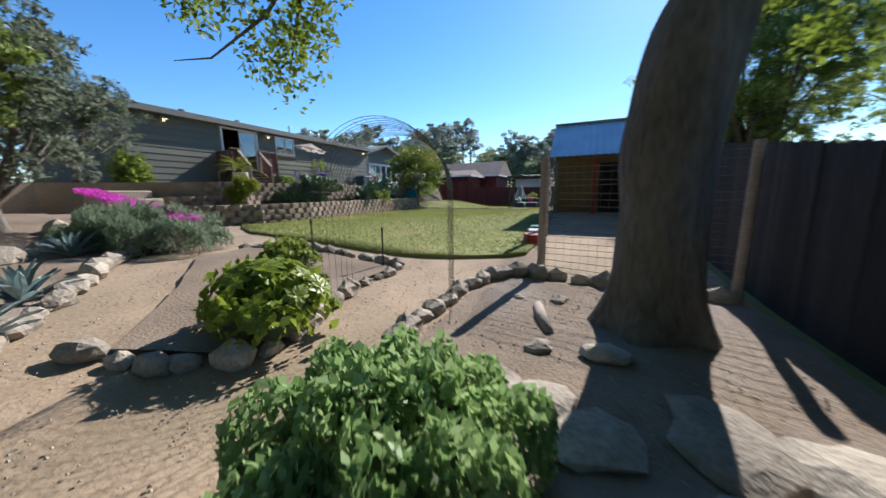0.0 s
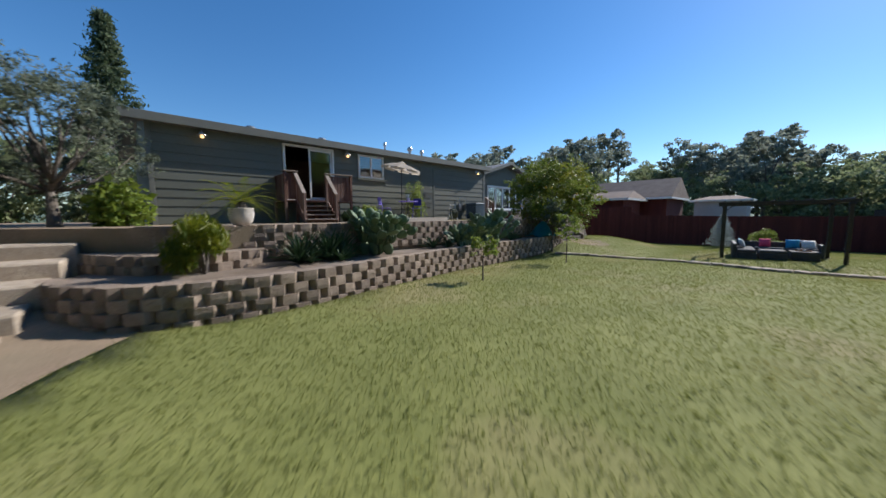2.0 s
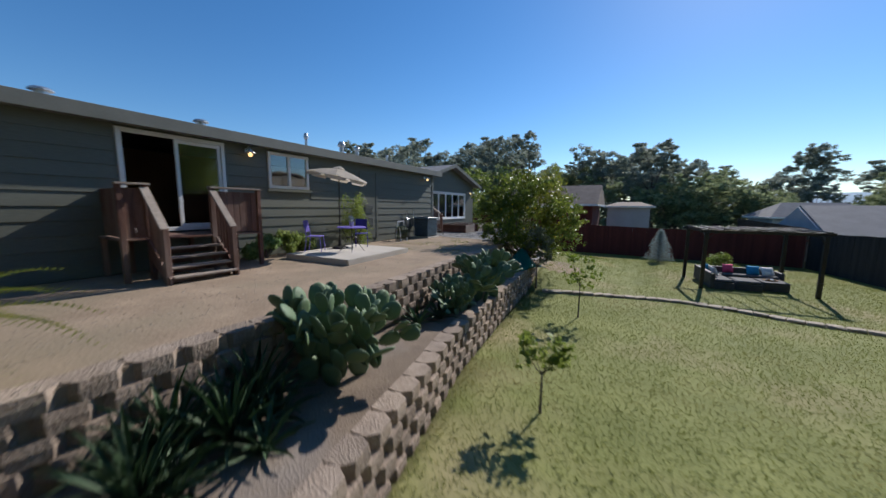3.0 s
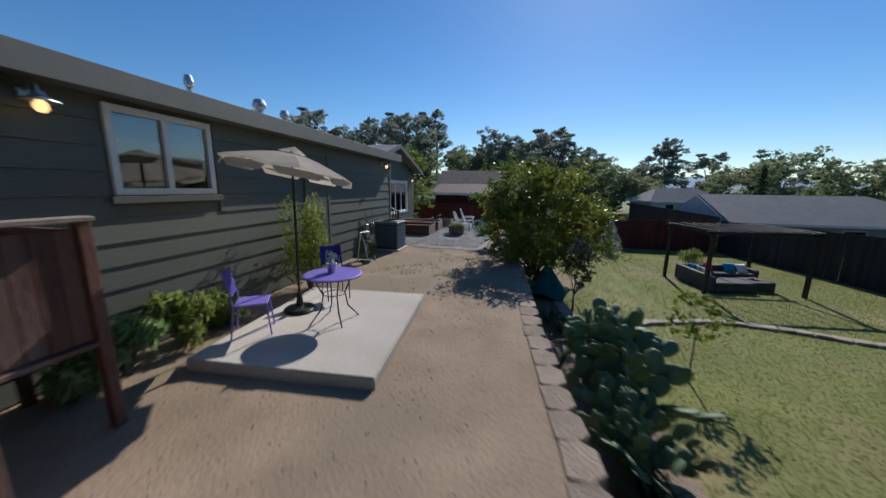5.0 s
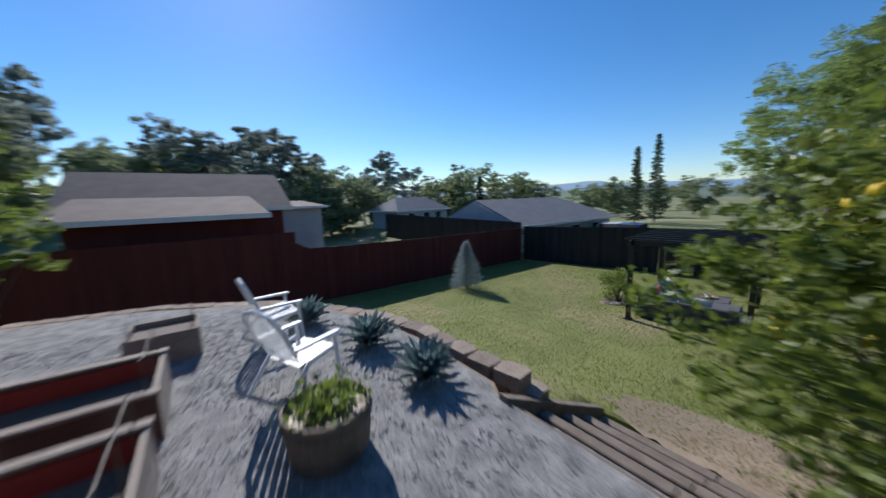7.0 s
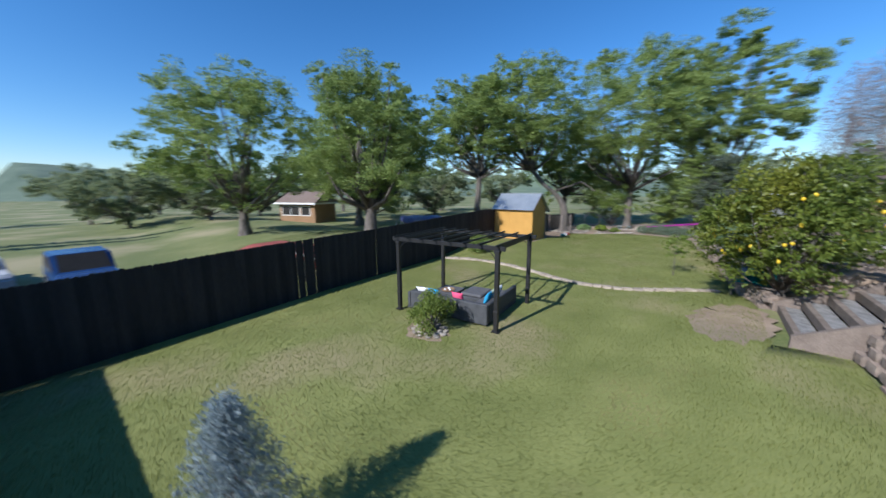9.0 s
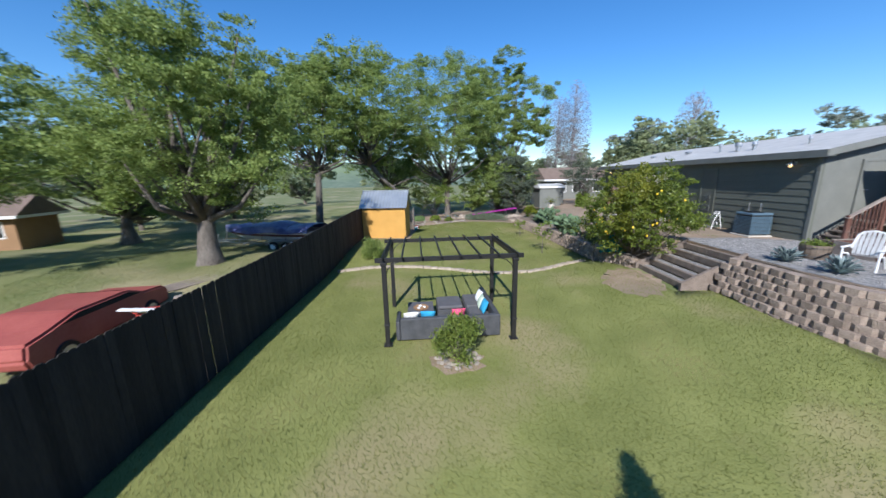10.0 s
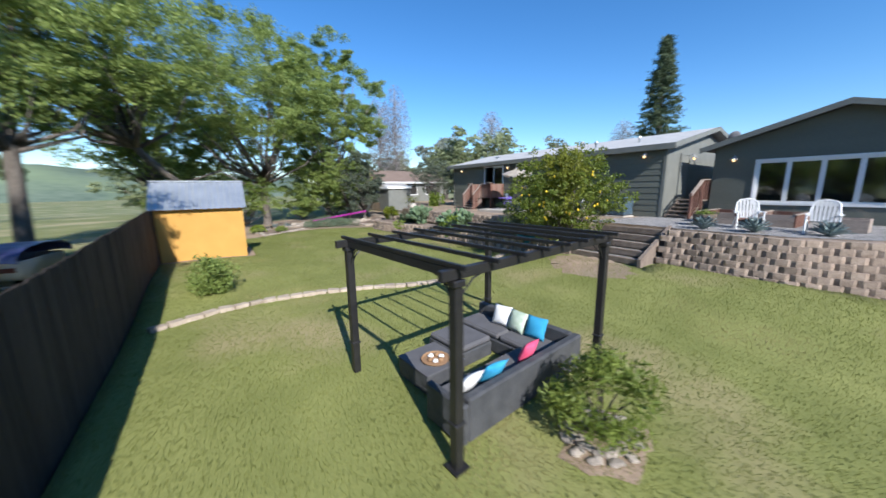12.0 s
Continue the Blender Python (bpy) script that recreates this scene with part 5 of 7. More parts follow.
# ---------------------------------------------------------------- stone edging across the lawn
edge_line = [(5.75, 19.9), (4.6, 19.45), (3.3, 19.25), (1.9, 19.3), (0.6, 19.55), (-0.7, 20.05), (-2.0, 20.3), (-3.2, 20.1), (-4.1, 19.75), (-5.2, 19.2), (-6.3, 18.7)]
edging = tagged(new("trim_lawn_edging"), "row of flat tan stones set across the lawn", "stone edging", kind="structure")
stones = []
for k in range(6):
    rs0 = random.Random(k)
    bm = boxed((-0.17, -0.13, -0.05), (0.17, 0.13, 0.07), 0.025)
    for v in bm.verts:
        v.co += Vector((rs0.uniform(-0.02, 0.02), rs0.uniform(-0.02, 0.02), rs0.uniform(-0.012, 0.012)))
    me = bpy.data.meshes.new("stone")
    bm.to_mesh(me)
    bm.free()
    me.materials.append(EDGING)
    stones.append(me)
s = 0.1
rs0 = random.Random(4)
while along(edge_line, s):
    x, y, a = along(edge_line, s)
    ob = new("stone", stones[rs0.randrange(6)])
    ob.parent = edging
    ob.matrix_basis = pose(x, y, lawn_z(x, y) + 0.015, rs0.uniform(-3, 3), rs0.uniform(-3, 3), math.degrees(a) + rs0.uniform(-7, 7))
    s += 0.352

# ---------------------------------------------------------------- shed
SHX, SHY = 4.95, 11.95
SZ = 0.12
shed = thing("garden_shed", (SHX, SHY, SZ), "ochre garden shed with a galvanised gable roof", "shed")
wl, wd, wh = 1.45, 1.1, 2.25
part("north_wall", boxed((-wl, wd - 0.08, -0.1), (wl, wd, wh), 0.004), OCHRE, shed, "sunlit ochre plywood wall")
# south wall is coloured darker than the ochre ones to paint its shade
part("south_wall", boxed((-wl, -wd, -0.5), (wl, -wd + 0.08, wh), 0.004), SHADEWALL, shed, "board wall with its shade put into a dark brown")
for s in (-1, 1):
    b = bmesh.new()
    o = [(-wd + 0.082, -0.1), (wd - 0.082, -0.1), (wd - 0.082, wh), (0, wh + 0.9), (-wd + 0.082, wh)]
    f = [b.verts.new((s * wl, y, z)) for y, z in o]
    q = [b.verts.new((s * (wl - 0.08), y, z)) for y, z in o]
    b.faces.new(f)
    b.faces.new(q[::-1])
    for i in range(5):
        b.faces.new((f[i - 1], f[i], q[i], q[i - 1]))
    bmesh.ops.recalc_face_normals(b, faces=b.faces)
    part("gable_wall", b, OCHRE, shed)
for s in (1, -1):
    ye = s * (wd + 0.22)
    ze = wh - 0.10 if s > 0 else wh - 0.32
    ye = ye if s > 0 else -(wd + 0.5)
    b = bmesh.new()
    n = 60
    top = []
    for k in range(n + 1):
        x = -wl - 0.14 + (2 * wl + 0.28) * k / n
        c = 0.016 * math.sin(k * math.pi / 2 + 0.7)
        top.append([b.verts.new((x, y, z + c + o)) for y, z in ((0, wh + 1.0), (ye, ze)) for o in (0, 0.012)])
    for p, q in zip(top, top[1:]):
        b.faces.new((p[1], q[1], q[3], p[3]))
        b.faces.new((p[0], p[2], q[2], q[0]))
        b.faces.new((p[2], p[3], q[3], q[2]))
        b.faces.new((p[0], q[0], q[1], p[1]))
    bmesh.ops.recalc_face_normals(b, faces=b.faces)
    part("roof", b, TIN, shed, "corrugated galvanised roof sheet")
part("ridge_cap", boxed((-wl - 0.16, -0.1, wh + 0.985), (wl + 0.16, 0.1, wh + 1.035), 0.01), TIN, shed)
for x in (-0.15, 1.1):
    part("porch_post", boxed((x - 0.05, -wd - 0.45, -0.5), (x + 0.05, -wd - 0.36, wh - 0.26), 0.006), REDPAINT, shed, "red painted post")
# no opening is cut; a near-black slab paints the shade of the doorway
part("doorway_shade", boxed((0.0, -wd - 0.03, -0.3), (0.85, -wd - 0.001, 1.7), 0.006), DARK, shed, "near-black slab standing for the shaded doorway")
for k in range(6):
    part("batten", boxed((-wl + 0.1 + 0.55 * k, wd + 0.001, 0.0), (-wl + 0.14 + 0.55 * k, wd + 0.015, wh - 0.1)), OCHRE, shed)
for k, (mat, lab) in enumerate(((TEAL, "teal"), (CLOTH_WHITE, "white"), (REDPAINT, "red"))):
    x, y = 3.52 + 0.04 * k, 6.9 - 0.72 * k
    t = thing("storage_tub", (x, y, ground_z(x, y) + 0.02), lab + " plastic tub on the ground beside the wire run", "tub", 10 * k, "plastic tubs")
    part("tub", boxed((-0.13, -0.22, 0), (0.13, 0.22, 0.19), 0.04), mat, t)
    part("rim", boxed((-0.15, -0.24, 0.19), (0.15, 0.24, 0.22), 0.01), mat, t)


# ---------------------------------------------------------------- wire fences, arch and stakes
def wire_panel(name, a, b_, height, label, drop=0.0, cell=0.11, posts=True):
    t = thing(name, (a[0], a[1], ground_z(*a)), label, "wire fence")
    v = Vector((b_[0] - a[0], b_[1] - a[1], ground_z(*b_) - ground_z(*a)))
    n = v.length
    bm = bmesh.new()
    rs = random.Random(name + label)
    z = 0.08
    while z < height:
        m = v * 0.5 + Vector((rs.uniform(-0.03, 0.03), rs.uniform(-0.03, 0.03), z + rs.uniform(-0.02, 0.02)))
        tube(bm, [Vector((0, 0, z)), m, v + Vector((0, 0, z))], 0.004, 4, False)
        z += cell * 0.8
    k = 0.0
    while k < n:
        p = v * (k / n)
        tube(bm, [p + Vector((0, 0, 0.05)), p + Vector((0, 0, height))], 0.002, 3, False)
        k += cell
    part("mesh", bm, WIRE, t)
    if posts:
        for p in (Vector(), v):
            part("post", tube(bmesh.new(), [p + Vector((0, 0, -0.2)), p + Vector((0.02, 0, height + 0.05))], [0.055, 0.05], 8), GREYWOOD, t)
    return t


wire_panel("wire_fence", (4.12, 3.15), (6.3, 2.75), 1.7, "rusty wire fence on grey wooden posts behind stones")
wire_panel("wire_fence", (4.12, 3.3), (3.75, 6.5), 1.7, "rusty wire fence of the chicken run")
wire_panel("wire_fence", (3.75, 6.6), (3.55, 10.6), 1.7, "rusty wire run fence leading to the shed")
arch = thing("wire_arch", (2.84, 1.15, ground_z(2.84, 1.15)), "arched rusty wire trellis over the garden path", "trellis", 20)
HOOP_R, HOOP_Z = 0.64, 1.30
for k in range(13):
    y = -0.48 + 0.08 * k
    part("hoop", tube(bmesh.new(), [(HOOP_R * math.cos(t), y + 0.02 * math.sin(3 * t + k), HOOP_Z + HOOP_R * math.sin(t)) for t in [j * math.pi / 20 for j in range(21)]], 0.0026, 4, False), WIRE, arch)
for k in range(21):
    t = k * math.pi / 20
    part("stay_wire", tube(bmesh.new(), [(HOOP_R * math.cos(t), -0.48, HOOP_Z + HOOP_R * math.sin(t)), (HOOP_R * math.cos(t), 0.48, HOOP_Z + HOOP_R * math.sin(t))], 0.0018, 4, False), WIRE, arch)
for s in (-1, 1):
    for k in range(7):
        part("upright", tube(bmesh.new(), [(s * HOOP_R, -0.48 + 0.16 * k, -0.1), (s * HOOP_R, -0.48 + 0.16 * k, HOOP_Z)], 0.0026, 4), WIRE, arch)
for (x, y) in ((1.77, 2.48), (0.58, 2.19)):
    t = thing("garden_stake", (x, y, ground_z(x, y)), "slim dark garden stake in the planting bed", "stake", group="garden stakes")
    part("stake", tube(bmesh.new(), [(0, 0, -0.1), (0.01, 0, 0.62)], 0.014, 6), BLACKMETAL, t)
    part("tip", tube(bmesh.new(), [(0.01, 0, 0.62), (0.01, 0, 0.68)], 0.018, 6), BLACKMETAL, t)

# ---------------------------------------------------------------- garden stones round the start
ROCKS = []
for k in range(8):
    bm = lump(k + 3, (1, 1, 1), 0.45)
    me = bpy.data.meshes.new("stone")
    bm.to_mesh(me)
    bm.free()
    me.materials.append(ROCK)
    ROCKS.append(me)


def stone_row(name, pts, size, label, seed, step=0.26):
    t = tagged(new(name), label, "stone border", kind="structure")
    rs = random.Random(seed)
    s = 0.0
    while along(pts, s):
        x, y, a = along(pts, s)
        k = size * rs.uniform(0.75, 1.35)
        ob = new("stone", ROCKS[rs.randrange(8)])
        ob.parent = t
        ob.matrix_basis = pose(x + rs.uniform(-0.04, 0.04), y + rs.uniform(-0.04, 0.04), ground_z(x, y) + 0.005, rs.uniform(-6, 6), rs.uniform(-6, 6), math.degrees(a) + rs.uniform(-25, 25)) @ Matrix.Diagonal((k * 1.25, k * 0.9, k * rs.uniform(0.7, 1.0), 1))
        s += step * rs.uniform(0.85, 1.2)
    return t


stone_row("trim_bed_stones", [(1.5, -0.85), (2.1, -0.66), (2.46, -0.38), (2.5, 0), (2.32, 0.5), (2.12, 1.1), (2.0, 1.6), (2.06, 2.2), (1.95, 2.72), (1.3, 2.72), (0.5, 2.6), (-0.4, 2.45), (-1.0, 1.9)], 0.205, "rough grey field stones round a garden bed", 2)
stone_row("trim_path_stones", [(3.35, 0.35), (3.3, 1.0), (3.32, 1.9), (3.4, 2.6), (3.75, 3.0), (4.15, 3.0), (4.6, 2.9), (5.2, 2.75), (6.2, 2.65)], 0.26, "rough field stones along the garden path", 5)
stone_row("trim_slope_stones", [(0.9, -1.15), (0.5, -0.85), (-0.4, -0.2), (-1.4, 0.3), (-2.0, 0.9)], 0.24, "rough field stones edging the planted slope", 9, 0.3)
stone_row("trim_slope_stones_upper", [(-0.6, -1.4), (-2.2, -0.6), (-3.6, 0.3), (-5.0, 1.0), (-6.5, 1.4)], 0.38, "large rough stones stepping up the planted slope", 12, 0.42)
for k, (x, y, s) in enumerate(((4.93, 0.80, 0.28), (4.45, 0.75, 0.20), (4.49, 2.02, 0.2), (4.05, 2.0, 0.14), (4.22, 0.16, 0.36), (4.52, 0.02, 0.40), (4.86, -0.16, 0.42), (5.45, 0.02, 0.55), (5.95, -0.1, 0.6), (5.55, -0.55, 0.6), (5.1, -0.62, 0.34))):
    ob = new("garden_stone", ROCKS[k % 8])
    ob.matrix_basis = pose(x, y, ground_z(x, y) + 0.01, 0, 0, 40 * k) @ Matrix.Diagonal((s * 1.3, s, s * (0.55 if k < 4 else 0.3), 1))
    tagged(ob, "loose grey field stone lying on dry soil", "stone", "loose garden stones")
bm = bmesh.new()
tube(bm, [(4.30, 1.75, ground_z(4.3, 1.75) + 0.05), (4.38, 1.4, ground_z(4.38, 1.4) + 0.06), (4.5, 1.05, ground_z(4.5, 1.05) + 0.05)], [0.05, 0.06, 0.04], 7)
tagged(part("log", bm, GREYWOOD, smooth=True), "bleached grey branch lying on the soil", "log")
sheet("ground_soil_bed", [(3.5, 0.2), (3.45, 2.0), (3.85, 2.85), (6.4, 2.5), (6.4, -3), (4.7, -0.6)], lambda x, y: ground_z(x, y) + 0.03 + 0.03 * noise.noise((x * 2.3, y * 2.3, 0)), SOIL, "dry mulched soil under the oak tree", "soil", 0.012, 0.3)
sheet("ground_flower_bed", [(1.6, -0.75), (2.4, -0.3), (2.4, 0.2), (2.15, 0.9), (1.95, 1.6), (1.95, 2.5), (0.4, 2.45), (-0.8, 2.0), (-0.8, 1.2), (0.6, 0.2)], lambda x, y: ground_z(x, y) + 0.05 + 0.03 * noise.noise((x * 2.3, y * 2.3, 4)), SOIL, "dry soil bed inside a ring of stones", "soil", 0.02, 0.3)
sheet("ground_slope_bed", [(1.3, -1.5), (0.4, -0.7), (-1.3, 0.5), (-2.0, 1.0), (-3.3, 2.6), (-4.6, 3.0), (-7, 2.2), (-9.5, 2), (-9.5, -6), (0, -6)], lambda x, y: ground_z(x, y) + 0.05 + 0.05 * noise.noise((x * 1.3, y * 1.3, 4)), SOIL, "dry stony planted slope", "soil", 0.03, 0.5)
# flat stone steps up to the terrace
fs = tagged(new("steps_stone"), "wide flat stone steps rising to the terrace", "garden steps", kind="structure")
for k in range(5):
    x = -5.2 - 0.85 * k
    bm = boxed((x - 1.0, 2.4 + 0.12 * k, -0.4), (x, 3.75 + 0.12 * k, 0.10 + 0.26 * k), 0.03)
    part("tread", bm, EDGING, fs)

# ---------------------------------------------------------------- small plants
def rosette(name, loc, n, length, width, mat, label, category="agave", seed=1, tilt=(15, 75), group=""):
    """Thick pointed leaves in a rosette, each a part of its own."""
    t = thing(name, loc, label, category, group=group)
    rs = random.Random(seed)
    me = None
    for k in range(n):
        a = k * 137.5
        e = tilt[0] + (tilt[1] - tilt[0]) * (1 - k / n)
        if me is None:
            bm = bmesh.new()
            rows = []
            for u, w, z in ((0, 0.5, 0), (0.35, 1.0, 0.05), (0.7, 0.75, 0.05), (0.92, 0.25, 0.0)):
                rows.append([bm.verts.new((sx * w * width / 2, u * length, z * length + dz)) for sx, dz in ((-1, 0.12 * width), (0, -0.12 * width), (1, 0.12 * width))])
            tip = bm.verts.new((0, length, -0.02 * length))
            for p, q in zip(rows, rows[1:]):
                for i in range(2):
                    bm.faces.new((p[i], p[i + 1], q[i + 1], q[i]))
            bm.faces.new((rows[-1][0], rows[-1][1], tip))
            bm.faces.new((rows[-1][1], rows[-1][2], tip))
            bmesh.ops.solidify(bm, geom=bm.faces[:], thickness=0.012)
            me = bpy.data.meshes.new("leaf")
            bm.to_mesh(me)
            bm.free()
            me.materials.append(mat)
        ob = new("leaf", me)
        ob.parent = t
        ob.matrix_basis = pose(0, 0, 0.02, 0, 0, a) @ pose(0, 0.01, 0, 90 - e, 0, 0) @ Matrix.Diagonal((1, rs.uniform(0.8, 1.1), 1, 1))
    return t


for k, (x, y, r) in enumerate(((-9.72, 24.95, 0.42), (-9.85, 26.25, 0.44), (-10.3, 27.75, 0.40))):
    rosette("agave", (x, y, TERRACE + 0.015), 52, r * 1.12, 0.12, AGAVE, "round blue-grey agave beside the gravel edge", seed=k, group="terrace agaves")
for k, (x, y, z, r) in enumerate(((0.0, -0.75, 0, 0.42), (0.9, -1.25, 0, 0.45), (-2.5, 0.35, 0, 0.45), (-9.3, 4.9, 0.93, 0.5), (-9.9, 5.6, 0.93, 0.4))):
    rosette("agave", (x, y, z or ground_z(x, y) + 0.06), 22, r, 0.085, AGAVE, "pale grey-green agave on the stony slope", seed=k + 20, group="slope agaves")
for k, (x, y) in enumerate(((-6.35, 8.55), (-6.7, 8.9), (-6.5, 7.9), (-6.9, 12.6), (-7.1, 12.1), (-7.4, 17.1), (-7.2, 16.6))):
    rosette("aloe", (x, y, 0.57), 20, 0.5, 0.06, CACTUS, "green aloe clump in the planting bed", "aloe", seed=k + 40, tilt=(25, 82), group="bed aloes")


def pad_mesh():
    bm = bmesh.new()
    bmesh.ops.create_icosphere(bm, subdivisions=2, radius=0.5)
    for v in bm.verts:
        v.co = Vector((v.co.x * (0.72 + 0.3 * (v.co.z + 0.5)), v.co.y * 0.16, v.co.z + 0.48))
    me = bpy.data.meshes.new("pad")
    bm.to_mesh(me)
    bm.free()
    me.materials.append(CACTUS)
    for f in me.polygons:
        f.use_smooth = True
    return me


PAD = pad_mesh()


def prickly_pear(loc, height, radius, seed):
    t = thing("prickly_pear", loc, "tall prickly pear cactus with many flat green pads", "cactus", group="prickly pears")
    rs = random.Random(seed)

    def grow(m, size, level):
        ob = new("pad", PAD)
        ob.parent = t
        ob.matrix_basis = m @ Matrix.Diagonal((size * 0.82, size, size, 1))
        if level <= 0 or len(t.children) > 130:
            return
        for _ in range(rs.choice((1, 2, 2, 3))):
            turn = rs.uniform(-58, 58)
            grow(m @ pose(size * 0.40 * math.sin(radians(turn)), 0, size * (0.5 + 0.42 * math.cos(radians(turn))), rs.uniform(-22, 22), turn * 0.85, rs.uniform(-50, 50)), size * rs.uniform(0.82, 1.0), level - 1)

    for k in range(11):
        a, r = rs.uniform(0, 360), radius * rs.uniform(0.1, 0.75)
        grow(pose(r * math.cos(radians(a)), r * 1.35 * math.sin(radians(a)), -0.03, rs.uniform(-20, 20), rs.uniform(-20, 20), rs.uniform(0, 180)), height * 0.27, 3)
    return t


prickly_pear((-6.95, 9.8, 0.58), 1.5, 0.66, 3)
for k, (x, y) in enumerate(((-6.75, 8.45), (-7.15, 8.1), (-6.6, 7.7), (-7.1, 8.9))):
    rosette("aloe", (x, y, 0.57), 44, 0.78, 0.06, CACTUS, "large spiky green aloe spilling over the block wall", "aloe", seed=k + 70, tilt=(12, 80), group="large aloes")
prickly_pear((-7.0, 14.6, 0.58), 1.5, 0.78, 4)
prickly_pear((-6.85, 13.4, 0.58), 1.0, 0.4, 6)

# sago palm in a pale pot at the terrace edge
sago = thing("sago_palm", (-7.95, 6.9, TERRACE), "sago palm with yellowing fronds in a pale round pot", "potted palm")
part("pot", lathe(bmesh.new(), [(0.15, 0), (0.24, 0.12), (0.27, 0.28), (0.25, 0.38), (0.27, 0.41), (0.24, 0.42), (0.22, 0.36), (0.02, 0.36)], 24), POTCLAY, sago, smooth=True)
part("trunk", lump(4, (0.26, 0.26, 0.34)), BARK, sago, at=(0, 0, 0.34))
rsn = np.random.RandomState(3)
for k in range(30):
    a = k * 2.4
    e = 1.25 - 1.15 * (k / 30)
    pts = []
    n = 26
    for j in range(n):
        u = j / n
        r = 0.06 + 1.15 * u * math.cos(e - 0.5 * u)
        z = 0.55 + 1.1 * u * math.sin(e - 0.8 * u)
        for s in (-1, 1):
            w = 0.13 * math.sin(math.pi * min(1, u + 0.12)) ** 0.6
            pts.append(((r * math.cos(a), r * math.sin(a), z), (-math.sin(a) * s * w + 0.04 * math.cos(a), math.cos(a) * s * w + 0.04 * math.sin(a), 0.015)))
    verts, faces = [], []
    for (p, d) in pts:
        p, d = Vector(p), Vector(d)
        q = Vector((math.cos(a), math.sin(a), 0.3)) * 0.014
        i = len(verts)
        verts += [p - q, p + q, p + d]
        faces.append((i, i + 1, i + 2))
    raw("frond", verts, faces, PALMLEAF, sago)


def bush(name, loc, r, h, count, leaf, mat, label, category="shrub", seed=1, aspect=0.5, up=0.3, stems=6, blooms=None, shell=0.55, lumps=14):
    t = thing(name, loc, label, category)
    rs = np.random.RandomState(seed)
    bm = bmesh.new()
    ends = []
    for k in range(lumps):
        d = rs.normal(size=3)
        d /= np.linalg.norm(d)
        q = shell + (1 - shell) * rs.rand()
        ends.append(np.array([d[0] * r * q * 0.8, d[1] * r * q * 0.8, h * (0.5 + 0.42 * d[2] * q)]))
    for e in ends[:stems]:
        tube(bm, [(0, 0, -0.03), (e[0] * 0.4, e[1] * 0.4, e[2] * 0.55), tuple(e)], [0.02 + 0.012 * h, 0.014, 0.004], 5)
    part("stem", bm, BARK, t)
    pts = np.concatenate([e + in_ball(rs, count // lumps) * np.array([r, r, h * 0.6]) * 0.42 for e in ends])
    pts[:, 2] = np.abs(pts[:, 2]) + 0.02
    leaves("foliage", pts, leaf, mat, t, aspect, seed, up)
    if blooms:
        m2, n2, s2 = blooms
        q = pts[rs.choice(len(pts), n2)]
        leaves("blossom", q + np.array([0, 0, 0.03]), s2, m2, t, 0.8, seed + 1)
    return t


def mound(name, loc, rx, ry, h, count, leaf, mat, label, category, seed, aspect, up=1.2):
    """A low dome of leaves that reaches the ground."""
    t = thing(name, loc, label, category)
    rs = np.random.RandomState(seed)
    a, q = rs.rand(count) * 2 * math.pi, rs.rand(count) ** 0.5
    bumps = 1 + 0.22 * np.sin(3 * a + 5 * q + seed) * np.cos(5 * a - 7 * q)
    z = h * np.sqrt(np.clip(1 - q**2, 0, 1)) * bumps * (0.72 + 0.28 * rs.rand(count))
    leaves("foliage", np.c_[rx * q * np.cos(a) * bumps, ry * q * np.sin(a) * bumps, z + 0.02], leaf, mat, t, aspect, seed, up)
    # solid lump added as filler under the leaves, in dark leaf colour or soil
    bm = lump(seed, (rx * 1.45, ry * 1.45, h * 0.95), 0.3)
    part("core", bm, SOIL if mat is LAVENDER else PINELEAF, t, "solid filler lump inside the leaf dome")
    return t


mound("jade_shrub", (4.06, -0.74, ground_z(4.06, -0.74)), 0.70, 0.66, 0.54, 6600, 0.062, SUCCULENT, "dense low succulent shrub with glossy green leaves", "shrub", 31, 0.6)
t = mound("aeonium", (2.26, 0.08, ground_z(2.26, 0.08) + 0.12), 0.56, 0.52, 0.52, 900, 0.10, AEONIUM, "lime green aeonium mound of leafy rosettes in a stone ring", "succulent", 33, 0.6, 0.8)
rsn = np.random.RandomState(17)
for k in range(46):
    a, q = rsn.rand() * 2 * math.pi, rsn.rand() ** 0.5
    zz = 0.52 * math.sqrt(max(0, 1 - q * q)) + 0.04
    c = Vector((0.58 * q * math.cos(a), 0.54 * q * math.sin(a), zz))
    nrm = Vector((c.x, c.y, 0.5 * zz + 0.15)).normalized()
    verts, faces = [], []
    u = nrm.orthogonal().normalized()
    w = nrm.cross(u)
    for j in range(15):
        b_, s_ = j * 2.4, 0.035 + 0.0058 * j
        d = u * math.cos(b_) + w * math.sin(b_)
        o = nrm.cross(d)
        i = len(verts)
        verts += [c + nrm * 0.02, c + d * s_ * 0.7 + o * s_ * 0.30 + nrm * (0.035 - 0.0016 * j), c + d * s_ * 1.15 + nrm * (0.04 - 0.003 * j), c + d * s_ * 0.7 - o * s_ * 0.30 + nrm * (0.035 - 0.0016 * j)]
        faces.append((i, i + 1, i + 2, i + 3))
    raw("rosette", verts, faces, AEONIUM, t)
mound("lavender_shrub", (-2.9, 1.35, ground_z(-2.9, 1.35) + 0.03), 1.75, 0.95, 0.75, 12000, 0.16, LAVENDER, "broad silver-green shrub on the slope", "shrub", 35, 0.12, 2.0)
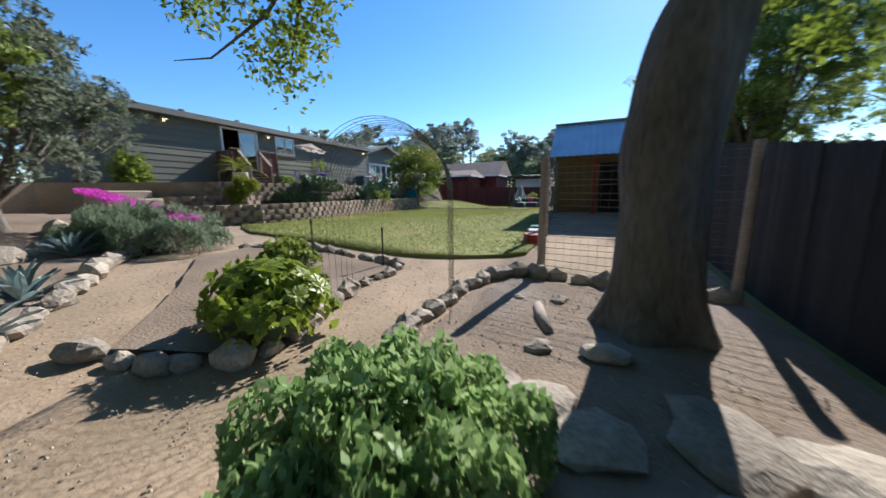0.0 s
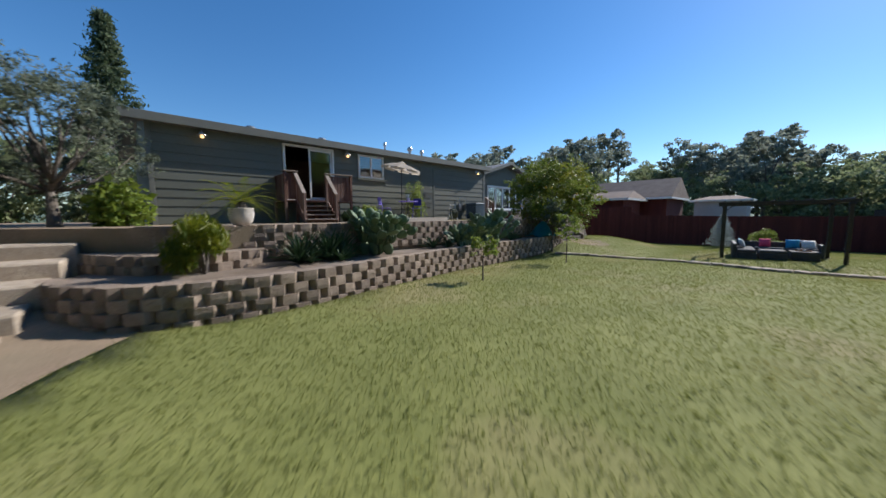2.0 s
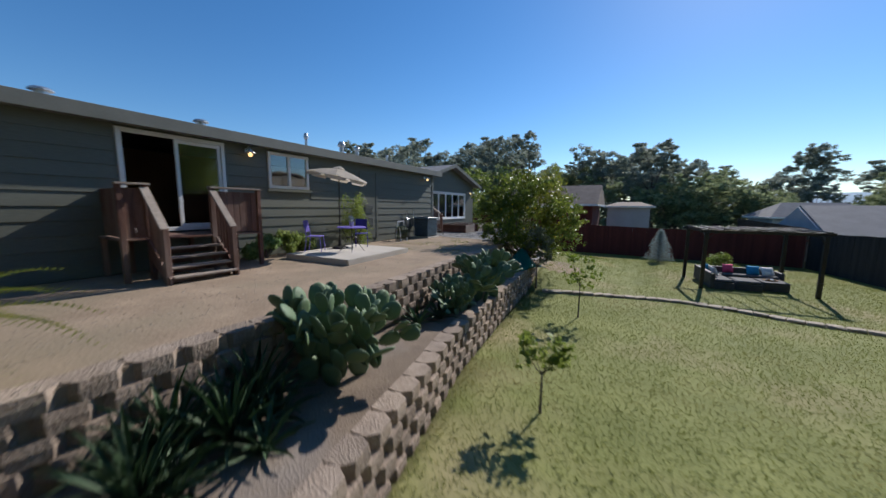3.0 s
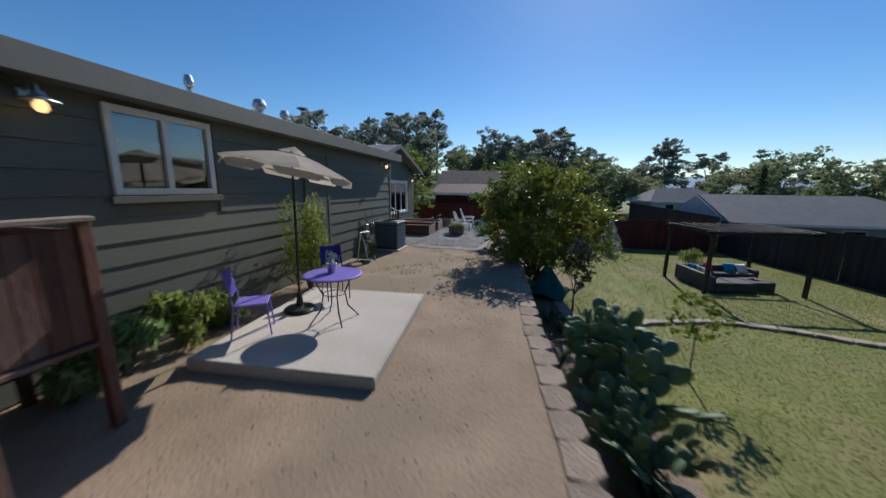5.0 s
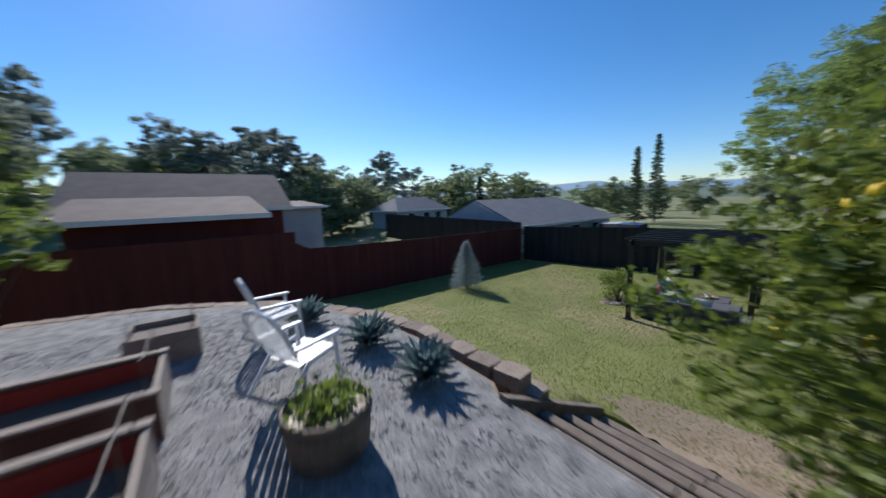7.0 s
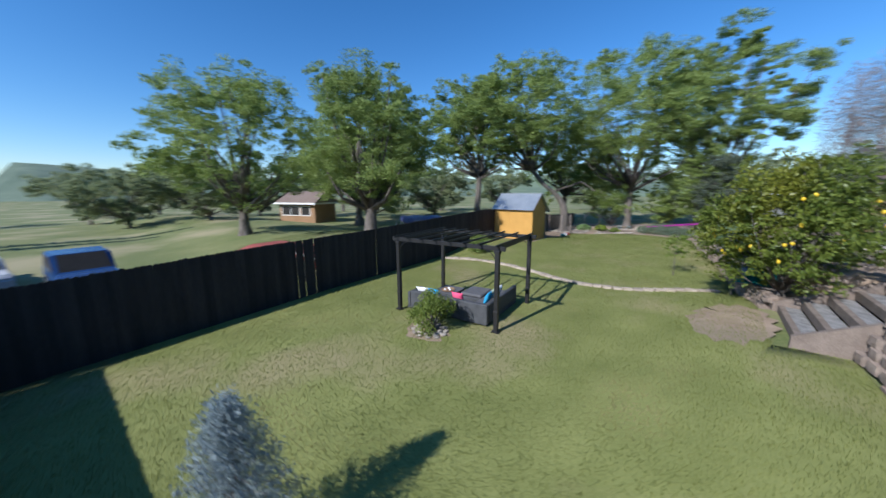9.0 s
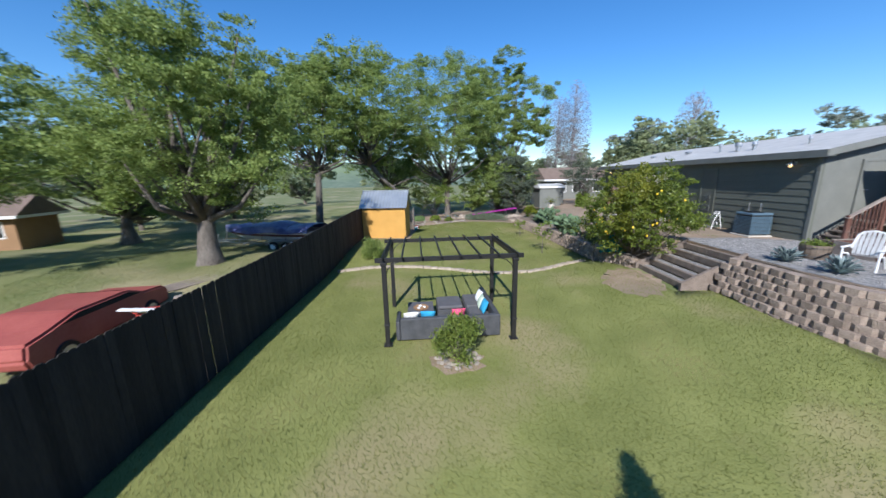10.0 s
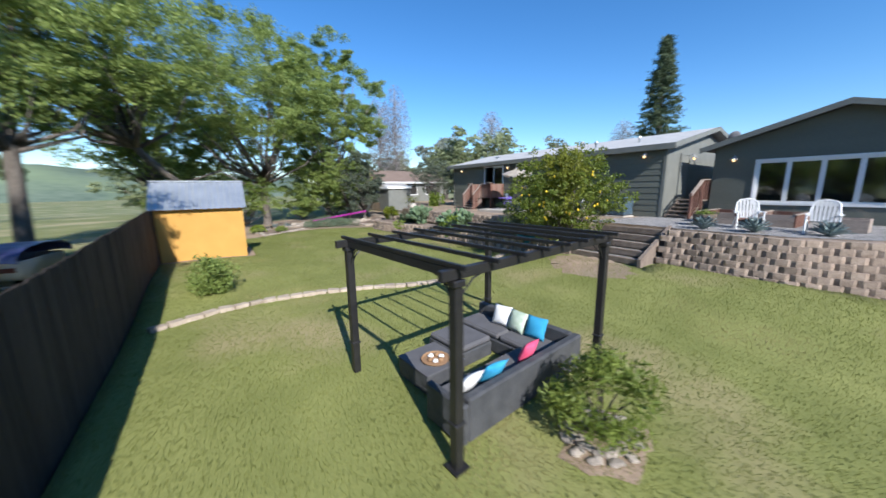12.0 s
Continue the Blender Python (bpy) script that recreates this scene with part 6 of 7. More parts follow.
t = thing("flowering_ground_cover", (-3.3, 2.3, ground_z(-3.3, 2.3) + 0.03), "bank of bright magenta flowers beside the stone steps", "flowers")
rsn = np.random.RandomState(37)
q = rsn.rand(5200, 2)
px, py = -1.7 + 4.0 * q[:, 0], (rsn.rand(5200) - 0.5) * 0.75
leaves("blossom", np.c_[-px * 1.1 - 0.2, px * 0.05 - 0.62 + py * 0.6, 0.74 + 0.15 * px + 0.10 * rsn.rand(5200)], 0.036, MAGENTA, t, 0.9, 38, 0.8)
q = rsn.rand(3000, 3)
leaves("foliage", np.c_[-(-1.9 + 3.7 * q[:, 0]) * 0.96, (-1.9 + 3.7 * q[:, 0]) * 0.28 + (q[:, 1] - 0.5) * 0.7, 0.02 + q[:, 2] * 0.62], 0.10, LAVENDER, t, 0.2, 39, 1.5)
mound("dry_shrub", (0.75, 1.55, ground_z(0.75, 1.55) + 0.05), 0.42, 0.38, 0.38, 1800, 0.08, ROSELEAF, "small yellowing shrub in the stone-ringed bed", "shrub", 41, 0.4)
bush("rose_bush", (0.1, 27.28, lawn_z(0.1, 27.28)), 0.74, 1.08, 3000, 0.115, ROSELEAF, "yellow-green leafy bush in a ring of stones on the lawn", seed=43, up=0.5, aspect=0.22, lumps=11, shell=0.8, stems=11)
stone_row_pts = [(0.15 + 0.5 * math.cos(a), 27.32 + 0.42 * math.sin(a)) for a in [k * math.pi / 6 for k in range(13)]]
ring = tagged(new("trim_bush_stones"), "ring of flat brown stones round the bush", "stone border", kind="structure")
rs0 = random.Random(7)
for k, (x, y) in enumerate(stone_row_pts[:-1]):
    for d in (1.0, 0.66):
        ob = new("stone", ROCKS[rs0.randrange(8)])
        ob.parent = ring
        ob.matrix_basis = pose(0.15 + (x - 0.15) * d, 27.32 + (y - 27.32) * d, lawn_z(x, y) + 0.01, 0, 0, rs0.uniform(0, 180)) @ Matrix.Diagonal((0.21, 0.15, 0.07, 1))
sheet("ground_bare_patch", [(0.18 + 0.66 * math.cos(k * math.pi / 8) * (1 + 0.22 * math.sin(3 * k)), 27.42 + 0.5 * math.sin(k * math.pi / 8) * (1 + 0.2 * math.cos(2 * k))) for k in range(16)], lawn_z, DIRT, "bare soil round the bush", "soil", 0.006, 0.4)
sheet("ground_bare_steps", [(-6.45 + (0.85 + 0.16 * math.sin(3.1 * k)) * math.cos(k * math.pi / 16), 22.8 + (1.5 + 0.2 * math.sin(2.3 * k)) * math.sin(k * math.pi / 16)) for k in range(32)], lawn_z, DIRT, "bare trodden soil at the foot of the steps", "soil", 0.008, 0.4)
bush("laurel_bush", (4.65, 17.95, lawn_z(4.65, 17.95)), 0.72, 1.15, 3600, 0.085, OAKLEAF, "rounded green bush near the dark fence", seed=45, lumps=22)
for k, (x, y, h, m) in enumerate(((-4.5, 11.5, 1.15, ROSELEAF), (-4.75, 16.6, 1.75, OAKLIGHT))):
    tree("sapling", (x, y, lawn_z(x, y)), h, 0.30 + 0.15 * k, 0.018, 420, 0.10, m, "slender young tree standing in the lawn", seed=50 + k, clear=0.45, n_clumps=9, clump=0.35, group="young lawn trees")
bush("bamboo_plant", (-12.5, 15.7, TERRACE), 0.62, 2.0, 3400, 0.14, ROSELEAF, "feathery yellow-green bamboo plant by the house wall", "plant", 53, 0.16, 0.6, lumps=16)
for k, (x, y, h) in enumerate(((-12.55, 12.3, 0.65), (-12.6, 13.0, 0.75), (-12.5, 11.9, 0.5), (-12.65, 13.7, 0.6))):
    bush("border_plant", (x, y, TERRACE), 0.38, h, 700, 0.17, OAKLEAF if k % 2 else SUCCULENT, "leafy green border plant against the house wall", "plant", 55 + k, 0.22, 1.2, lumps=8)
bush("corner_shrub", (-11.3, 4.9, 1.0), 0.75, 1.9, 900, 0.20, OAKLIGHT, "open young fig shrub at the house corner", "shrub", 61, 0.6, 0.2, lumps=12)
bush("bed_grass", (-6.5, 5.95, 0.57), 0.6, 0.95, 2600, 0.24, PALMLEAF, "dry yellow-green strappy plant on the block wall", "plant", 63, 0.10, 1.8, lumps=9)

# ---------------------------------------------------------------- lemon tree and spruce
lem = tree("lemon_tree", (-7.52, 20.75, 0.58), 3.5, 2.15, 0.09, 34000, 0.098, LEMONLEAF, "bushy lemon tree hung with yellow fruit", "lemon tree", 71, 0.03, n_clumps=100, clump=0.17, aspect=0.5)
rsn = np.random.RandomState(73)
b = bmesh.new()
bmesh.ops.create_icosphere(b, subdivisions=2, radius=0.042)
for v in b.verts:
    v.co.z *= 1.3
LM = bpy.data.meshes.new("lemon")
b.to_mesh(LM)
b.free()
LM.materials.append(LEMON)
for f in LM.polygons:
    f.use_smooth = True
for k in range(46):
    a, e = rsn.rand() * 6.28, rsn.uniform(-0.7, 0.8)
    ob = new("lemon", LM)
    ob.parent = lem
    ob.matrix_basis = pose(1.72 * math.cos(e) * math.cos(a), 1.72 * math.cos(e) * math.sin(a), 1.95 + 1.35 * math.sin(e), rsn.uniform(-30, 30), 0, 0)
rsn = np.random.RandomState(75)
shoots = []
for k in range(16):
    a, r = rsn.rand() * 6.28, rsn.rand() * 1.3
    h = rsn.uniform(0.4, 0.95)
    for j in range(46):
        u = rsn.rand()
        shoots.append((r * math.cos(a) + rsn.normal() * 0.09, r * math.sin(a) + rsn.normal() * 0.09, 3.1 + u * h))
leaves("foliage", shoots, 0.12, LEMONLEAF, lem, 0.5, 76)

spr = thing("blue_spruce", (-2.15, 33.0, lawn_z(-2.15, 33)), "small blue spruce standing on the lawn", "spruce")
part("trunk", tube(bmesh.new(), [(0, 0, -0.05), (0, 0, 1.2), (0.02, 0, 2.1)], [0.06, 0.045, 0.008], 8), BARK, spr)
rsn = np.random.RandomState(81)
pts, b = [], bmesh.new()
for k in range(150):
    u = (k + 0.5) / 150
    z, a = 0.08 + 1.9 * u, k * 2.399
    r = 0.86 * (1 - u) ** 0.8 * rsn.uniform(0.75, 1.1) + 0.05
    tip = Vector((r * math.cos(a), r * math.sin(a), z + 0.10 + 0.10 * u))
    tube(b, [(0, 0, z), tip], [0.010, 0.003], 4, False)
    for j in range(70):
        w = rsn.rand() ** 0.7
        pts.append(np.array([0, 0, z]) + w * np.array([tip.x, tip.y, tip.z - z]) + rsn.normal(size=3) * 0.045)
part("branch", b, BARK, spr)
leaves("needles", np.array(pts), 0.085, SPRUCE, spr, 0.16, 82, 0.6)

# ---------------------------------------------------------------- oaks and other trees
start_oak = tree("oak_tree", (5.33, 1.55, -0.42), 15.5, 6.0, 0.34, 70000, 0.16, OAKLEAF, "broad old oak with a leaning trunk beside the garden", seed=91, clear=0.40, lean=(2.9, 1.3), n_clumps=120, clump=0.14,
                 trunk=[(-0.02, 0.02, -0.3, 0.46), (0, 0, 0.35, 0.36), (0.0, 0.0, 1.1, 0.325), (0.02, 0.0, 1.75, 0.345), (0.20, 0.10, 2.7, 0.34), (0.85, 0.48, 3.7, 0.31), (1.8, 1.0, 4.6, 0.28), (3.0, 1.6, 6.2, 0.24)])
rsn = np.random.RandomState(93)
br = thing("oak_branch", (5.52, 0.6, -0.60), "leafy oak branch hanging over the garden path", "branch")
b = bmesh.new()
tube(b, [(0.75, 1.45, 4.1), (-1.3, -0.1, 5.0), (-2.7, 0.2, 4.1), (-3.45, 0.3, 3.4), (-3.7, 0.32, 2.75)], [0.10, 0.06, 0.035, 0.02, 0.008], 7)
tube(b, [(-2.9, 0.2, 4.0), (-3.7, 0.1, 3.2), (-4.3, -0.1, 2.85), (-4.75, -0.2, 2.87)], [0.03, 0.018, 0.01, 0.004], 6)
tube(b, [(-2.4, 0.1, 4.2), (-3.4, 0.7, 4.0), (-4.2, 1.1, 3.5)], [0.03, 0.018, 0.006], 6)
part("limb", b, BARK, br, smooth=True)
cl = [(-3.7, 0.3, 2.75), (-3.4, 0.25, 3.1), (-3.95, 0.4, 3.0), (-3.3, 0.3, 3.5), (-4.0, 0.1, 3.35), (-2.9, 0.1, 3.8), (-4.2, 1.0, 3.5), (-3.6, 0.8, 3.8), (-4.6, 0.0, 3.7), (-4.3, -0.1, 3.95), (-3.0, 0.5, 4.0), (-5.0, 0.2, 3.6)]
leaves("foliage", crown_points(rsn, cl, 190, 0.36, 0.9), 0.085, OAKLIGHT, br, 0.5, 94)
ov = thing("oak_branch", (5.22, 1.15, -0.42), "low leafy oak limb reaching over the dark fence", "branch")
b = tube(bmesh.new(), [(0.9, 0.85, 3.6), (1.5, 0.9, 3.7), (2.2, 1.9, 3.4)], [0.09, 0.05, 0.015], 7)
part("limb", b, BARK, ov, smooth=True)
cl = [(1.1, 1.4, 3.1), (1.5, 1.6, 2.7), (1.9, 1.5, 3.2), (2.3, 1.9, 2.8), (1.7, 1.1, 3.6), (2.6, 1.6, 3.3), (2.2, 2.4, 3.5), (1.2, 2.0, 3.7), (2.9, 2.2, 2.6), (1.4, 0.9, 4.1), (2.1, 1.2, 2.3)]
leaves("foliage", crown_points(rsn, cl, 170, 0.42, 0.8), 0.10, OAKLIGHT, ov, 0.5, 96)
tree("oak_tree", (11.8, 20.1, 0.35), 10.2, 4.5, 0.46, 140000, 0.105, OAKLEAF, "broad spreading oak with pale trunk beyond the fence", seed=95, clear=0.17, lean=(-0.1, 0.0), n_clumps=130, clump=0.165, group="neighbouring oaks")
tree("oak_tree", (11.6, 7.6, -0.2), 13.0, 4.6, 0.30, 80000, 0.13, OAKLEAF, "tall oak with bare lower trunk beyond the fence", seed=97, clear=0.34, lean=(-0.3, 0), shift=(1.2, 0), n_clumps=110, clump=0.14, group="neighbouring oaks")
tree("oak_tree", (1.0, -5.5, -0.3), 17.0, 7.8, 0.34, 120000, 0.15, OAKLEAF, "dense oak behind the garden start", seed=99, clear=0.20, n_clumps=150, clump=0.13, group="garden oaks")
tree("oak_tree", (-5.6, -8.8, -0.2), 18.5, 6.2, 0.34, 90000, 0.17, OAKLEAF, "dense oak at the garden end", seed=101, clear=0.15, n_clumps=80, clump=0.15, group="garden oaks")
for k, (x, y, h) in enumerate(((-2.2, -6.6, 5.5), (-5.2, -5.6, 4.6), (-7.6, -7.5, 5.2), (2.8, -6.2, 5.0))):
    tree("shrub_tree", (x, y, ground_z(x, y)), h, 2.5, 0.1, 9000, 0.17, OAKLEAF, "dark leafy shrub below the garden oaks", "shrub", 161 + k, 0.03, n_clumps=34, clump=0.22, group="understory shrubs")
tree("oak_tree", (9.0, -9.0, -0.2), 11.0, 5.6, 0.36, 22000, 0.22, OAKLEAF, "spreading oak beyond the garden fence", seed=103, clear=0.25, n_clumps=60, clump=0.17, group="garden oaks")
tree("oak_tree", (22.5, 24.0, 0.2), 11.2, 6.0, 0.4, 52000, 0.165, OAKLEAF, "rounded oak in the neighbouring field", seed=105, clear=0.14, n_clumps=90, clump=0.15, group="neighbouring oaks")
tree("oak_tree", (24.0, 12.0, 0.2), 10.3, 6.2, 0.4, 45000, 0.165, OAKLEAF, "rounded oak in the neighbouring field", seed=107, clear=0.14, n_clumps=90, clump=0.15, group="neighbouring oaks")
tree("olive_tree", (-11.9, 3.6, 1.3), 3.9, 1.9, 0.13, 12000, 0.13, GREYLEAF, "grey-green olive tree at the house corner", seed=109, clear=0.22, n_clumps=46, clump=0.19, aspect=0.28)
tree("bay_tree", (-6.4, 0.5, 0.3), 5.4, 2.0, 0.14, 22000, 0.14, GREYLEAF, "dense grey-green bay tree on the slope", seed=111, clear=0.08, n_clumps=46, clump=0.2, aspect=0.35)
tree("bay_tree", (-5.4, -1.0, 0.1), 6.6, 1.9, 0.14, 20000, 0.14, OAKLEAF, "dark leafy tree on the slope", seed=113, clear=0.15, n_clumps=46, clump=0.2, aspect=0.4)
tree("shrub_tree", (-16.5, 34.2, -0.4), 6.9, 1.9, 0.1, 7000, 0.15, ROSELEAF, "upright yellow-green shrub in front of the red fence", seed=115, clear=0.15, n_clumps=30, clump=0.24)
white_tree = tree("blossom_tree", (-6.6, 19.0, 0.0), 2.1, 0.55, 0.03, 1500, 0.09, GREYLEAF, "slim young tree with pale leaves below the lemon tree", seed=117, clear=0.3, n_clumps=14, clump=0.3)


def conifer(name, loc, height, radius, count, leaf, mat, label, seed, group=""):
    t = thing(name, loc, label, "conifer", group=group)
    rs = np.random.RandomState(seed)
    part("trunk", tube(bmesh.new(), [(0, 0, -0.3), (0, 0, height * 0.5), (0, 0, height * 0.98)], [radius * 0.11, radius * 0.07, 0.03], 8), BARK, t)
    n = int(height * 9)
    pts = []
    for k in range(n):
        u = (k + 0.5) / n
        a = k * 2.4 + rs.normal() * 0.3
        r = radius * (1 - u) ** 0.8 * rs.uniform(0.6, 1.1) + 0.15
        z = height * (0.08 + 0.92 * u)
        w = rs.rand(count // n) ** 0.6
        pts.append(np.c_[w * r * math.cos(a), w * r * math.sin(a), z - 0.12 * r * w + 0 * w] + rs.normal(size=(count // n, 3)) * np.array([0.12, 0.12, 0.06]) * radius * 0.5)
    leaves("crown", np.concatenate(pts), leaf, mat, t, 0.4, seed)
    return t


conifer("redwood", (-52, 4, 0), 24, 5.0, 16000, 0.45, PINELEAF, "tall dark redwood behind the house", 121)
for k, (x, y, h) in enumerate(((36, 39.6, 11.5), (34, 41.2, 10.0), (18.5, 54, 7))):
    conifer("cypress", (x, y, -0.8), h, 1.1, 3000, 0.35, PINELEAF, "slim dark cypress beyond the roofs", 125 + k, "far cypresses")

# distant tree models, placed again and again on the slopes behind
kinds = [tree("far_tree", (-40, 95, 6), 11, 4.6, 0.3, 6500, 0.42, GUMLEAF, "tall tree with haze-paled leaves on the wooded slope", "tree", 131, 0.25, n_clumps=26, clump=0.2, group="far trees"),
         tree("far_tree", (-28, 90, 5), 13, 3.6, 0.3, 6000, 0.38, GUMLEAF, "slim tree with haze-paled leaves on the wooded slope", "tree", 133, 0.45, n_clumps=18, clump=0.24, group="far trees"),
         tree("far_tree", (-12, 92, 3), 8, 5.2, 0.3, 7500, 0.42, FAROAK, "rounded far oak with haze-paled leaves behind the roofs", "tree", 135, 0.12, n_clumps=26, clump=0.22, group="far trees")]
rs0 = random.Random(11)


def hill_n(x, y):
    return 9.5 * ease((y - 48) / 45) * ease((8 - x) / 45)


for k in range(64):
    x = rs0.uniform(-85, 12)
    y = rs0.uniform(54, 105)
    if x > -12 and y < 66:
        continue
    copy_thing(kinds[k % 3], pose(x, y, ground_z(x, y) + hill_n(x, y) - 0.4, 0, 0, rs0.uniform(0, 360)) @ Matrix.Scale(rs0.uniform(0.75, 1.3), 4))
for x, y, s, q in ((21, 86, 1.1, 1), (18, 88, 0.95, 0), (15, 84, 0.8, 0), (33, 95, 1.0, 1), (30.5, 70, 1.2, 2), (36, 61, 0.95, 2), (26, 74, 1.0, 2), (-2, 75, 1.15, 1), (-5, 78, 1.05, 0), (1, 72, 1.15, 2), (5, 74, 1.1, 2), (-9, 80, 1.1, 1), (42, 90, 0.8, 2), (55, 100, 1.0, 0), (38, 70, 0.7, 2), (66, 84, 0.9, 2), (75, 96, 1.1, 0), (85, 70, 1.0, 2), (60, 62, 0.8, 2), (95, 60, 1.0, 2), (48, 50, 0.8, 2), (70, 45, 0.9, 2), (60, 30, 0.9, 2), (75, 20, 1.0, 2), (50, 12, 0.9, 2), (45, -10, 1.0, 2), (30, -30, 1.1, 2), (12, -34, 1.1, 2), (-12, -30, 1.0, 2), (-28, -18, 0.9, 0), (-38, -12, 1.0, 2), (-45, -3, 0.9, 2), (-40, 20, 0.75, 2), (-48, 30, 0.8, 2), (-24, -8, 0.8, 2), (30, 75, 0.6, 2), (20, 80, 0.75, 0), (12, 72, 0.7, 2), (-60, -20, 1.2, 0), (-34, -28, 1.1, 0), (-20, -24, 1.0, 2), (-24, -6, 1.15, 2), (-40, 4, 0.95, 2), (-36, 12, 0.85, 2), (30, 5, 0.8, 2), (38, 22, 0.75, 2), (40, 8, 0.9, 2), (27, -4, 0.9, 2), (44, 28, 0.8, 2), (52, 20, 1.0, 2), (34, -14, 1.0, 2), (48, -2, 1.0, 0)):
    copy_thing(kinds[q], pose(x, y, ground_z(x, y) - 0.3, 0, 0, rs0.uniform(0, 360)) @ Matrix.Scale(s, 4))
# leafless pale poplars
for k, (x, y, h) in enumerate(((-17.2, -15, 16.5), (-15.4, -16.5, 15), (-29, -8, 13.2), (-46, 2, 12))):
    t = thing("poplar", (x, y, 0), "pale almost leafless poplar behind the garden", "tree", group="bare poplars")
    rs = np.random.RandomState(140 + k)
    b = tube(bmesh.new(), [(0, 0, -0.2), (0.2, 0, h * 0.5), (0, 0.1, h)], [0.2, 0.11, 0.02], 8)
    for j in range(60):
        z = h * (0.15 + 0.8 * rs.rand())
        a, r = rs.rand() * 6.28, (1 - z / h) * 1.8 + 0.5
        tube(b, [(0.1, 0, z), (r * 0.5 * math.cos(a), r * 0.5 * math.sin(a), z + 0.7), (r * math.cos(a), r * math.sin(a), z + 1.7)], [0.035, 0.022, 0.008], 4, False)
    part("trunk", b, BARETWIG, t)
    q = in_ball(rs, 6500) * np.array([2.3, 2.3, h * 0.45]) + np.array([0, 0, h * 0.6])
    leaves("crown", q, 0.26, BARETWIG, t, 0.22, 141 + k, 1.0)

# wooded slope behind, and the hills round the valley
v = [(x, y, ground_z(x, y) + hill_n(x, y) - 0.6) for y in range(44, 170, 6) for x in range(-150, 30, 6)]
nx = len(range(-150, 30, 6))
f = [(j * nx + i, j * nx + i + 1, (j + 1) * nx + i + 1, (j + 1) * nx + i) for j in range(len(range(44, 170, 6)) - 1) for i in range(nx - 1)]
tagged(raw("ground_slope", v, f, FIELD, smooth=True), "wooded green slope behind the gardens", "hillside", kind="structure")
for name, radius, mat, base, amp, seed, label in (("backdrop_hills", 420, HILL, 17, 14, 3.0, "green valley hills with haze put into their colour"), ("backdrop_ridge", 2300, FARHILL, 75, 70, 9.0, "distant ridge coloured blue for haze")):
    v, f = [], []
    n = 180
    for k in range(n):
        a = 2 * math.pi * k / n
        north = max(0, math.sin(a))
        h = base + amp * noise.noise((math.cos(a) * 2.2 + seed, math.sin(a) * 2.2, seed)) + amp * 0.35 * noise.noise((math.cos(a) * 9 + seed, math.sin(a) * 9, seed))
        if radius < 1000:
            h *= 1.25 if math.sin(a) < 0.1 and math.cos(a) > -0.2 else 0.35
        else:
            h *= 1 if math.cos(a) > 0.2 else 0.5
        for r, z in ((radius * 0.7, -6), (radius * 0.9, h * 0.55), (radius, h), (radius * 1.2, -6)):
            v.append((r * math.cos(a), 15 + r * math.sin(a), z))
    for k in range(n):
        for j in range(3):
            f.append((k * 4 + j, ((k + 1) % n) * 4 + j, ((k + 1) % n) * 4 + j + 1, k * 4 + j + 1))
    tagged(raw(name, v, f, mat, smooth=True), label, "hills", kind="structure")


# ---------------------------------------------------------------- neighbouring houses
def hip_house(name, loc, size, eave, ridge, wall, roof, label, rz=0.0, hip=2.5, over=0.5, lit=True, gable=False):
    t = thing(name, loc, label, "house", rz, "neighbouring houses")
    lx, ly = size
    part("wall", boxed((-lx, -ly, -0.3), (lx, ly, eave), 0.0), wall, t)
    b = bmesh.new()
    e = [b.verts.new((sx * (lx + over), sy * (ly + over), eave - 0.05)) for sx, sy in ((-1, -1), (1, -1), (1, 1), (-1, 1))]
    r = [b.verts.new((s * (lx + over - (0.05 if gable and s < 0 else hip)), 0, ridge)) for s in (-1, 1)]
    b.faces.new((e[0], e[1], r[1], r[0]))
    b.faces.new((e[2], e[3], r[0], r[1]))
    b.faces.new((e[1], e[2], r[1]))
    b.faces.new((e[3], e[0], r[0]))
    b.faces.new(e[::-1])
    part("roof", b, roof, t)
    if gable:
        g = bmesh.new()
        f = [[g.verts.new((x, y, z)) for y, z in ((-ly, eave), (ly, eave), (0, ridge - 0.12))] for x in (-lx - over - 0.06, -lx)]
        g.faces.new(f[0])
        g.faces.new(f[1][::-1])
        for i in range(3):
            g.faces.new((f[0][i - 1], f[0][i], f[1][i], f[1][i - 1]))
        bmesh.ops.recalc_face_normals(g, faces=g.faces)
        part("gable", g, wall, t)
    bb = bmesh.new()
    for lo, hi in (((-lx - over, -ly - over - 0.03, eave - 0.22), (lx + over, -ly - over, eave - 0.03)), ((-lx - over, ly + over, eave - 0.22), (lx + over, ly + over + 0.03, eave - 0.03)), ((-lx - over - 0.03, -ly - over, eave - 0.22), (-lx - over, ly + over, eave - 0.03)), ((lx + over, -ly - over, eave - 0.22), (lx + over + 0.03, ly + over, eave - 0.03))):
        box(bb, lo, hi)
    part("gutter", bb, WHITE, t)
    for k in (-0.5, 0.1, 0.6) if lit else ():
        for s in (-1, 1):
            w = part("window", boxed((k * lx - 0.6, s * ly - 0.02, eave - 1.5), (k * lx + 0.6, s * ly + 0.02, eave - 0.5)), DARK, t)
            part("window_frame", boxed((k * lx - 0.68, s * ly - 0.012, eave - 1.58), (k * lx + 0.68, s * ly + 0.012, eave - 0.42)), WHITE, w)
    return t


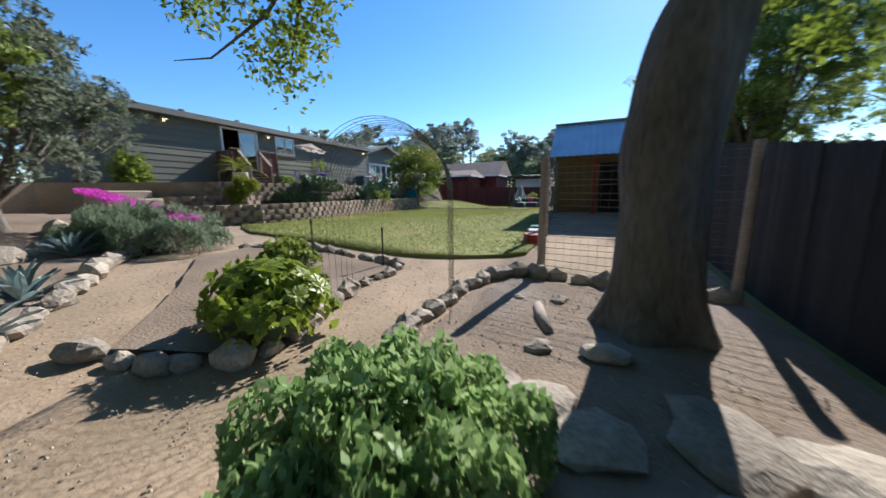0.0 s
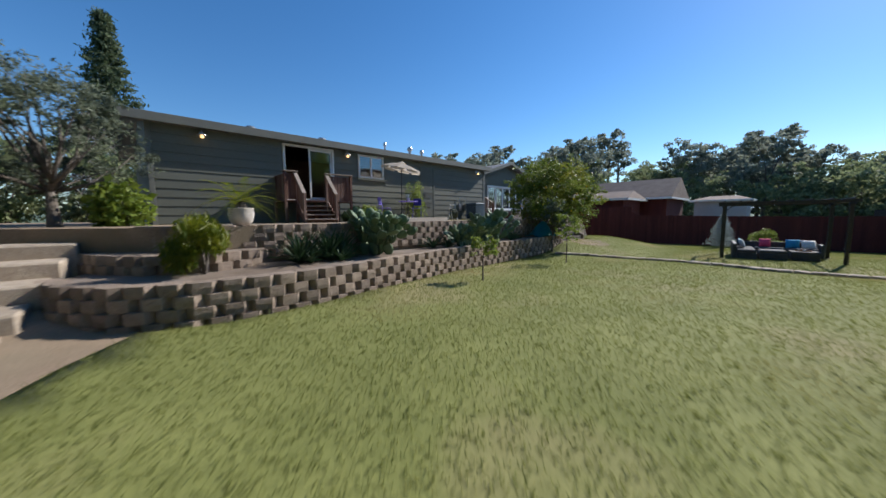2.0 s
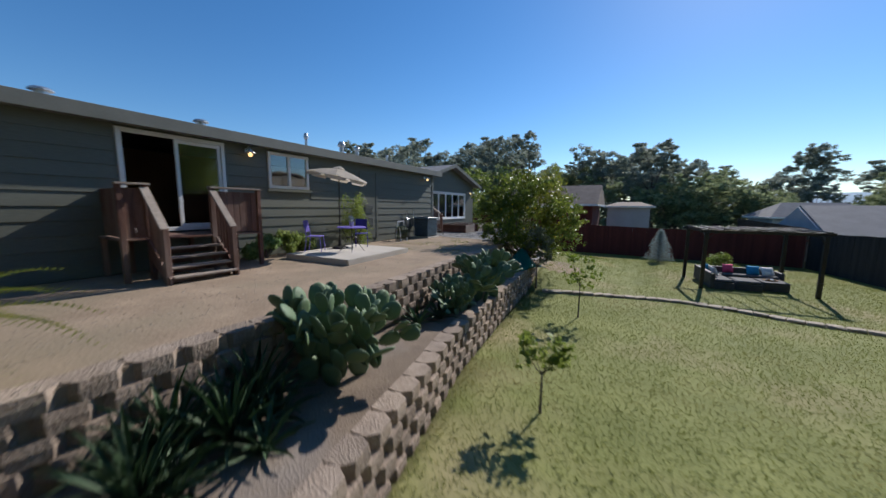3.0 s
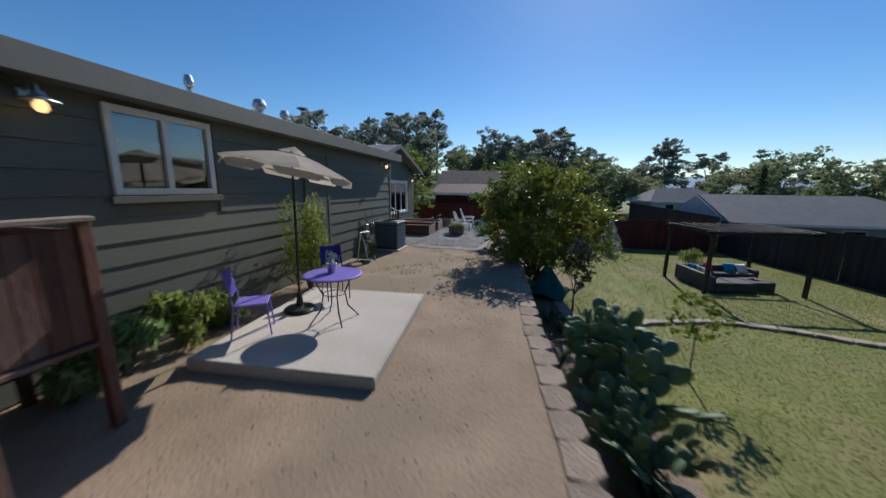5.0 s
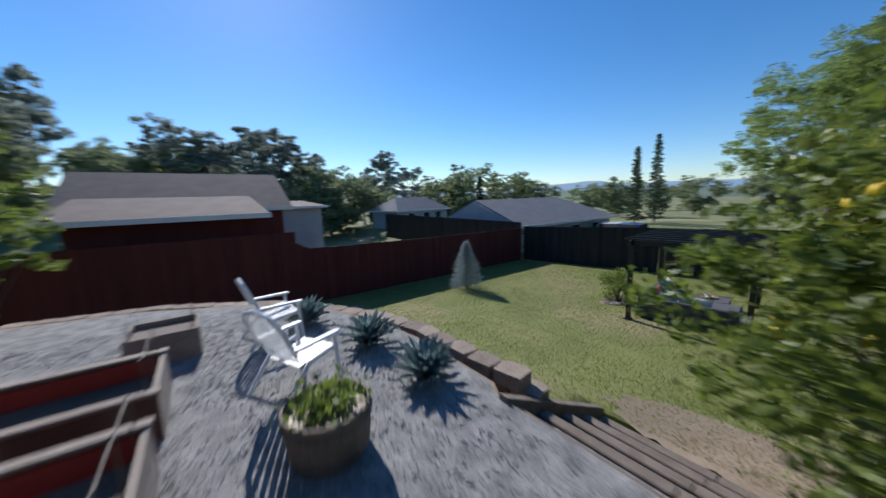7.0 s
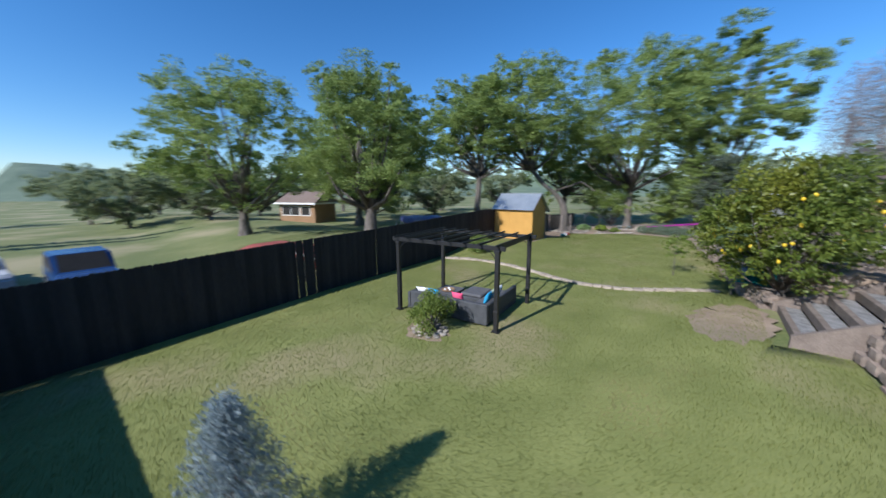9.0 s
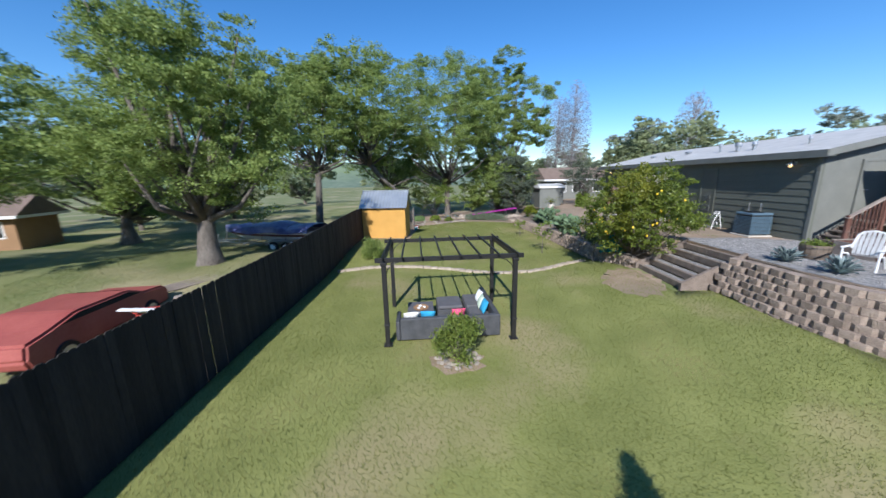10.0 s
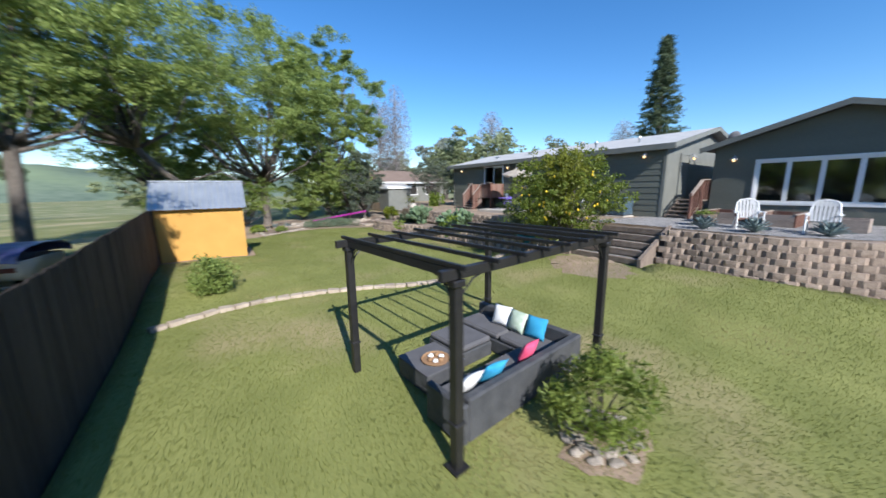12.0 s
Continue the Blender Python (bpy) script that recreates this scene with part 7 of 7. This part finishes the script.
hip_house("neighbour_house", (14.0, 42.3, -1.6), (6.6, 4.5), 3.0, 4.9, STUCCO, SLATE, "low pale house with a wide grey shingle roof", 0, 2.6, gable=True)
hip_house("red_garage", (-12.5, 40.2, -0.9), (2.8, 2.4), 4.1, 4.85, REDWOOD, TANROOF, "barn-red garage with a low tan shingle roof", 0, 0.4, lit=False)
hip_house("red_barn", (-12.0, 47.0, -0.9), (4.4, 3.6), 4.3, 6.4, REDWOOD, TANROOF, "barn-red house with a tan gable roof", 0, 0.1, lit=False)
hip_house("white_house", (-4.7, 56, -0.9), (2.3, 2.6), 4.2, 4.7, STUCCO, TANROOF, "small pale house beyond the red fence", 0, 1.5, lit=False)
hip_house("white_house", (15, 66, -1.5), (5, 3.0), 3.6, 5.4, STUCCO, SLATE, "pale far house with a grey roof", 10, 2.5)
hip_house("tan_cabin", (33, 13, 0.1), (2.6, 1.9), 2.2, 3.5, TANWALL, TANROOF, "tan wooden cabin across the field", 20, 0.2)
hip_house("far_bungalow", (-15.0, -9.0, 0.3), (4.2, 3.0), 3.5, 4.9, TRIM, TANROOF, "grey-green bungalow beyond the garden", 5, 0.3)
hip_house("utility_shed", (-9.6, 0.2, 1.3), (1.2, 0.9), 1.9, 2.1, TRIM, ROOFING, "small grey-green utility shed on the terrace", 5, 0.1, 0.12, False)

# ---------------------------------------------------------------- boat on its trailer
BOAT_Z = ground_z(11.7, 14.7)
boat = thing("boat", (11.7, 14.7, BOAT_Z), "white motor boat under a crumpled navy tarpaulin on a trailer", "boat", 172)
b = bmesh.new()
secs = []
for u, w, keel, deck in ((-3.2, 0.02, 1.05, 1.35), (-2.6, 0.55, 0.75, 1.32), (-1.6, 0.92, 0.55, 1.28), (0, 1.12, 0.48, 1.22), (1.8, 1.14, 0.48, 1.2), (3.0, 1.08, 0.52, 1.18)):
    secs.append([b.verts.new((u, sx * w, z)) for sx, z in ((-1, deck), (-0.92, keel + 0.32), (-0.5, keel + 0.12), (0, keel), (0.5, keel + 0.12), (0.92, keel + 0.32), (1, deck))])
for p, q in zip(secs, secs[1:]):
    for i in range(6):
        b.faces.new((p[i], p[i + 1], q[i + 1], q[i]))
b.faces.new(secs[0][::-1])
b.faces.new(secs[-1])
bmesh.ops.recalc_face_normals(b, faces=b.faces)
part("hull", b, HULL, boat, smooth=True)
for s in (-1, 1):
    b = bmesh.new()
    lo = [b.verts.new((u, s * (w + 0.015), z)) for u, w, z in ((-2.55, 0.55, 1.05), (-1.6, 0.92, 1.0), (0, 1.11, 0.95), (1.8, 1.13, 0.93), (3.0, 1.07, 0.92))]
    hi = [b.verts.new((v.co.x, v.co.y + s * 0.012, v.co.z + 0.13)) for v in lo]
    for i in range(4):
        b.faces.new((lo[i], lo[i + 1], hi[i + 1], hi[i]))
    part("stripe", b, MAROON, boat, "maroon hull stripe")
b = bmesh.new()
n, m = 26, 10
g = []
for i in range(n + 1):
    u = -3.35 + 6.5 * i / n
    w = 1.2 * (1 - max(0, (-u - 1.2) / 2.2) ** 1.8) + 0.04
    top = 1.52 + 0.16 * math.exp(-((u - 0.2) / 1.6) ** 2) + 0.12 * noise.noise((u * 1.5, 0, 2))
    row = []
    for j in range(m + 1):
        t_ = math.pi * j / m
        y = -w * math.cos(t_)
        z = 1.14 + (top - 1.14) * math.sin(t_) ** 0.5 + 0.06 * noise.noise((u * 2, y * 2.5, 4)) + 0.05 * math.sin(u * 2.6)
        row.append(b.verts.new((u, y, z)))
    g.append(row)
for p, q in zip(g, g[1:]):
    for j in range(m):
        b.faces.new((p[j], p[j + 1], q[j + 1], q[j]))
part("tarpaulin", b, BOATTARP, boat, "crumpled navy blue tarpaulin", smooth=True)
for u in (-1.6, 0.1, 1.7):
    part("strap", tube(bmesh.new(), [(u, -1.2, 0.75), (u, -1.22, 1.1), (u, -0.9, 1.5), (u, 0, 1.70 if u == 0.1 else 1.62), (u, 0.9, 1.5), (u, 1.22, 1.1), (u, 1.2, 0.75)], 0.014, 4), BLACKMETAL, boat)
tr = thing("boat_trailer", (11.7, 14.7, BOAT_Z), "galvanised twin-axle boat trailer parked on grass", "trailer", 172)
for s in (-1, 1):
    part("rail", tube(bmesh.new(), [(3.0, s * 0.75, 0.46), (-1.5, s * 0.75, 0.46), (-4.3, 0.06 * s, 0.42)], 0.045, 6), STEEL, tr)
    for u in (0.75, 1.6):
        w = part("wheel", lathe(bmesh.new(), [(0.16, -0.09), (0.28, -0.1), (0.31, -0.06), (0.31, 0.06), (0.28, 0.1), (0.16, 0.09)], 22), RUBBER, tr, at=(u, s * 1.12, 0.31), rot=(90, 0, 0))
        part("rim", lathe(bmesh.new(), [(0.17, -0.095), (0.12, -0.11), (0.03, -0.07), (0.03, 0.07), (0.12, 0.11), (0.17, 0.095)], 16), WHITE, w, "white steel rim")
    part("mudguard", tube(bmesh.new(), [(0.25, s * 1.12, 0.42), (0.4, s * 1.12, 0.62), (0.8, s * 1.12, 0.70), (1.6, s * 1.12, 0.70), (1.95, s * 1.12, 0.62), (2.1, s * 1.12, 0.42)], [0.06, 0.09, 0.10, 0.10, 0.09, 0.06], 6), STEEL, tr)
    for u in (-2.0, 2.2):
        part("bunk_post", tube(bmesh.new(), [(u, s * 0.6, 0.46), (u, s * 0.55, 0.72)], 0.03, 6), STEEL, tr)
for u in (0.75, 1.6, -1.5, 2.9):
    part("cross_bar", tube(bmesh.new(), [(u, -0.95, 0.40), (u, 0.95, 0.40)], 0.04, 6), STEEL, tr)
part("jack", tube(bmesh.new(), [(-4.1, 0, 0.02), (-4.1, 0, 0.85)], 0.035, 8), STEEL, tr)
part("winch_post", tube(bmesh.new(), [(-3.6, 0, 0.42), (-3.3, 0, 1.15)], 0.04, 6), STEEL, tr)


# ---------------------------------------------------------------- cars and clutter beyond the fence
def car(loc, rz, paint, label, tall=1.0):
    t = thing("car", loc, label, "car", rz, "parked cars")
    b = bmesh.new()
    prof = [(-2.2, 0.35), (-2.25, 0.75), (-2.1, 0.92), (-1.2, 1.0), (-0.65, 1.45 * tall), (0.95, 1.48 * tall), (1.7, 1.05), (2.2, 0.95), (2.28, 0.6), (2.2, 0.35)]
    f = [b.verts.new((x, -0.86, z)) for x, z in prof]
    k = [b.verts.new((x, 0.86, z)) for x, z in prof]
    b.faces.new(f)
    b.faces.new(k[::-1])
    for i in range(len(f)):
        b.faces.new((f[i - 1], f[i], k[i], k[i - 1]))
    bmesh.ops.recalc_face_normals(b, faces=b.faces)
    bmesh.ops.bevel(b, geom=b.edges[:], offset=0.06, segments=2, affect="EDGES")
    body = part("body", b, paint, t, smooth=False)
    for s in (-1, 1):
        b = bmesh.new()
        v = [b.verts.new((x, s * 0.868, z)) for x, z in ((-1.05, 1.02), (-0.6, 1.38 * tall), (0.85, 1.40 * tall), (1.45, 1.06))]
        b.faces.new(v if s < 0 else v[::-1])
        part("side_window", b, DARK, body)
        for x in (-1.35, 1.4):
            w = part("wheel", lathe(bmesh.new(), [(0.2, -0.1), (0.31, -0.1), (0.33, -0.05), (0.33, 0.05), (0.31, 0.1), (0.2, 0.1)], 20), RUBBER, t, at=(x, s * 0.80, 0.33), rot=(90, 0, 0))
            part("rim", lathe(bmesh.new(), [(0.21, -0.105), (0.05, -0.08), (0.05, 0.08), (0.21, 0.105)], 14), STEEL, w)
    b = bmesh.new()
    b.faces.new([b.verts.new(p) for p in ((-1.19, -0.74, 1.03), (-1.19, 0.74, 1.03), (-0.70, 0.68, 1.44 * tall), (-0.70, -0.68, 1.44 * tall))])
    part("windscreen", b, DARK, body)
    return t


car((10.6, 26.7, ground_z(10.6, 26.7)), 100, CARRED, "old sun-faded red car parked behind the dark fence", 0.85)
car((14.5, 33.2, -0.5), 5, CARBLUE, "dark blue car with pale roof parked beyond the fence", 1.15)
car((17.5, 36.2, -0.55), 10, STUCCO, "pale grey car parked beyond the fence", 1.0)
for k, (x, y, mat, lab) in enumerate(((8.0, 26.9, CLOTH_WHITE, "white"), (8.6, 26.2, REDPAINT, "red"), (8.3, 25.4, GREYWOOD, "grey"))):
    t = thing("scrap_pile", (x, y, ground_z(x, y)), lab + " boards and scrap stacked behind the fence", "scrap pile", 20 * k, "scrap piles")
    for j in range(7):
        part("board", boxed((-0.8 + 0.05 * j, -0.35 + 0.1 * j, 0.9 + 0.05 * j) if k == 0 else (-0.5, -0.3 + 0.1 * j, 0.05 + 0.12 * j), (0.8, -0.2 + 0.1 * j, 0.94 + 0.05 * j) if k == 0 else (0.5, -0.1 + 0.1 * j, 0.15 + 0.12 * j), 0.01), mat, t)
    if k == 0:
        for sx in (-0.6, 0.6):
            part("leg", boxed((sx, -0.2, 0), (sx + 0.08, 0.3, 0.9)), GREYWOOD, t)
t = thing("fallen_poles", (10.4, 23.6, ground_z(10.4, 23.6)), "long bleached poles lying on dry grass", "poles")
for k in range(4):
    part("pole", tube(bmesh.new(), [(-0.8 + 0.3 * k, -1.6, 0.05), (0.6 + 0.25 * k, 1.6, 0.06)], [0.05, 0.03], 6), GREYWOOD, t)

# ---------------------------------------------------------------- grass blades
rsn = np.random.RandomState(200)


def blades(name, n, x0, x1, y0, y1, size, inside, zfun, label, mat=BLADE):
    p = np.c_[x0 + (x1 - x0) * rsn.rand(n), y0 + (y1 - y0) * rsn.rand(n)]
    p = [(x, y, zfun(x, y)) for x, y in p if inside(x, y)]
    c = np.array(p)
    c[:, 2] += size * 0.35
    n = len(c)
    a = rsn.rand(n) * 2 * math.pi
    side = np.c_[np.cos(a), np.sin(a), np.zeros(n)] * 0.007
    leanv = np.c_[rsn.normal(size=(n, 2)) * size * 0.45, size * (0.5 + 0.5 * rsn.rand(n))]
    v = np.empty((n, 3, 3))
    base = c - np.array([0, 0, size * 0.35])
    v[:, 0], v[:, 1], v[:, 2] = base - side, base + side, base + leanv
    me = bpy.data.meshes.new(name)
    me.vertices.add(3 * n)
    me.vertices.foreach_set("co", v.ravel())
    me.loops.add(3 * n)
    me.loops.foreach_set("vertex_index", np.arange(3 * n))
    me.polygons.add(n)
    me.polygons.foreach_set("loop_start", np.arange(0, 3 * n, 3))
    me.update(calc_edges=True)
    return tagged(link(name, me, mat), label, "grass", kind="stuff")


def in_lawn(x, y):
    res = False
    for (ax, ay), (bx, by) in zip(lawn_outline, lawn_outline[1:] + lawn_outline[:1]):
        if (ay > y) != (by > y) and x < (bx - ax) * (y - ay) / (by - ay) + ax:
            res = not res
    return res


blades("lawn_grass", 380000, -11, 6.3, 2.4, 36, 0.05, in_lawn, turf_z, "short mown lawn grass blades")
blades("edge_grass", 9000, -8, 4, 2.5, 24, 0.11, lambda x, y: in_lawn(x, y) and not in_lawn(x - 0.25, y), turf_z, "longer grass along the lawn edge")
blades("field_grass", 60000, 6.7, 18, 8, 32, 0.10, lambda x, y: True, ground_z, "dry rough grass beyond the fence", ROUGH_GRASS)
rsn = np.random.RandomState(210)


def chips(name, n, x0, x1, y0, y1, size, inside, zfun, mat, label, category):
    """Small three-sided stones and crumbs lying on the ground."""
    p = [(x, y, zfun(x, y)) for x, y in zip(rsn.uniform(x0, x1, n), rsn.uniform(y0, y1, n)) if inside(x, y)]
    verts, faces = [], []
    for x, y, z in p:
        a, r = rsn.rand() * 6.28, size * (0.4 + rsn.rand() ** 3 * 1.6)
        i = len(verts)
        verts += [(x + r * math.cos(a + d), y + r * math.sin(a + d) * 0.8, z - 0.003) for d in (0, 1.7, 3.3, 4.8)] + [(x, y, z + r * 0.55)]
        faces += [(i, i + 1, i + 4), (i + 1, i + 2, i + 4), (i + 2, i + 3, i + 4), (i + 3, i, i + 4)]
    return tagged(raw(name, verts, faces, mat), label, category, kind="stuff")


def on_terrace(x, y):
    return -12.7 < x < -8.4 and not (-12.1 < x < -9.6 and 12.4 < y < 15.6)


chips("path_chips", 12000, -6, 6.3, -3, 3.6, 0.008, lambda x, y: not in_lawn(x, y), lambda x, y: ground_z(x, y) + 0.045, CHIP, "pale granite chips and crumbs on the garden path", "stone chips")
chips("terrace_chips", 9000, -12.7, -8.4, 6.5, 21, 0.011, on_terrace, lambda x, y: TERRACE, CHIP, "granite chips and crumbs on the terrace", "stone chips")
chips("gravel_stones", 22000, -14.6, -9.4, 21.3, 29.5, 0.013, lambda x, y: x < -9.5 - max(0, (y - 27) * 0.6), lambda x, y: TERRACE + 0.02, GREYCHIP, "loose grey gravel stones", "gravel")
rsn = np.random.RandomState(220)
blades("terrace_weeds", 2600, -11.9, -8.3, 15.8, 21.2, 0.07, lambda x, y: noise.noise((x * 0.9, y * 0.7, 5.0)) > 0.16, lambda x, y: TERRACE, "sparse green weeds growing in the granite")
